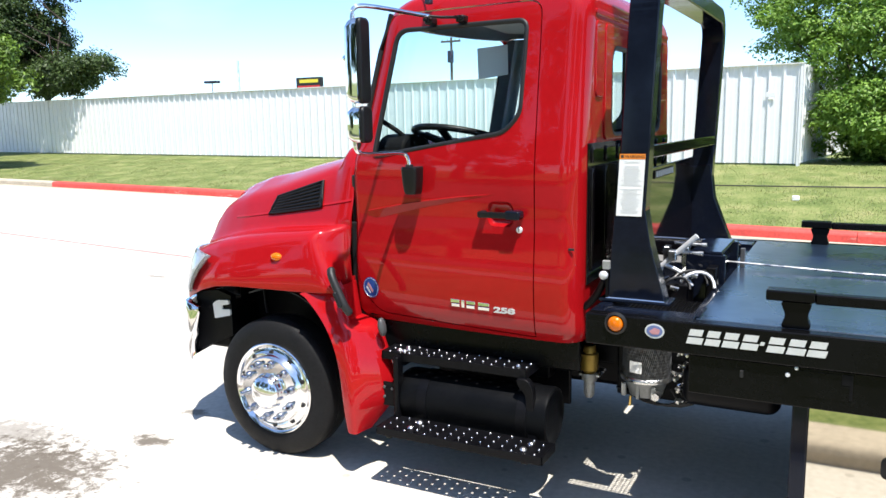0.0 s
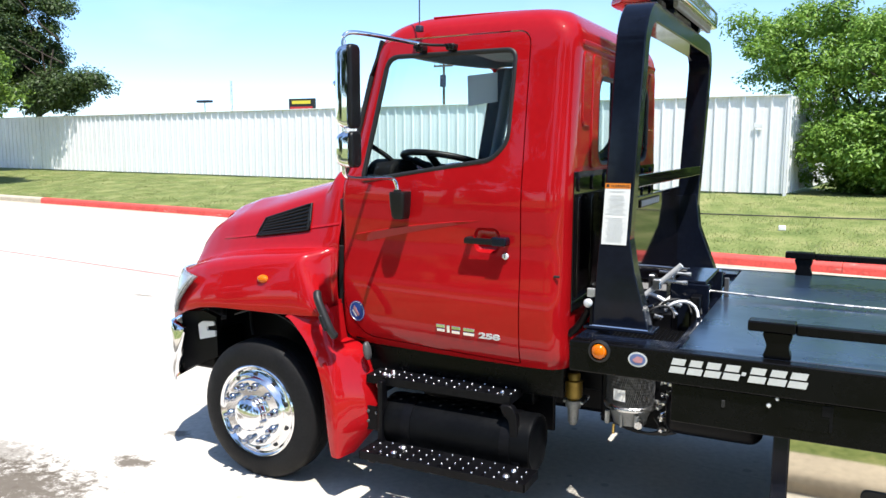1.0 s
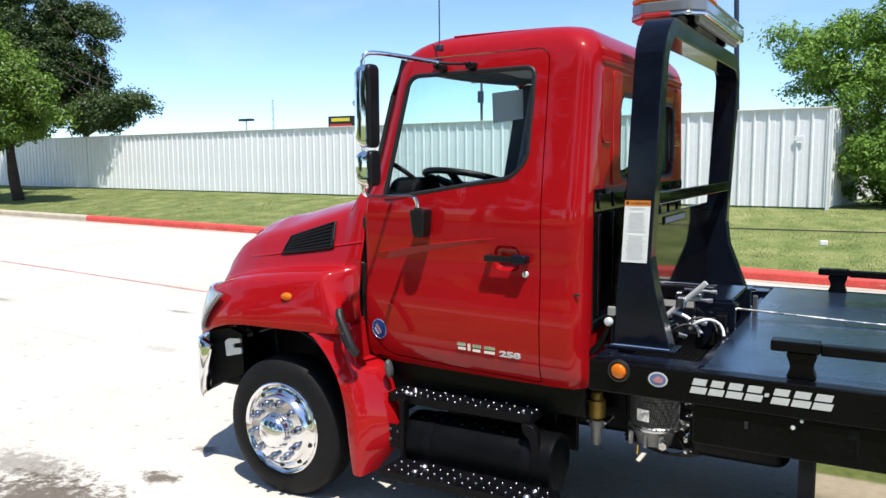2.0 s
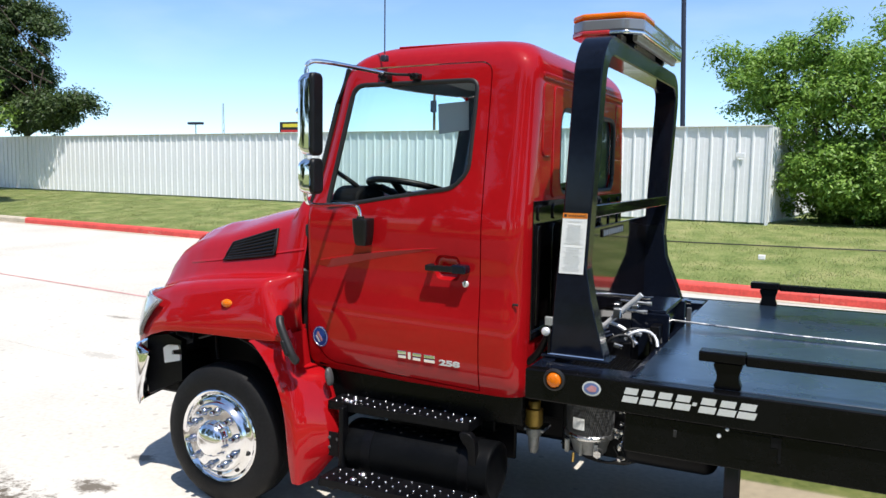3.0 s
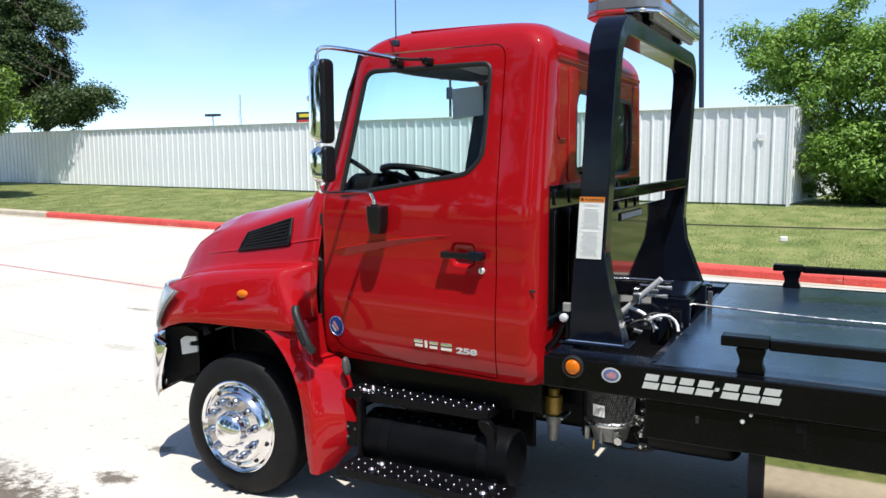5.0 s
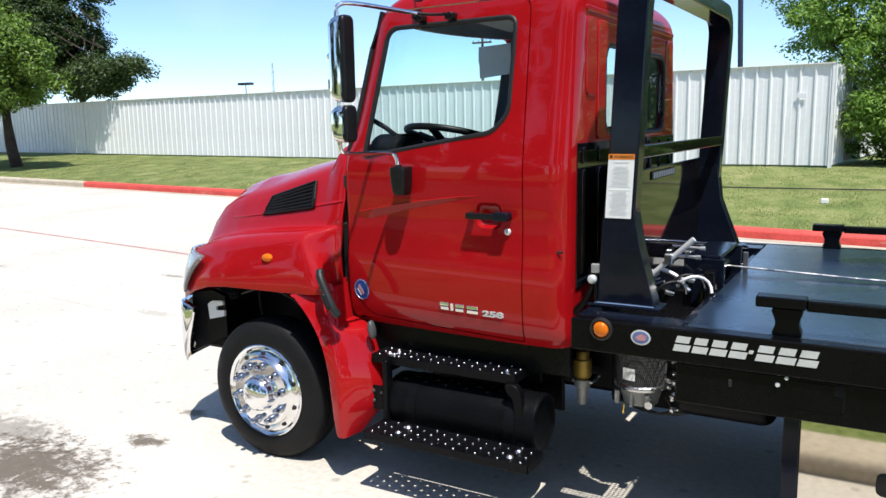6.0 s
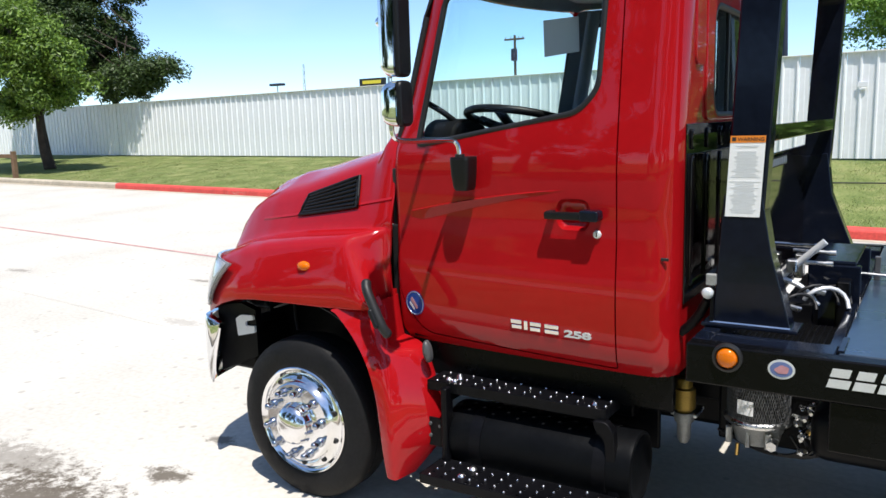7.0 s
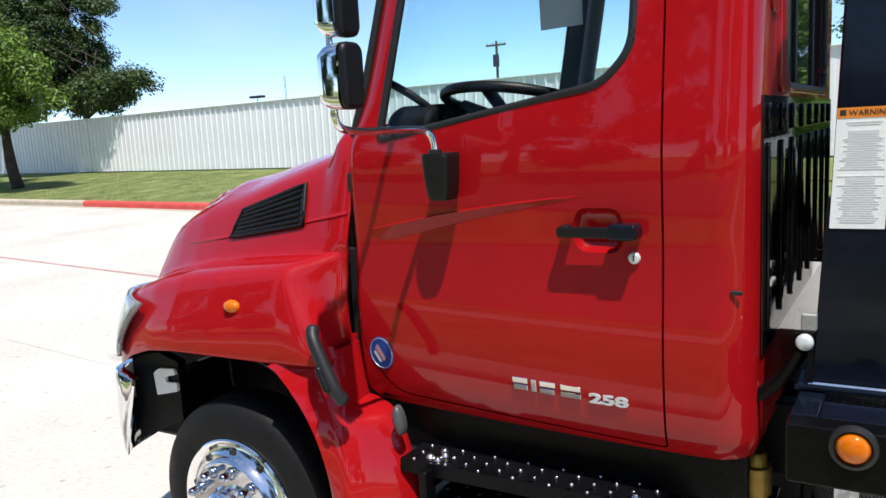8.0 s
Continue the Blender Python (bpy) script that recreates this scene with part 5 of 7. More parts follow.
def front_wheel(s):
    """s: -1 near side, 1 far side."""
    cy = YC + s * 0.965
    o = lambda d: d * s  # noqa: E731
    c = (-2.768, cy, WZ)
    tyre = lathe([(0.258, o(0.095)), (0.275, o(0.112)), (0.30, o(0.118)), (0.340, o(0.117)), (0.374, o(0.108)), (0.397, o(0.096)), (0.409, o(0.080)), (WR, o(0.05)), (WR, o(0.047)), (WR - 0.009, o(0.045)), (WR - 0.009, o(0.040)), (WR, o(0.038)), (WR, 0.0), (WR, o(-0.05)), (0.405, o(-0.085)), (0.374, o(-0.106)), (0.30, o(-0.118)), (0.258, o(-0.1))], c, seg=72)
    wheel = part("wheel", tyre, RUBBER, truck, "black road tyre on a polished aluminium wheel")
    wheel.name = "wheel"
    rim = lathe([(0.272, o(0.100)), (0.272, o(0.116)), (0.266, o(0.121)), (0.258, o(0.118)), (0.250, o(0.108)), (0.242, o(0.102)), (0.232, o(0.104)), (0.218, o(0.112)), (0.207, o(0.128)), (0.200, o(0.142)), (0.192, o(0.149)), (0.106, o(0.151)), (0.101, o(0.156)), (0.099, o(0.182)), (0.092, o(0.200)), (0.072, o(0.216)), (0.04, o(0.227)), (0.0, o(0.231))], c, seg=64)
    part("rim", rim, ALU, wheel, "polished aluminium rim with hub cap")
    for i in range(10):
        a = 2 * math.pi * (i + 0.5) / 10
        x, z = c[0] + 0.219 * math.cos(a), c[2] + 0.219 * math.sin(a)
        hole = lathe([(0.0, o(0.0)), (0.013, o(0.0)), (0.0155, o(-0.012))], (x, cy + o(0.1185), z), seg=16)
        part("hand_hole", hole, SEAL, wheel)
    for i in range(10):
        a = 2 * math.pi * (i + 0.25) / 10
        x, z = c[0] + 0.162 * math.cos(a), c[2] + 0.162 * math.sin(a)
        nut = lathe([(0.0, o(0.062)), (0.010, o(0.060)), (0.0160, o(0.052)), (0.0165, o(0.018)), (0.0235, o(0.012)), (0.0245, o(0.0))], (x, cy + o(0.149), z), seg=12)
        part("nut_cover", nut, NUT_CHROME_SHADED, wheel, "chrome nut cover, toned darker for its shading")
    return wheel


front_wheel(-1)
front_wheel(1)


# ---- steps, tanks and filters under the cab ----
def step(x0, x1, y0, y1, z, lip, label):
    """A stamped tread: a sheet with round holes and raised grip buttons, folded down at its edges."""
    st = part("step", boxes((x0, x1, y0, y0 + 0.008, z - lip, z + 0.001), (x0, x1, y1 - 0.006, y1, z - lip, z + 0.001), (x0, x0 + 0.008, y0, y1, z - lip, z + 0.001), (x1 - 0.008, x1, y0, y1, z - lip, z + 0.001), bevel=0.002), BLACK_SATIN, truck, label)
    cols, rows = round((x1 - x0) / 0.030), round((y1 - y0) / 0.030)
    cw, ch = (x1 - x0) / cols, (y1 - y0) / rows
    verts, faces, gv, gf = [], [], [], []
    edge = [(-1, -1), (0, -1), (1, -1), (1, 0), (1, 1), (0, 1), (-1, 1), (-1, 0)]
    for j in range(rows):
        for i in range(cols):
            cx, cy = x0 + cw * (i + 0.5), y0 + ch * (j + 0.5)
            b = len(verts)
            verts += [(cx + ex * cw / 2, cy + ey * ch / 2, z) for ex, ey in edge]
            if (i + 2 * j) % 4 == 1:
                # a raised grip button
                faces.append(tuple(b + k for k in range(8)))
                g = len(gv)
                for r, h in ((0.0060, -0.001), (0.0042, 0.0045), (0.0020, 0.0058)):
                    gv += [(cx + r * math.cos(a), cy + r * math.sin(a), z + h) for a in [math.pi / 4 * k for k in range(8)]]
                gf += [(g + 8 * m + k, g + 8 * m + (k + 1) % 8, g + 8 * m + 8 + (k + 1) % 8, g + 8 * m + 8 + k) for m in range(2) for k in range(8)] + [tuple(g + 16 + k for k in range(8))]
            elif (i + 2 * j) % 4 == 3:
                # a drain hole with a turned-down rim
                verts += [(cx + 0.0085 * ex / math.hypot(ex, ey), cy + 0.0085 * ey / math.hypot(ex, ey), z) for ex, ey in edge]
                verts += [(cx + 0.0078 * ex / math.hypot(ex, ey), cy + 0.0078 * ey / math.hypot(ex, ey), z - 0.006) for ex, ey in edge]
                for k in range(8):
                    k2 = (k + 1) % 8
                    faces += [(b + k, b + k2, b + 8 + k2, b + 8 + k), (b + 8 + k, b + 8 + k2, b + 16 + k2, b + 16 + k)]
            else:
                faces.append(tuple(b + k for k in range(8)))
    part("tread_sheet", raw("tread_sheet", verts, faces, 20), BLACK_SATIN, st, "black sheet with round drain holes")
    grip = part("grip_buttons", raw("grip_buttons", gv, gf), STEEL, st, "worn bright grip buttons")
    tagged(grip, "", "", "", "stuff")
    return st


def bolt(x, y, z, parent, r=0.012):
    part("bolt", lathe([(0.0, 0.012), (r * 0.7, 0.011), (r, 0.006), (r * 1.25, 0.0)], (x, y, z), "z", 10), STEEL, parent)


top_step = step(-2.055, -1.215, 2.975, 3.15, 0.702, 0.045, "black perforated upper cab step")
low_step = step(-1.975, -1.055, 2.768, 2.955, 0.357, 0.042, "black perforated lower cab step")
for x, y in ((-1.965, 3.02), (-1.925, 3.05), (-1.93, 3.01), (-1.945, 3.08), (-1.275, 3.02)):
    bolt(x, y, 0.703, top_step)
for x, y in ((-1.80, 2.83), (-1.79, 2.91), (-1.17, 2.82), (-1.16, 2.90)):
    bolt(x, y, 0.358, low_step, 0.015)
part("sill_panel", boxes((-2.19, -0.99, 3.12, 3.16, 0.68, 0.88), bevel=0.008), RAIL_BLACK, truck, "black sill panel under the door")
TANK_Y, TANK_Z, TANK_R = 3.092, 0.440, 0.150
tank = part("fuel_tank", lathe([(0.0, -1.985), (0.09, -1.983), (0.13, -1.968), (TANK_R - 0.004, -1.945), (TANK_R, -1.92), (TANK_R, -1.125), (TANK_R - 0.003, -1.110), (TANK_R - 0.012, -1.105), (TANK_R - 0.02, -1.115), (0.09, -1.127), (0.0, -1.131)], (0, TANK_Y, TANK_Z), "x", 56), TANK_PAINT, truck, "black round fuel tank behind the steps")
for x in (-1.80, -1.235):
    part("tank_strap", lathe([(TANK_R, x - 0.028), (TANK_R + 0.004, x - 0.027), (TANK_R + 0.004, x + 0.027), (TANK_R, x + 0.028)], (0, TANK_Y, TANK_Z), "x", 56), BLACK_SATIN, tank)
part("chassis_bracket", boxes((-1.92, -1.12, 3.385, 3.41, 0.40, 0.70), (-1.86, -1.78, 3.30, 3.52, 0.56, 0.68), (-1.29, -1.21, 3.30, 3.52, 0.56, 0.68), bevel=0.01), BLACK_SATIN, truck, "black tank bracket on the chassis")
bra = prism(rounded([(-1.265, 0.66), (-1.205, 0.66), (-1.175, 0.62), (-1.165, 0.42), (-1.150, 0.34), (-1.195, 0.33), (-1.205, 0.42), (-1.215, 0.58), (-1.255, 0.62)], 0.02), 2.955, 3.0)
part("step_bracket", bevelled(bra, 0.004), BLACK_SATIN, truck, "curved black step bracket")
part("step_bracket", boxes((-1.96, -1.93, 2.93, 2.99, 0.30, 0.69), (-1.96, -1.93, 2.97, 3.16, 0.62, 0.69), bevel=0.006), BLACK_SATIN, truck)
part("step_bracket", boxes((-1.94, -1.90, 2.80, 2.99, 0.29, 0.33), bevel=0.006), BLACK_SATIN, truck)
part("step_bracket", boxes((-1.18, -1.14, 2.80, 2.99, 0.29, 0.33), bevel=0.006), BLACK_SATIN, truck)
part("hanger_label", boxes((-1.975, -1.955, 2.995, 3.0, 0.50, 0.58), bevel=0.003), STEEL, truck)
part("rear_panel", boxes((-1.16, -1.07, 3.24, 3.52, 0.635, 0.88), bevel=0.012), BLACK_SATIN, truck)

fx, fy = -1.01, 3.36
filt = part("fuel_filter", lathe([(0.0, 0.755), (0.030, 0.755), (0.034, 0.748), (0.034, 0.715), (0.047, 0.710), (0.047, 0.625), (0.036, 0.615), (0.030, 0.605)], (fx, fy, 0), "z", 28), GOLD, truck, "gold-coloured fuel filter with clear bowl")
part("filter_bowl", lathe([(0.040, 0.605), (0.042, 0.59), (0.040, 0.565), (0.030, 0.560), (0.028, 0.49), (0.018, 0.470), (0.0, 0.468)], (fx, fy, 0), "z", 24), GREY_CAST, filt, "cloudy filter bowl")
part("filter_clip", boxes((fx - 0.055, fx + 0.055, fy - 0.01, fy + 0.12, 0.585, 0.60), bevel=0.004), STEEL, filt)

dx_, dy_, dr_ = -0.730, 3.445, 0.121
dryer = part("air_dryer", lathe([(0.0, 0.818), (0.075, 0.817), (0.112, 0.805), (dr_ - 0.002, 0.780), (dr_, 0.62), (dr_ - 0.002, 0.605)], (dx_, dy_, 0), "z", 44), PLASTIC, truck, "black mesh-wrapped air dryer with steel band")
ridges = []
for k in range(40):
    a = math.pi * (1.0 + 1.0 * k / 39)
    for s in (-1, 1):
        pts = [(dx_ + (dr_ + 0.001) * math.cos(a + s * 0.42 * t), dy_ + (dr_ + 0.001) * math.sin(a + s * 0.42 * t), 0.615 + 0.170 * t) for t in (0, 0.25, 0.5, 0.75, 1)]
        ridges.append(tube(pts, 0.0017, 4, False, 0))
tagged(part("mesh_wrap", merge(*ridges), GUARD_GREY, dryer, "grey woven mesh wrap"), "", "", "", "stuff")
part("clamp_band", lathe([(dr_, 0.616), (dr_ + 0.010, 0.611), (dr_ + 0.013, 0.602), (dr_ + 0.010, 0.592), (dr_ - 0.004, 0.588)], (dx_, dy_, 0), "z", 44), STEEL, dryer, "bright clamp band")
part("dryer_base", merge(lathe([(0.112, 0.588), (0.104, 0.566), (0.092, 0.535), (0.085, 0.505), (0.0, 0.500)], (dx_, dy_, 0), "z", 28), boxes((dx_ - 0.11, dx_ - 0.085, dy_ - 0.09, dy_ - 0.07, 0.505, 0.575), (dx_ - 0.03, dx_ - 0.012, dy_ - 0.105, dy_ - 0.085, 0.50, 0.575), (dx_ + 0.045, dx_ + 0.07, dy_ - 0.105, dy_ - 0.08, 0.505, 0.575), bevel=0.004)), GREY_CAST, dryer, "grey cast base")
part("base_nut", cyl(bmesh.new(), (dx_ + 0.075, dy_ - 0.135, 0.535), (dx_ + 0.075, dy_ - 0.085, 0.535), 0.021, None, 6), STEEL, dryer)
part("drain_hose", tube([(dx_ - 0.06, dy_ - 0.09, 0.51), (dx_ - 0.062, dy_ - 0.092, 0.46)], 0.008, 8, False, 0), BRASS, dryer)


def wrap_patch(a0, a1, z0, z1, out, n=4):
    """A label bent round the dryer's body."""
    verts = [(dx_ + (dr_ + out) * math.cos(a0 + (a1 - a0) * i / n), dy_ + (dr_ + out) * math.sin(a0 + (a1 - a0) * i / n), z) for i in range(n + 1) for z in (z0, z1)]
    return raw("label", verts, [(2 * i, 2 * i + 2, 2 * i + 3, 2 * i + 1) for i in range(n)])


part("label", wrap_patch(math.pi * 1.5 - 0.52, math.pi * 1.5 + 0.02, 0.645, 0.705, 0.004), WHITE, dryer, "white paper label")
part("label_bars", wrap_patch(math.pi * 1.5 - 0.34, math.pi * 1.5 - 0.16, 0.668, 0.690, 0.0055, 2), GREY_INK, dryer)
rng = random.Random(4)
for i in range(46):
    t = i / 45
    x, z = -0.520 + 0.02 * math.sin(9 * t) + rng.uniform(-0.058, 0.058), 0.515 + 0.285 * t + rng.uniform(-0.012, 0.012)
    y = 3.40 + rng.uniform(-0.06, 0.05)
    r = rng.uniform(0.006, 0.011)
    dx, dz = rng.uniform(-0.020, 0.020), rng.uniform(-0.010, 0.010)
    part("fitting", merge(cyl(bmesh.new(), (x - dx, y + 0.01, z - dz), (x + dx, y - 0.012, z + dz), r, None, 6), cyl(bmesh.new(), (x, y - 0.028, z), (x, y, z), r * 0.75, None, 6)), (STEEL, CHROME, STEEL, BRASS, GREY_CAST, CHROME)[i % 6], truck)
for i in range(5):
    x = -0.60 + 0.03 * i
    part("air_line", tube([(x, 3.43, 0.55 + 0.04 * i), (x + 0.05, 3.42, 0.48), (x - 0.10 - 0.04 * i, 3.45, 0.44), (x - 0.30, 3.50, 0.50 + 0.03 * i)], 0.007, 6), SEAL, truck)
part("cross_member", boxes((-0.90, -0.45, 3.50, 3.56, 0.46, 0.86), bevel=0.01), BLACK_SATIN, truck)
part("oil_tank", bevelled(boxes((-0.50, -0.06, 3.12, 3.50, 0.58, 0.78), bevel=0), 0.06, 4), BLACK_SATIN, truck, "black hydraulic oil tank")

# ---- flatbed ----
DZ, DX0, DX1, DY0, DY1 = 1.085, -0.39, 5.40, 2.775, 5.205
bed = part("flatbed", boxes((DX0, DX1, DY0 + 0.05, DY1 - 0.05, DZ - 0.02, DZ), bevel=0.004), DECK_SKY_BLACK, truck, "glossy black steel flatbed deck")
for s, ya, yb in ((-1, DY0 - 0.02, DY0 + 0.048), (1, DY1 - 0.048, DY1 + 0.02)):
    part("side_rail", boxes((-0.85, DX1, ya, yb, 0.945, DZ - 0.002), bevel=0.006), RAIL_BLACK, bed, "black side rail")
    part("skirt", boxes((-0.405, DX1, ya + 0.018, yb - 0.018, 0.775, 0.943), bevel=0.005), RAIL_BLACK, bed)
part("cross_beam", boxes((-0.85, -0.79, 2.83, 5.15, 0.94, DZ - 0.004), (-0.79, -0.40, 2.83, 2.945, 1.00, DZ - 0.006), (-0.79, -0.40, 5.0, 5.15, 1.00, DZ - 0.006), (-0.44, -0.40, 2.98, 5.0, 0.94, DZ - 0.03), bevel=0.005), BLACK_GLOSS, bed, "black front cross beams")
part("floor_plate", boxes((-0.765, -0.468, 3.50, 5.0, 0.90, 0.93), bevel=0.003), BLACK_SATIN, bed)
part("base_plate", boxes((-0.86, -0.535, 2.992, 3.135, DZ - 0.001, DZ + 0.012), bevel=0.003), BLACK_GLOSS, bed, "black headboard base plate")
part("base_plate", boxes((-0.97, -0.505, 4.845, 5.08, DZ - 0.001, DZ + 0.012), bevel=0.003), BLACK_GLOSS, bed)
part("weld_bead", tube([(-0.83, 3.005, DZ + 0.014), (-0.70, 3.003, DZ + 0.015), (-0.56, 3.005, DZ + 0.014)], 0.006, 6), ALU, bed)
part("edge_angle", boxes((-0.395, -0.375, 2.84, 3.02, DZ, DZ + 0.006), bevel=0.002), BLACK_GLOSS, bed)
for s in (-1, 1):
    y0 = YC + s * 1.185
    yi = y0 - s * 0.075
    ya, yb = min(y0, yi), max(y0, yi)
    for k in range(4):
        ox = 1.72 * k
        neck = prism(rounded([(-0.062 + ox, DZ), (0.056 + ox, DZ), (0.036 + ox, DZ + 0.05), (0.056 + ox, DZ + 0.108), (-0.066 + ox, DZ + 0.108), (-0.042 + ox, DZ + 0.05)], 0.02, 4), ya + 0.012, yb - 0.012)
        part("stake", bevelled(neck, 0.003), RAIL_BLACK, bed, "black flared stake post")
    part("rail_end", boxes((-0.118, 0.062, ya - 0.004, yb + 0.004, DZ + 0.110, DZ + 0.152), bevel=0.006), RAIL_BLACK, bed)
    part("top_rail", boxes((0.062, DX1, ya + 0.010, yb - 0.010, DZ + 0.104, DZ + 0.146), bevel=0.006), RAIL_BLACK, bed, "black tie rail along the deck")
part("winch_cable", tube([(-0.47, 4.10, 1.115), (0.2, 4.06, 1.100), (2.0, 4.0, 1.094), (5.3, 3.98, 1.094)], 0.0065, 6, False, 0), STEEL, truck, "taut bright winch cable")

# lettering of the bed maker as plain slanted blocks
SY = DY0 - 0.020


def block(x0, x1, z0, z1, slant=0.30, d=0.003):
    return prism([(x0, z0), (x1, z0), (x1 + slant * (z1 - z0), z1), (x0 + slant * (z1 - z0), z1)], SY - d, SY)


for x0, x1 in ((-0.415, -0.352), (-0.342, -0.284), (-0.274, -0.212), (-0.202, -0.138), (-0.104, -0.040), (-0.030, 0.036), (0.044, 0.112)):
    part("name_block", merge(block(x0, x1, 0.994, 1.021), block(x0 + 0.009, x1, 1.029, 1.056)), SILVER_INK, bed, "plain slanted silver block of the side lettering")
part("name_block", block(-0.128, -0.112, 1.018, 1.032), SILVER_INK, bed)
amb = part("marker_lamp", lathe([(0.0, -0.028), (0.018, -0.026), (0.030, -0.018), (0.035, -0.006), (0.035, 0.0)], (-0.713, SY, 1.048), "y", 32), AMBER, bed, "round amber side marker lamp")
part("grommet", lathe([(0.034, -0.006), (0.040, -0.014), (0.048, -0.010), (0.050, 0.0)], (-0.713, SY, 1.048), "y", 32), SEAL, amb)
dec = part("oval_decal", prism([(-0.546 + 0.041 * math.cos(a), 1.031 + 0.032 * math.sin(a)) for a in [2 * math.pi * i / 32 for i in range(32)]], SY - 0.002, SY), SILVER_INK, bed, "oval pale-blue decal")
part("decal_field", prism([(-0.546 + 0.034 * math.cos(a), 1.031 + 0.025 * math.sin(a)) for a in [2 * math.pi * i / 32 for i in range(32)]], SY - 0.0035, SY - 0.001), DULL_BLUE, dec)
part("decal_mark", prism(rounded([(-0.569, 1.029), (-0.546, 1.047), (-0.522, 1.039), (-0.527, 1.019), (-0.554, 1.017)], 0.005), SY - 0.005, SY - 0.003), PINK_INK, dec)
part("bolt", lathe([(0.0, -0.012), (0.007, -0.010), (0.010, 0.0)], (-0.020, SY + 0.018, 0.904), "y", 12), SILVER_PAINT, bed)
part("bolt", lathe([(0.0, -0.010), (0.006, -0.008), (0.008, 0.0)], (0.011, SY + 0.014, 0.936), "y", 10), SILVER_PAINT, bed)
# proud flat plates drawn for the dark hollow and lit bevel of a pocket
for x0, x1, z0, z1 in ((0.012, 0.172, 0.826, 0.930), (0.172, 0.200, 0.826, 0.885)):
    part("pocket_plate", boxes((x0, x1, SY + 0.015, SY + 0.019, z0, z1), bevel=0.001), RAIL_BLACK, bed)
part("pocket_edge", boxes((0.174, 0.205, SY + 0.014, SY + 0.019, 0.889, 0.932), (0.202, 0.213, SY + 0.014, SY + 0.019, 0.829, 0.932), bevel=0.001), BLACK_SATIN, bed, "flat strip drawn for the lit bevel of a skirt pocket")
part("slot", boxes((-0.20, -0.186, SY + 0.012, SY + 0.020, 0.87, 0.90), bevel=0.002), SEAL, bed)

# tool box with a mirror-bright door under the bed
tool = part("tool_box", boxes((0.0, 1.45, 2.865, 3.40, 0.30, 0.80), bevel=0.008), BLACK_GLOSS, truck, "black tool box under the bed")
part("box_frame", boxes((0.0, 0.060, 2.845, 2.868, 0.29, 0.80), (0.060, 1.44, 2.845, 2.868, 0.755, 0.80), (0.060, 1.44, 2.845, 2.868, 0.29, 0.325), bevel=0.004), BLACK_GLOSS, tool)
part("box_door", boxes((0.062, 1.40, 2.852, 2.864, 0.328, 0.753), bevel=0.002), MIRROR, tool, "mirror-polished stainless door")
part("paddle_latch", bevelled(prism(rounded([(0.33, 0.50), (0.47, 0.50), (0.47, 0.59), (0.33, 0.59)], 0.03), 2.843, 2.853), 0.003), PLASTIC, tool, "black paddle latch")

# far side of the chassis and the rear axle, out of view: added to block light under the bed
part("tool_box", boxes((-0.035, 1.45, 4.58, 5.11, 0.30, 0.80), bevel=0.008), BLACK_GLOSS, truck, "unseen black far-side tool box, added to block light under the bed")
part("fuel_tank", lathe([(0.0, -1.95), (0.15, -1.945), (0.235, -1.92), (0.25, -1.89), (0.25, -0.56), (0.235, -0.53), (0.15, -0.505), (0.0, -0.50)], (0, 4.72, 0.47), "x", 32), TANK_PAINT, truck, "unseen black far-side fuel tank, added to block light")
part("gearbox", bevelled(boxes((-2.1, -0.9, 3.72, 4.26, 0.42, 0.86), (-0.9, 3.1, 3.94, 4.04, 0.52, 0.62), bevel=0), 0.03), BLACK_SATIN, truck, "unseen dark gearbox and drive shaft, added to block light")
part("rear_axle", merge(cyl(bmesh.new(), (3.2, 3.0, 0.44), (3.2, 4.98, 0.44), 0.08), ball(bmesh.new(), (3.2, YC, 0.44), 0.21, 20)), BLACK_SATIN, truck, "black rear axle")
for s in (-1, 1):
    for h, side in ((1.09, s), (0.80, -s)):
        c = (3.2, YC + s * h, 0.44)
        tw = part("wheel", lathe([(0.26, side * 0.09), (0.30, side * 0.118), (0.39, side * 0.108), (0.43, side * 0.085), (0.44, side * 0.05), (0.44, -side * 0.05), (0.43, -side * 0.085), (0.39, -side * 0.108), (0.30, -side * 0.118), (0.26, -side * 0.09)], c, seg=48), RUBBER, truck, "black dual rear tyre")
        part("rim", lathe([(0.272, side * 0.100), (0.266, side * 0.118), (0.25, side * 0.10), (0.23, side * 0.03), (0.16, side * 0.0), (0.10, side * 0.0), (0.095, side * 0.05), (0.0, side * 0.055)], c, seg=40), CHROME, tw, "polished rear rim")

# ---- headboard behind the cab ----
head = part("headboard", bmesh.new(), BLACK_GLOSS, truck, "black steel headboard frame")
path = [(3.066, 1.30), (3.066, 2.385)]
path += [(3.066 + 0.16 * (1 - math.cos(a)), 2.385 + 0.16 * math.sin(a)) for a in [math.pi / 2 * i / 8 for i in range(1, 9)]]
path += [(YC, 2.547)]
path += [(2 * YC - y, z) for y, z in path[-2::-1]]
pv, pf = [], []
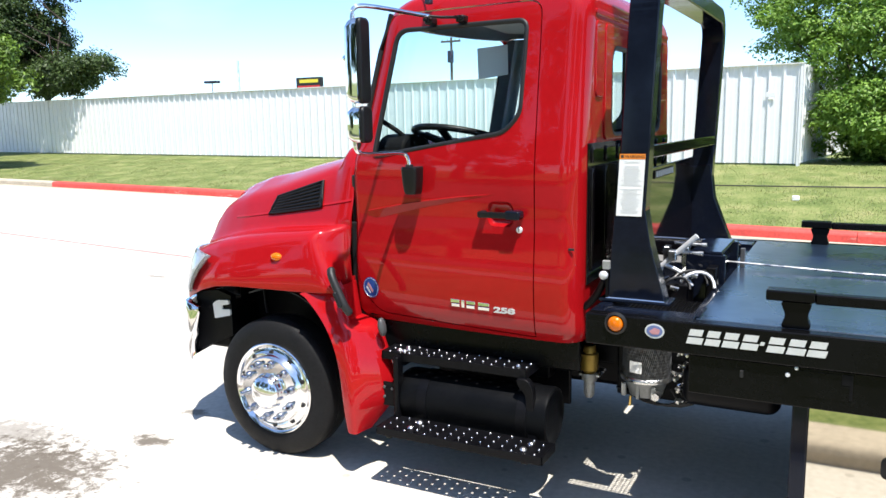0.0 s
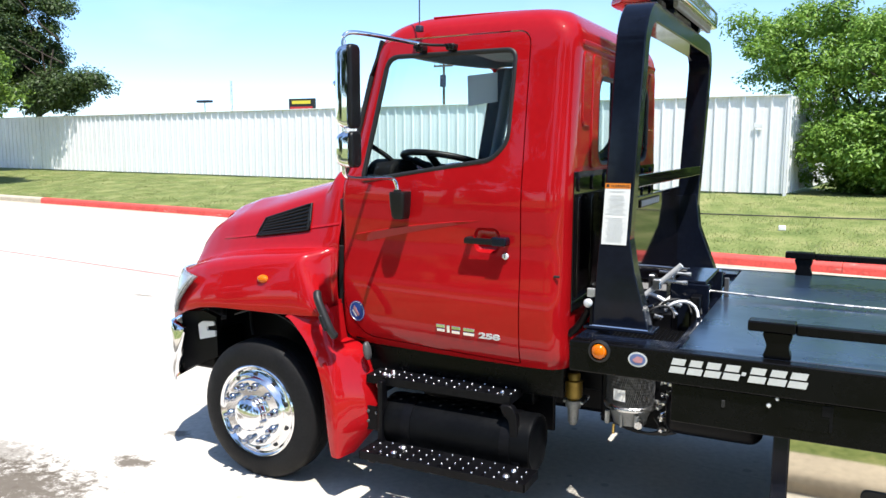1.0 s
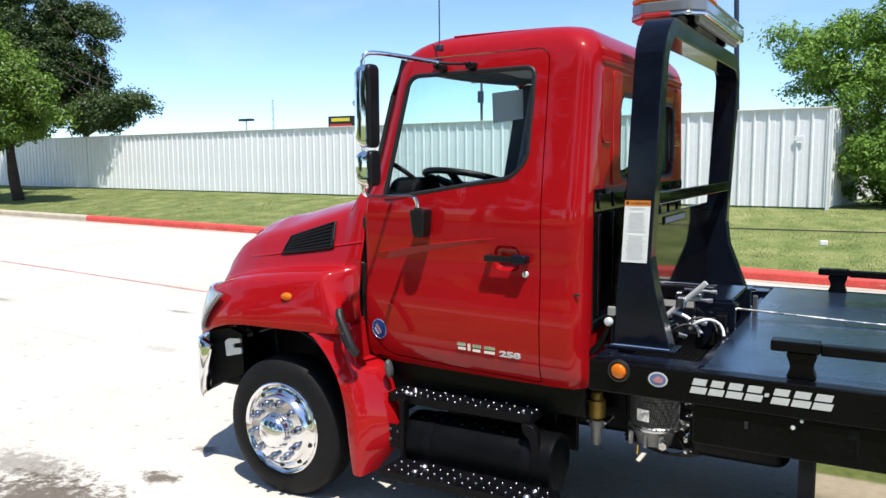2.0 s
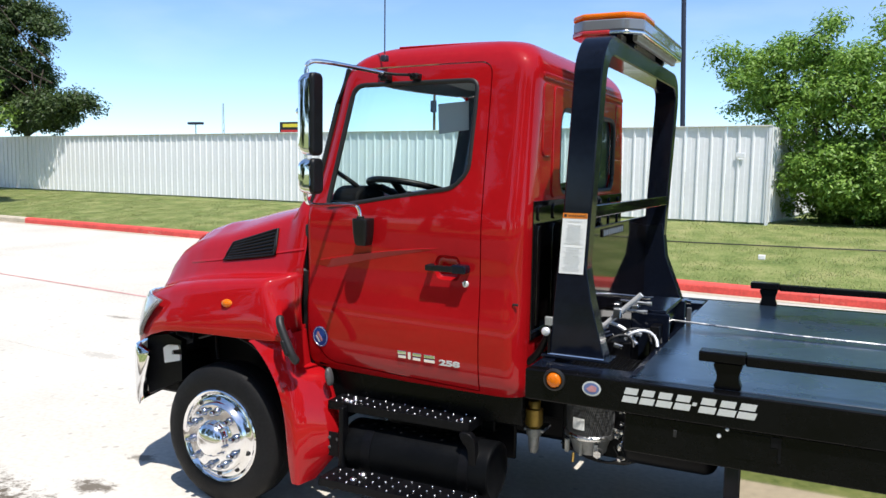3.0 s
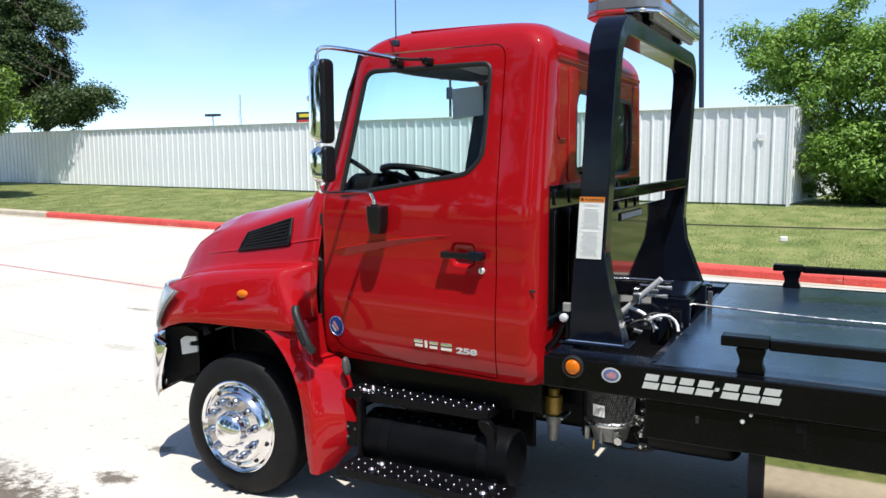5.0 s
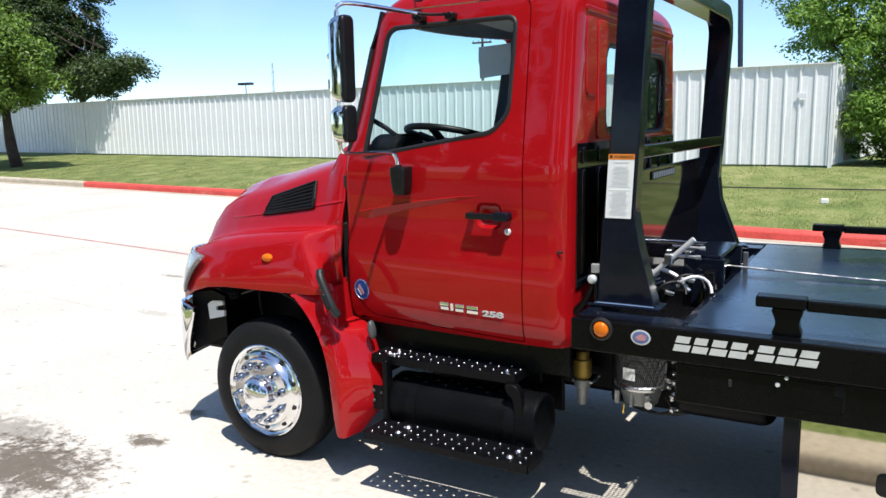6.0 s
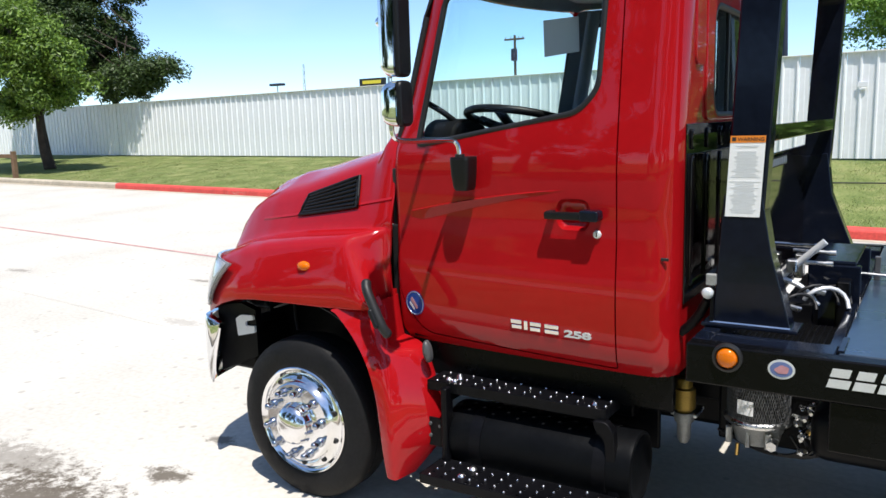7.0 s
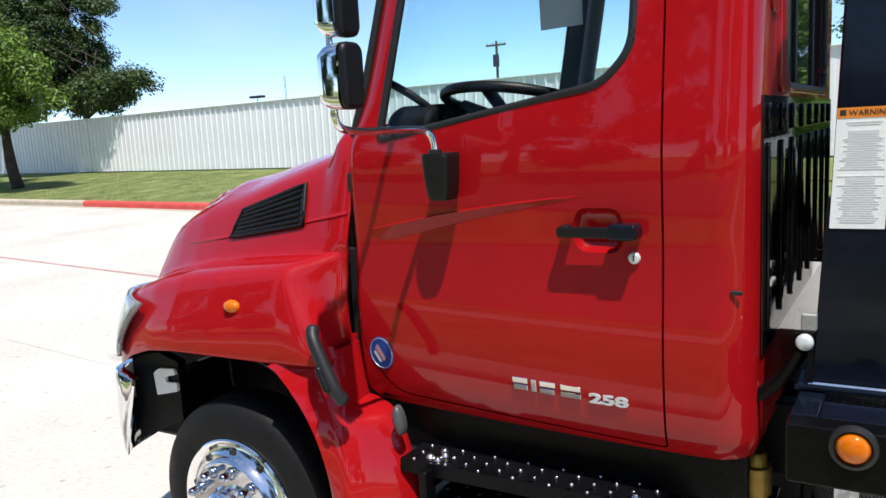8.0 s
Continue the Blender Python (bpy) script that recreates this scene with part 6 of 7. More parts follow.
for i, (y, z) in enumerate(path):
    a, b = path[max(i - 1, 0)], path[min(i + 1, len(path) - 1)]
    t = Vector((b[0] - a[0], b[1] - a[1])).normalized()
    nrm = Vector((-t.y, t.x))
    cx = -0.735 + 0.055 * min((z - 1.3) / 1.2, 1)
    th = 0.046
    hw = 0.066
    sec = [(-hw, -th), (-hw + 0.006, -th - 0.0), (hw - 0.006, -th), (hw, -th + 0.006), (hw, th - 0.006), (hw - 0.006, th), (-hw + 0.006, th), (-hw, th - 0.006)]
    for sx, sn in sec:
        pv.append((cx + sx, y + nrm.x * sn, z + nrm.y * sn))
for i in range(len(path) - 1):
    for k in range(8):
        pf.append((i * 8 + k, i * 8 + (k + 1) % 8, (i + 1) * 8 + (k + 1) % 8, (i + 1) * 8 + k))
bm = bmesh.new()
me = raw("tmp", pv, pf, 0)
bm.from_mesh(me)
bmesh.ops.recalc_face_normals(bm, faces=bm.faces)
bm.to_mesh(head.data)
bm.free()
shade(head.data, 40)
part("gusset", bevelled(prism([(-0.825, DZ + 0.01), (-0.560, DZ + 0.01), (-0.632, 1.36), (-0.668, 1.56), (-0.796, 1.56)], 3.0155, 3.1165), 0.004), BLACK_GLOSS, head, "black tapered post foot")
part("gusset", bevelled(prism([(-0.95, DZ + 0.01), (-0.520, DZ + 0.01), (-0.640, 1.40), (-0.668, 1.62), (-0.800, 1.60), (-0.835, 1.40)], 4.8635, 4.9645), 0.004), BLACK_GLOSS, head)
part("middle_bar", boxes((-0.690, -0.648, 3.112, 4.868, 1.745, 1.803), bevel=0.004), PANEL_BLACK, head, "black flat cross bar")
part("panel", boxes((-0.783, -0.775, 3.112, 4.868, 1.11, 1.660), bevel=0.001), PANEL_BLACK, head, "mirror-glossy black sheet panel")
part("panel_edge", boxes((-0.785, -0.771, 3.112, 4.868, 1.660, 1.668), bevel=0.002), BLACK_GLOSS, head)
plate = part("name_plate", boxes((-0.774, -0.768, 3.70, 4.18, 1.604, 1.648), bevel=0.002), BLACK_SATIN, head, "small black plate with grey bars")
part("plate_bars", merge(*[box(bmesh.new(), -0.7675, -0.7655, 3.722 + 0.050 * i, 3.757 + 0.050 * i, 1.611, 1.641, 0) for i in range(9)]), PLATE_GREY, plate)

# warning label on the near post: heading and rows of print
LX0, LX1, LZ0, LZ1, LY = -0.778, -0.662, 1.486, 1.768, 3.0125
lean = lambda z: -0.006 + 0.055 * (z - 1.62) / 1.2  # noqa: E731


def on_post(x0, x1, z0, z1, d):
    return prism([(x0 + lean(z0), z0), (x1 + lean(z0), z0), (x1 + lean(z1), z1), (x0 + lean(z1), z1)], LY - d, LY + 0.003)


wl_ = part("warning_label", on_post(LX0, LX1, LZ0, LZ1, 0.0), WHITE, head, "white warning label with orange heading")
part("heading", on_post(LX0, LX1, 1.744, LZ1, 0.001), ORANGE_INK, wl_, "orange heading band")
word = letters("WARNING", 0.0185, 0.0004)
for v in word.vertices:
    v.co = Vector((LX0 + lean(1.75) + 0.025 + v.co.x * 0.98, LY - 0.0016 - v.co.z, 1.750 + v.co.y * 0.95))
part("heading_word", word, BLACK_INK, wl_, "printed word WARNING")
part("heading_sign", on_post(LX0 + 0.006, LX0 + 0.019, 1.750, 1.763, 0.0015), BLACK_INK, wl_)
rr = random.Random(7)
print_rows = []
z = 1.733
while z > 1.50:
    big = abs(z - 1.711) < 0.006 or abs(z - 1.596) < 0.006
    w = 0.062 if big else rr.uniform(0.06, 0.10)
    c = LX0 + 0.058
    if not (1.611 < z < 1.623) and not (1.714 < z < 1.727):
        print_rows.append(on_post(c - w / 2, c + w / 2, z, z + (0.0040 if big else 0.0017), 0.001))
    z -= 0.0054
tagged(part("small_print", merge(*print_rows), GREY_INK, wl_, "small grey rows of print"), "", "", "", "stuff")

# light bar
LBX0, LBX1, LBY0, LBY1 = -0.890, -0.530, 3.37, 4.58


def bar_piece(y0, y1, z0, z1, grow=0.0):
    c = 0.07
    ends = rounded([(LBX0 - grow, y0 + (c if y0 == LBY0 else 0)), (LBX0 + (c if y0 == LBY0 else 0), y0 - grow), (LBX1 - (c if y0 == LBY0 else 0), y0 - grow), (LBX1 + grow, y0 + (c if y0 == LBY0 else 0)),
                    (LBX1 + grow, y1 - (c if y1 == LBY1 else 0)), (LBX1 - (c if y1 == LBY1 else 0), y1 + grow), (LBX0 + (c if y1 == LBY1 else 0), y1 + grow), (LBX0 - grow, y1 - (c if y1 == LBY1 else 0))], 0.02, 3)
    clean = []
    for p in ends:
        if not clean or (Vector(p) - Vector(clean[-1])).length > 1e-4:
            clean.append(p)
    if (Vector(clean[0]) - Vector(clean[-1])).length < 1e-4:
        clean.pop()
    return prism(clean, z0, z1, "z")


lb = part("light_bar", bevelled(bar_piece(LBY0, LBY1, 2.625, 2.645), 0.006), ALU, head, "amber and clear emergency light bar")
part("clear_dome", bevelled(bar_piece(LBY0, LBY1, 2.646, 2.700), 0.006), CLEAR_LENS, lb, "clear lower lens")
part("red_module", bevelled(prism(rounded([(LBX0 - 0.003, LBY0 + 0.07), (LBX0 + 0.07, LBY0 - 0.003), (LBX0 + 0.21, LBY0 - 0.003), (LBX0 + 0.21, LBY0 + 0.10), (LBX0 - 0.003, LBY0 + 0.20)], 0.015), 2.622, 2.648, "z"), 0.006), RED_LENS, lb, "red lens at the bar's end")
part("amber_dome", bevelled(bar_piece(LBY0, LBY0 + 0.30, 2.701, 2.731, 0.002), 0.010), AMBER, lb, "amber upper lens")
part("clear_top", bevelled(bar_piece(LBY0 + 0.302, LBY1 - 0.302, 2.701, 2.722), 0.008), CLEAR_LENS, lb)
part("amber_dome", bevelled(bar_piece(LBY1 - 0.30, LBY1, 2.701, 2.722), 0.012), CLEAR_LENS, lb)
for i in range(7):
    y = LBY0 + 0.16 + 0.14 * i
    part("lamp_head", boxes((LBX0 + 0.03, LBX0 + 0.06, y - 0.05, y + 0.05, 2.652, 2.688), (LBX1 - 0.06, LBX1 - 0.03, y - 0.05, y + 0.05, 2.652, 2.688), bevel=0.004), CHROME, lb)
for x in (-0.825, -0.745, -0.665, -0.585):
    part("keel", boxes((x - 0.012, x + 0.012, LBY0 + 0.12, LBY1 - 0.05, 2.606, 2.6255), bevel=0.003), GREY_CAST, lb)
for y in (3.62, 4.36):
    part("bar_foot", boxes((-0.75, -0.61, y - 0.03, y + 0.03, 2.592, 2.626), bevel=0.006), BLACK_GLOSS, lb)

# lamp on a stalk beside the near post
work = part("work_lamp", lathe([(0.0, -0.012), (0.012, -0.011), (0.019, -0.006), (0.021, 0.0), (0.019, 0.014)], (-0.837, 2.985, 1.208), "y", 24), SILVER_PAINT, truck, "small round chrome lamp on a bracket")
part("lamp_bracket", boxes((-0.848, -0.812, 3.0, 3.02, 1.234, 1.276), bevel=0.004), GREY_CAST, work)
part("lamp_stem", boxes((-0.832, -0.818, 3.0, 3.02, 1.10, 1.232), bevel=0.003), BLACK_SATIN, work)
part("body_mount", tube([(-0.96, 3.1, 1.02), (-0.90, 3.08, 1.08), (-0.85, 3.05, 1.17)], 0.018, 8), BLACK_SATIN, truck)

# winch and control gear in front of the deck
winch = part("winch", merge(cyl(bmesh.new(), (-0.50, 3.78, 1.13), (-0.50, 4.22, 1.13), 0.065), boxes((-0.60, -0.40, 3.72, 3.76, 0.94, 1.21), (-0.60, -0.40, 4.22, 4.26, 0.94, 1.21), (-0.58, -0.42, 3.74, 4.24, 1.205, 1.225), bevel=0.006)), BLACK_GLOSS, truck, "black hydraulic winch with cable drum")
part("drum_flange", cyl(bmesh.new(), (-0.50, 3.77, 1.13), (-0.50, 3.79, 1.13), 0.095), BLACK_SATIN, winch)
part("guide_post", boxes((-0.375, -0.35, 4.12, 4.15, 1.06, 1.19), bevel=0.004), GUARD_GREY, winch, "dull grey roller guide")
lever = part("tilt_arm", tube([(-0.755, 3.60, 1.105), (-0.64, 3.60, 1.215), (-0.525, 3.60, 1.325)], 0.014, 10, False, 0), SILVER_PAINT, truck, "bright aluminium arm")
part("arm_clevis", boxes((-0.665, -0.625, 3.575, 3.625, 1.19, 1.245), bevel=0.006), STEEL, lever)
part("arm_link", tube([(-0.69, 3.60, 1.165), (-0.60, 3.60, 1.135), (-0.54, 3.60, 1.06)], 0.011, 10), SILVER_PAINT, lever)
for y, z in ((3.72, 1.265), (3.62, 1.235)):
    part("spool", merge(cyl(bmesh.new(), (-0.66, y, z), (-0.51, y, z - 0.004), 0.0085), cyl(bmesh.new(), (-0.52, y, z - 0.004), (-0.495, y, z - 0.004), 0.012)), STEEL, truck, "bright valve spool")
for k, (x, y, r, col) in enumerate(((-0.51, 3.56, 0.085, SILVER_PAINT), (-0.55, 3.60, 0.085, SEAL), (-0.50, 3.66, 0.075, SEAL), (-0.60, 3.50, 0.065, SEAL))):
    arc = [(x + r * math.cos(a), y + 0.03 * math.sin(2 * a), 1.05 + 1.1 * r * math.sin(a)) for a in [math.pi * (0.05 + 0.8 * i / 8) for i in range(9)]]
    part("hose", tube(arc, 0.007 if k else 0.009, 8, False, 0), col, truck, "curved hydraulic hose" if k == 0 else "")
rng = random.Random(9)
for i in range(8):
    x, y, z = rng.uniform(-0.72, -0.46), rng.uniform(3.45, 3.75), rng.uniform(1.04, 1.16)
    part("fitting", merge(cyl(bmesh.new(), (x - 0.02, y, z), (x + 0.02, y + 0.01, z + rng.uniform(-0.02, 0.02)), 0.012, None, 6)), STEEL if i % 2 else CHROME, truck)
part("valve_block", boxes((-0.70, -0.55, 3.52, 3.70, 0.95, 1.08), (-0.48, -0.43, 3.62, 3.72, 0.95, 1.16), bevel=0.006), BLACK_SATIN, truck, "black valve block")
part("far_pipe", tube([(-0.79, 4.78, 1.125), (-0.60, 4.78, 1.128), (-0.45, 4.78, 1.12)], 0.012, 8), CHROME, truck)
part("stop_plate", boxes((-0.74, -0.70, 4.35, 4.44, 1.02, 1.14), bevel=0.006), STEEL, truck)
grid = boxes(*[(-0.785 + 0.022 * i, -0.781 + 0.022 * i, 2.945, 3.50, 1.000, 1.005) for i in range(17)], *[(-0.79, -0.42, 2.955 + 0.022 * i, 2.959 + 0.022 * i, 1.000, 1.005) for i in range(25)], bevel=0)
part("grille_tray", grid, BLACK_SATIN, truck, "black open mesh tray beside the post foot")

# ---- mirrors and aerial ----
MY = 2.608


def mirror_head(x0, xm, x1, z0, z1, label):
    """Chrome back shell in front, black frame behind."""
    w = 0.045
    zc, hz = (z0 + z1) / 2, (z1 - z0) / 2
    frame_poly = rounded([(MY - w, z0), (MY + w, z0), (MY + w, z1), (MY - w, z1)], 0.035, 6)
    body = part("mirror", bevelled(prism(frame_poly, xm, x1, "x"), 0.012, 3), PLASTIC, truck, label)
    n = len(frame_poly)
    rings = [(xm, 1.0), (xm - 0.35 * (xm - x0), 0.985), (xm - 0.65 * (xm - x0), 0.93), (xm - 0.88 * (xm - x0), 0.80), (xm - 0.97 * (xm - x0), 0.62), (x0, 0.35)]
    v = [(x, MY + (y - MY) * f, zc + (z - zc) * (f if hz < 0.12 else 0.35 + 0.65 * f)) for x, f in rings for y, z in frame_poly]
    f = [(i * n + k, i * n + (k + 1) % n, (i + 1) * n + (k + 1) % n, (i + 1) * n + k) for i in range(len(rings) - 1) for k in range(n)]
    f.append(tuple(range((len(rings) - 1) * n, len(rings) * n)))
    bm = bmesh.new()
    me = raw("tmp", v, f, 0)
    bm.from_mesh(me)
    bpy.data.meshes.remove(me)
    bmesh.ops.recalc_face_normals(bm, faces=bm.faces)
    part("mirror_shell", bm, CHROME, body, "polished chrome back shell")
    return body


KNOB_AT = (-1.962, MY, 2.222)
big = mirror_head(-1.960, -1.884, -1.860, 2.014, 2.403, "tall chrome-backed door mirror")
part("mirror_clamp", lathe([(0.0, -0.022), (0.014, -0.020), (0.022, -0.008), (0.024, 0.010)], KNOB_AT, "x", 20), CHROME, big, "round chrome clamp on the mirror back")
mirror_head(-1.960, -1.882, -1.858, 1.832, 2.003, "small convex chrome-backed mirror")
arm = part("mirror_arm", tube([(-1.755, 3.035, 2.443), (-1.77, 3.01, 2.446), (-1.80, 2.95, 2.450), (-1.87, 2.70, 2.462), (-1.925, 2.612, 2.460), (-1.93, 2.608, 2.40)], 0.011, 10), CHROME, truck, "bent chrome mirror arm")
part("arm_spacer", tube([(-1.93, 2.608, 2.41), (-1.935, 2.608, 2.0), (-1.935, 2.608, 1.95)], 0.010, 8, False, 0), CHROME, arm)
for x in (-1.775, -1.60):
    part("arm_mount", merge(boxes((x - 0.022, x + 0.022, 3.06, 3.125, 2.408, 2.442), bevel=0.007), cyl(bmesh.new(), (x - 0.012, 3.06, 2.43), (x - 0.012, 3.042, 2.43), 0.009), cyl(bmesh.new(), (x + 0.012, 3.06, 2.43), (x + 0.012, 3.042, 2.43), 0.009)), PLASTIC, arm, "black mirror arm bracket")
part("arm_sleeve", tube([(-1.57, 3.075, 2.430), (-1.70, 3.058, 2.437), (-1.765, 3.022, 2.445)], 0.0075, 8, False, 0), PLASTIC, arm)
low_arm = part("lower_arm", tube([(-1.935, 2.608, 1.86), (-1.935, 2.608, 1.795), (-1.925, 2.66, 1.774), (-1.885, 2.86, 1.775), (-1.866, 2.945, 1.770), (-1.845, 2.955, 1.745), (-1.842, 2.955, 1.70)], 0.011, 10), CHROME, truck, "bent lower chrome mirror arm")
cup_v = []
cup_z = [(1.700, 0.043, 0.034), (1.690, 0.045, 0.036), (1.63, 0.042, 0.034), (1.575, 0.036, 0.028), (1.560, 0.029, 0.022)]
cup_faces = []
for z, wx, wy in cup_z:
    ring = rounded([(-1.838 - wx, 2.964 - wy), (-1.838 + wx, 2.964 - wy), (-1.838 + wx, 3.025), (-1.838 - wx, 3.025)], 0.02, 4)
    cup_v += [(x, y, z) for x, y in ring]
n = len(ring)
cup_faces = [(i * n + k, i * n + (k + 1) % n, (i + 1) * n + (k + 1) % n, (i + 1) * n + k) for i in range(len(cup_z) - 1) for k in range(n)] + [tuple(range(n))[::-1], tuple(range((len(cup_z) - 1) * n, len(cup_z) * n))]
bm = bmesh.new()
me = raw("tmp", cup_v, cup_faces, 0)
bm.from_mesh(me)
bmesh.ops.recalc_face_normals(bm, faces=bm.faces)
part("arm_socket", bm, PLASTIC, low_arm, "black moulded arm socket")
part("socket_collar", cyl(bmesh.new(), (-1.842, 2.955, 1.698), (-1.842, 2.955, 1.712), 0.02), SEAL, low_arm)
part("aerial", merge(cyl(bmesh.new(), (-1.795, 3.11, 2.55), (-1.80, 3.11, 3.75), 0.0035, 0.002, 8), boxes((-1.812, -1.778, 3.092, 3.128, 2.512, 2.545), bevel=0.006)), POLE_DARK, truck, "thin whip aerial on a dark mount")
part("roof_seam", tube([(-1.78, YC - 0.745, 2.599), (-1.55, YC - 0.748, 2.600), (-1.26, YC - 0.745, 2.599)], 0.006, 8), RED, cab, "raised red seam along the roof edge")
part("corner_bracket", boxes((-1.015, -0.985, 3.005, 3.012, 1.31, 1.322), bevel=0.003), SEAL, cab)


# ---- trees, poles, lawn blades ----
def leaf_cloud(rng, clumps, per, size, spread):
    """Small bent leaves scattered about clump centres: two triangles a side, random turns."""
    c = np.repeat(np.array(clumps), per, axis=0)
    n = len(c)
    off = rng.normal(size=(n, 3))
    off /= np.linalg.norm(off, axis=1)[:, None]
    rad = np.repeat(rng.uniform(0.6, 1.25, len(clumps)), per) * spread * 1.2 * rng.uniform(0.1, 1.0, n) ** 0.8
    p = c + off * rad[:, None] * np.array([1, 1, 0.75])
    face = off + np.array([0.0, 0.0, 0.8]) + 0.55 * rng.normal(size=(n, 3))
    a = np.cross(face, rng.normal(size=(n, 3)))
    a /= np.linalg.norm(a, axis=1)[:, None] + 1e-9
    b = np.cross(face, a)
    b /= np.linalg.norm(b, axis=1)[:, None] + 1e-9
    s = (size * rng.uniform(0.6, 1.35, n))[:, None]
    nrm = np.cross(a, b)
    v = np.stack([p - a * s, p + b * s * 0.42 + nrm * s * 0.12, p + a * s, p - b * s * 0.42 + nrm * s * 0.12], axis=1).reshape(-1, 3)
    k = np.arange(n) * 4
    f = np.stack([k, k + 1, k + 2, k, k + 2, k + 3], axis=1).reshape(-1, 3)
    me = bpy.data.meshes.new("crown")
    me.vertices.add(len(v))
    me.vertices.foreach_set("co", v.astype(np.float32).ravel())
    me.loops.add(f.size)
    me.loops.foreach_set("vertex_index", f.astype(np.int32).ravel())
    me.polygons.add(len(f))
    me.polygons.foreach_set("loop_start", np.arange(0, f.size, 3, dtype=np.int32))
    me.update()
    me.validate()
    return me


def limb(a, b, r0, r1, bend, rng, seg=8, n=7):
    a, b = Vector(a), Vector(b)
    verts, faces = [], []
    side = Vector(rng.normal(size=3)) * bend * (b - a).length
    for i in range(n):
        t = i / (n - 1)
        p = a.lerp(b, t) + side * math.sin(math.pi * t) * 0.5
        r = r0 + (r1 - r0) * t
        d = (b - a).normalized()
        u = d.cross(Vector((0.3, 0.9, 0.2))).normalized()
        w = d.cross(u)
        verts += [p + r * (1 + 0.12 * math.sin(3 * k + 5 * t)) * (math.cos(2 * math.pi * k / seg) * u + math.sin(2 * math.pi * k / seg) * w) for k in range(seg)]
    faces = [(i * seg + k, i * seg + (k + 1) % seg, (i + 1) * seg + (k + 1) % seg, (i + 1) * seg + k) for i in range(n - 1) for k in range(seg)]
    bm = bmesh.new()
    me = raw("tmp", verts, faces, 0)
    bm.from_mesh(me)
    bpy.data.meshes.remove(me)
    bmesh.ops.recalc_face_normals(bm, faces=bm.faces)
    return bm


def tree(seed, base, fork, trunk_r, masses, per, size, spread, leaf, label, stems=7):
    """masses: crown lobes as centre, radii and number of clumps."""
    rng = np.random.default_rng(seed)
    ob = thing("tree", None, label, "tree")
    part("trunk", limb(base, fork, trunk_r * 1.25, trunk_r * 0.8, 0.05, rng, 12, 9), BARK, ob, "dark grey-brown bark")
    clumps = []
    for c, r, count in masses:
        d = rng.normal(size=(count, 3))
        d /= np.linalg.norm(d, axis=1)[:, None]
        k = rng.uniform(0.25, 1.0, count) ** 0.45
        clumps += list(np.array(c) + d * k[:, None] * np.array(r) * rng.uniform(0.75, 1.08, count)[:, None])
    for i in range(stems):
        c, r, _ = masses[i % len(masses)]
        tip = np.array(c) + rng.normal(size=3) * np.array(r) * 0.35
        part("limb", limb(fork, tip, trunk_r * 0.45, trunk_r * 0.10, 0.12, rng), BARK, ob)
    for i in range(0, len(clumps), max(1, len(clumps) // 40)):
        c, r, _ = masses[i % len(masses)]
        part("twig", limb(np.array(c) * 0.6 + np.array(clumps[i]) * 0.4, clumps[i], 0.035, 0.012, 0.1, rng, 5, 4), BARK, ob)
    part("crown", leaf_cloud(rng, clumps, per, size, spread), leaf, ob, "uneven crown of small green leaves")
    return ob


tree(3, (-28.25, 17.5, 0.55), (-28.55, 17.5, 2.6), 0.17,
     [((-26.4, 16.6, 3.9), (1.7, 1.2, 1.2), 36), ((-25.6, 16.5, 4.4), (0.9, 0.9, 0.6), 10), ((-27.6, 16.2, 5.2), (2.1, 1.4, 1.0), 34), ((-29.8, 16.0, 4.6), (2.4, 1.4, 1.6), 52), ((-28.2, 16.8, 3.0), (1.8, 1.1, 0.6), 24), ((-30.6, 17.0, 6.6), (2.4, 1.6, 1.2), 34)],
     330, 0.082, 0.52, LEAF_MID, "shade tree with bright green leaves on the lawn bank", 9)
tree(5, (-31.2, 22.75, 0.75), (-31.2, 22.7, 3.1), 0.16,
     [((-31.4, 20.7, 6.2), (2.2, 1.1, 2.0), 90), ((-30.9, 22.4, 5.3), (1.5, 1.4, 1.6), 60), ((-29.2, 21.9, 4.0), (1.7, 1.1, 0.8), 38), ((-27.4, 21.8, 4.1), (1.3, 0.6, 0.6), 12), ((-26.3, 21.8, 4.3), (0.7, 0.5, 0.4), 3), ((-30.8, 22.4, 7.8), (1.6, 1.4, 1.2), 30),
      ((-29.3, 22.3, 7.2), (1.0, 0.9, 0.9), 6), ((-32.8, 21.0, 8.0), (3.0, 2.0, 2.4), 90), ((-35.0, 20.6, 9.0), (3.2, 2.0, 2.6), 70), ((-33.4, 22.4, 4.9), (2.0, 1.4, 1.4), 50)],
     300, 0.078, 0.50, LEAF_DARK, "tree overhanging the white fence, its leaves toned dark for shade", 9)
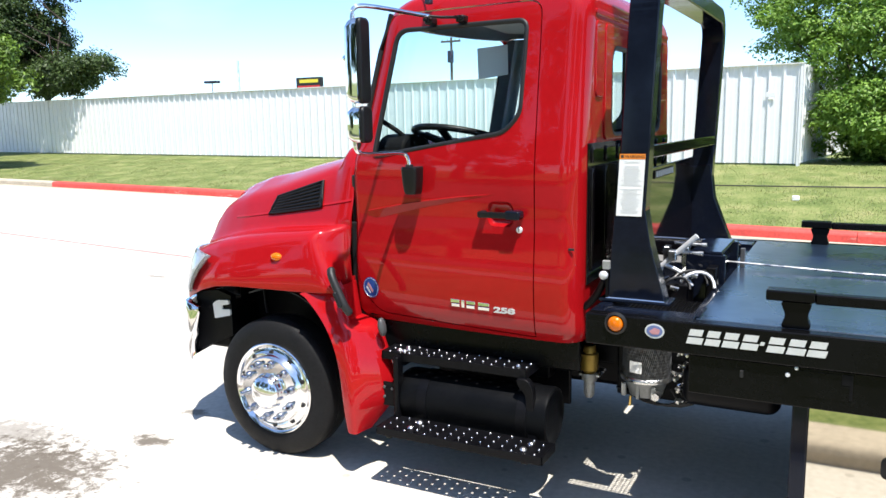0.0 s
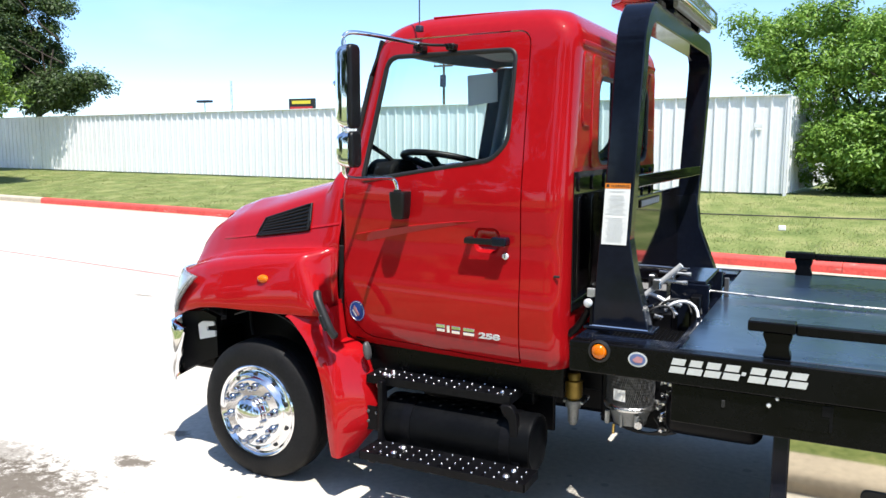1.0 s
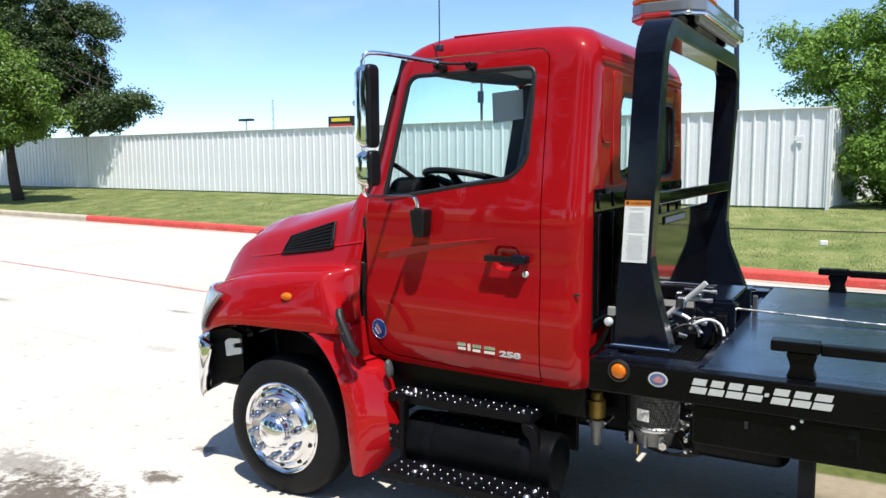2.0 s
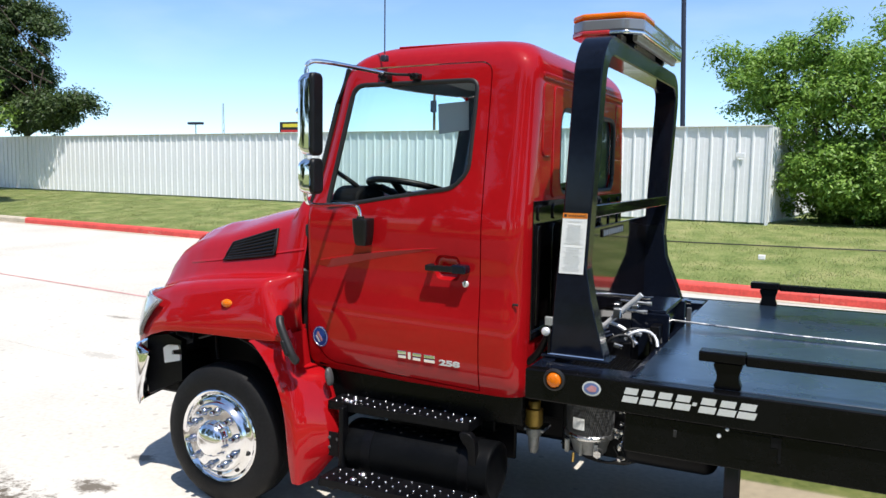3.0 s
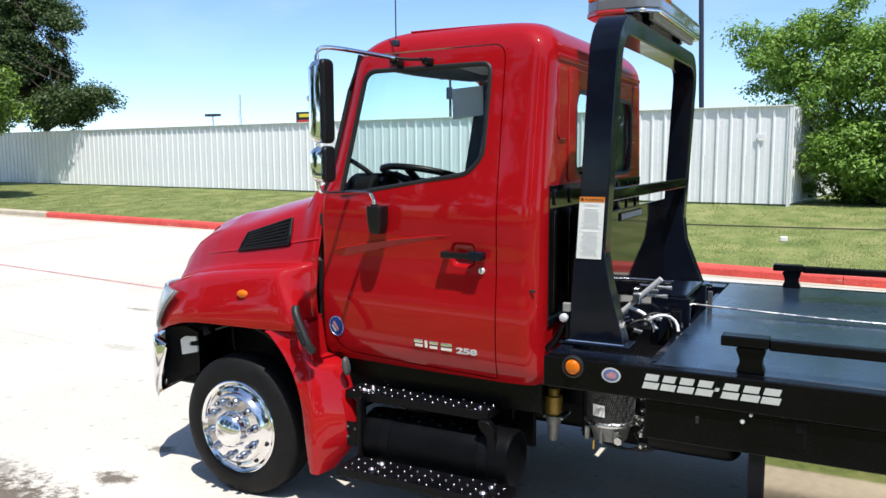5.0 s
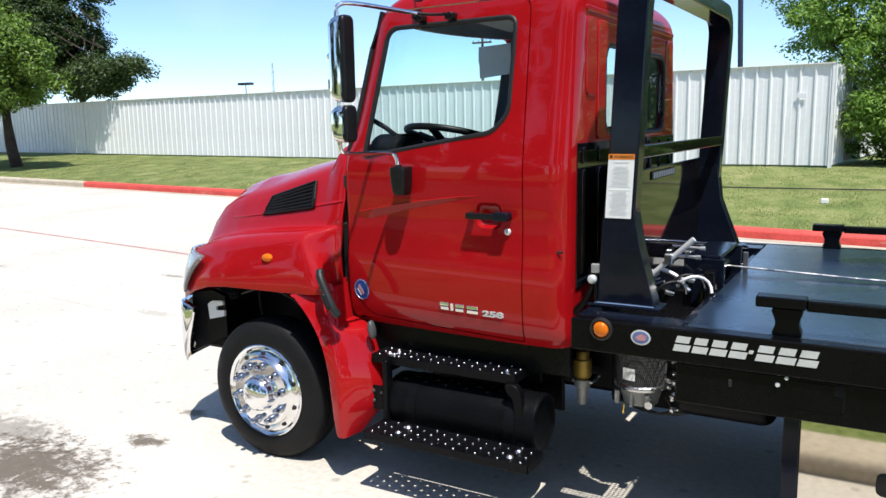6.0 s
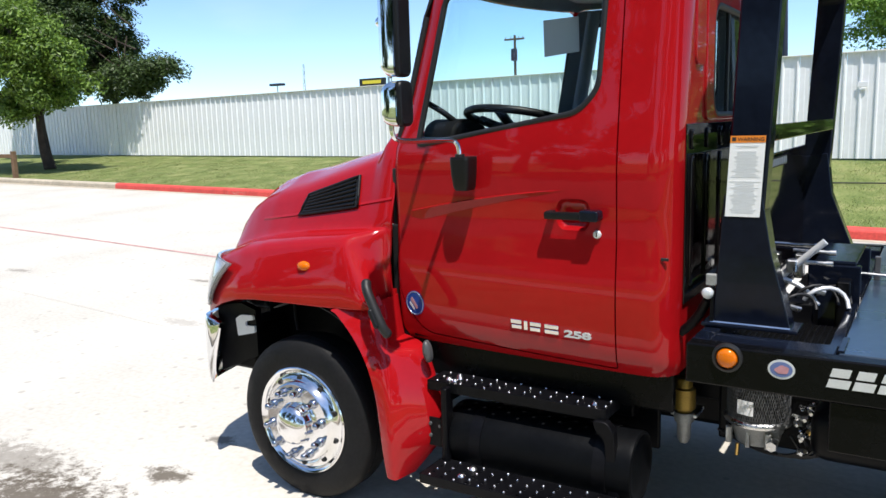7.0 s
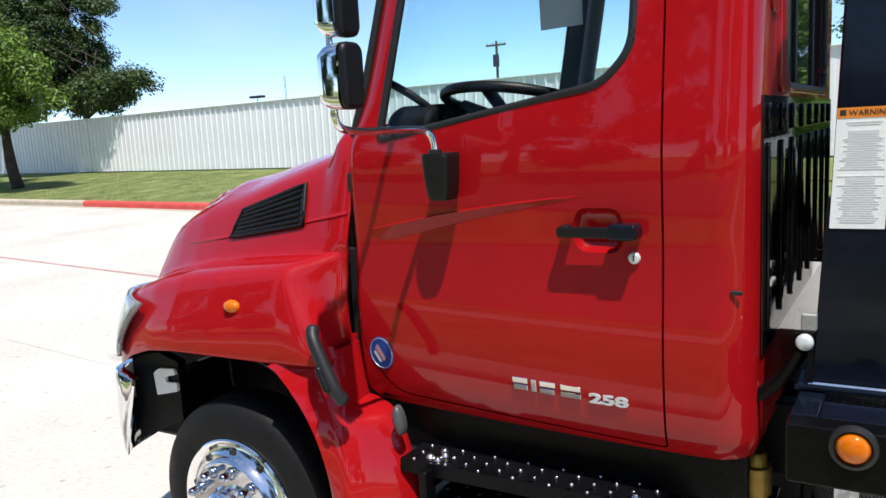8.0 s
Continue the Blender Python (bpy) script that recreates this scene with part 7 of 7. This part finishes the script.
tree(11, (1.6, 20.9, 0.7), (1.5, 20.8, 1.7), 0.14,
     [((0.9, 20.2, 3.3), (2.2, 1.5, 1.8), 120), ((3.3, 20.4, 3.2), (2.4, 1.8, 2.1), 110), ((-0.7, 20.6, 4.3), (1.6, 1.4, 1.1), 36), ((0.6, 19.4, 2), (1.5, 0.9, 0.8), 70), ((2.9, 19.4, 1.8), (1.9, 1.0, 0.9), 70), ((1, 20.7, 1.15), (1.7, 0.8, 0.4), 40), ((4.1, 20.7, 1.1), (2.0, 0.8, 0.4), 40), ((5.7, 20.4, 2.8), (2.2, 1.7, 1.9), 70),
      ((0.6, 20.5, 5.1), (1.9, 1.2, 0.7), 15), ((3.1, 20.5, 5.2), (1.6, 1.2, 0.6), 14), ((-1.9, 20.5, 4.4), (0.8, 0.8, 1.0), 6)],
     310, 0.055, 0.45, LEAF_LIGHT, "bushy bright green tree at the end of the fence", 9)

# trees across the street, behind the near lawn: out of view, known from reflections, raised to block sky light
rng_t = random.Random(31)
for i in range(9):
    x, y = -38 + 8.2 * i + rng_t.uniform(-1.5, 1.5), -13.5 + rng_t.uniform(-1.5, 1.0)
    h = rng_t.uniform(1.5, 1.9)
    tree(40 + i, (x, y, 0.1), (x + 0.3, y, 2.2 * h), 0.26,
         [((x, y, 4.6 * h), (3.6, 2.6, 2.4 * h), 70), ((x + 1.8, y + 0.6, 6.6 * h), (2.8, 2.2, 2.0 * h), 44), ((x - 2.0, y, 3.0 * h), (2.4, 2.0, 1.5), 40), ((x + 2.6, y - 0.5, 2.4), (2.4, 1.8, 1.5), 40)],
         90, 0.19, 0.75, LEAF_DARK, "unseen dark green street tree, made tall to block sky light", 6)

# lawn blades on the bank
rng = np.random.default_rng(21)
n = 190000
bx = rng.uniform(-34, 6, n)
by = KERB_Y + 0.17 + (FENCE_Y + 1.0 - KERB_Y - 0.17) * rng.uniform(0, 1, n) ** 1.2
bz = np.array([bank_z(x, y) for x, y in zip(bx, by)])
tuft = np.array([noise.noise((x * 1.7, y * 1.7, 9.0)) for x, y in zip(bx, by)])
h = rng.uniform(0.010, 0.026, n) * np.clip(1.0 + 1.6 * tuft, 0.4, 2.4)
ang = rng.uniform(0, 2 * math.pi, n)
wd = 0.004 + 0.004 * rng.uniform(size=n)
p = np.stack([bx, by, bz - 0.005], axis=1)
d = np.stack([np.cos(ang), np.sin(ang), np.zeros(n)], axis=1) * wd[:, None]
tip = p + np.stack([-0.8 * h * np.sin(ang), 0.8 * h * np.cos(ang), 0.9 * h + 0.006], axis=1)
v = np.stack([p - d, p + d, tip], axis=1).reshape(-1, 3)
me = bpy.data.meshes.new("grass")
me.from_pydata(v.tolist(), [], [(3 * i, 3 * i + 1, 3 * i + 2) for i in range(n)])
tagged(turned(part("grass", me, BLADE)), "short sunlit lawn grass with dry tips", "grass", "", "stuff")


# ---- far poles, lamps and signs beyond the fence ----
def far_thing(name, label, category):
    return thing(name, None, label, category)


lp = far_thing("street_lamp", "dark shoebox parking lamp on a pole", "street lamp")
part("pole", cyl(bmesh.new(), (-56.57, 59.8, 0.8), (-56.57, 59.8, 5.88), 0.07, 0.05, 10), POLE_GREY, lp)
part("lamp_head", boxes((-57.4, -55.75, 59.5, 60.1, 5.88, 6.12), bevel=0.05), POLE_DARK, lp)
mast = far_thing("radio_mast", "thin grey lattice radio mast", "mast")
for k in range(3):
    a = 2 * math.pi * k / 3
    part("leg", cyl(bmesh.new(), (-106.3 + 0.35 * math.cos(a), 120 + 0.35 * math.sin(a), 0.8), (-106.3 + 0.15 * math.cos(a), 120 + 0.15 * math.sin(a), 13.8), 0.05, 0.04, 6), POLE_GREY, mast)
part("lattice", merge(*[cyl(bmesh.new(), (-106.55 + 0.5 * (i % 2), 120, 1.5 + 0.84 * i), (-106.55 + 0.5 * ((i + 1) % 2), 120, 2.34 + 0.84 * i), 0.03, None, 5) for i in range(14)]), POLE_GREY, mast)
sg = far_thing("sign", "black roadside sign with yellow and red bars", "sign")
part("sign_panel", boxes((-46.3, -43.4, 59.8, 60.1, 5.02, 6.02), bevel=0.04), SIGN_BLACK, sg)
part("sign_bars", boxes((-45.9, -43.8, 59.76, 59.8, 5.52, 5.82), bevel=0.01), SIGN_YELLOW, sg, "yellow lettering drawn as a bar")
part("sign_strip", boxes((-46.1, -43.6, 59.76, 59.8, 5.07, 5.27), bevel=0.01), SIGN_RED, sg)
for x in (-45.8, -43.9):
    part("post", cyl(bmesh.new(), (x, 59.95, 0.8), (x, 59.95, 5.02), 0.09, None, 10), POLE_DARK, sg)
up = far_thing("utility_pole", "wooden utility pole with crossarm and transformer", "utility pole")
part("pole", cyl(bmesh.new(), (-30.20, 60, 0.8), (-30.23, 60, 8.69), 0.14, 0.10, 10), POLE_WOOD, up)
part("crossarm", boxes((-31.13, -29.33, 59.85, 59.97, 8.29, 8.44), bevel=0.02), POLE_WOOD, up)
for x in (-31.03, -30.53, -29.83, -29.43):
    part("insulator", cyl(bmesh.new(), (x, 59.9, 8.44), (x, 59.9, 8.60), 0.045, 0.03, 8), POLE_GREY, up)
part("transformer", cyl(bmesh.new(), (-30.18, 59.75, 6.64), (-30.18, 59.75, 7.59), 0.26, None, 16), POLE_DARK, up)
tp = far_thing("light_pole", "tall dark steel light pole behind the fence", "pole")
part("pole", cyl(bmesh.new(), (-5.98, 38, 0.8), (-6.50, 38, 16), 0.125, 0.10, 14), POLE_DARK, tp)
part("pole_base", cyl(bmesh.new(), (-5.98, 38, 0.8), (-5.99, 38, 1.1), 0.25, 0.2, 14), POLE_DARK, tp)
rf = far_thing("wooden_rail", "low weathered wooden post with rails", "rail fence")
part("post", boxes((-27.17, -27.01, 15.43, 15.57, 0.25, 1.29), bevel=0.015), WOOD, rf)
part("rail", boxes((-31.6, -27.1, 15.48, 15.53, 1.06, 1.19), bevel=0.01), WOOD, rf)
part("post", boxes((-31.7, -31.54, 15.43, 15.57, 0.25, 1.26), bevel=0.015), WOOD, rf)

cable = part("ground_cable", tube([(x, y, bank_z(*to_lot(x, y)) + 0.03) for x, y in ((-6, 15.75), (-4, 15.68), (-2.5, 15.6), (-0.7, 15.6), (1.1, 15.6), (4, 15.7), (8, 15.8))], 0.013, 6), SEAL)
tagged(cable, "thin dark cable lying across the grass bank", "cable")
lz = bank_z(*to_lot(-0.75, 14.4))
tagged(part("litter", bevelled(boxes((-0.76, -0.64, 14.37, 14.43, lz, lz + 0.09), bevel=0), 0.015), WHITE), "small white plastic cup on the grass", "litter")
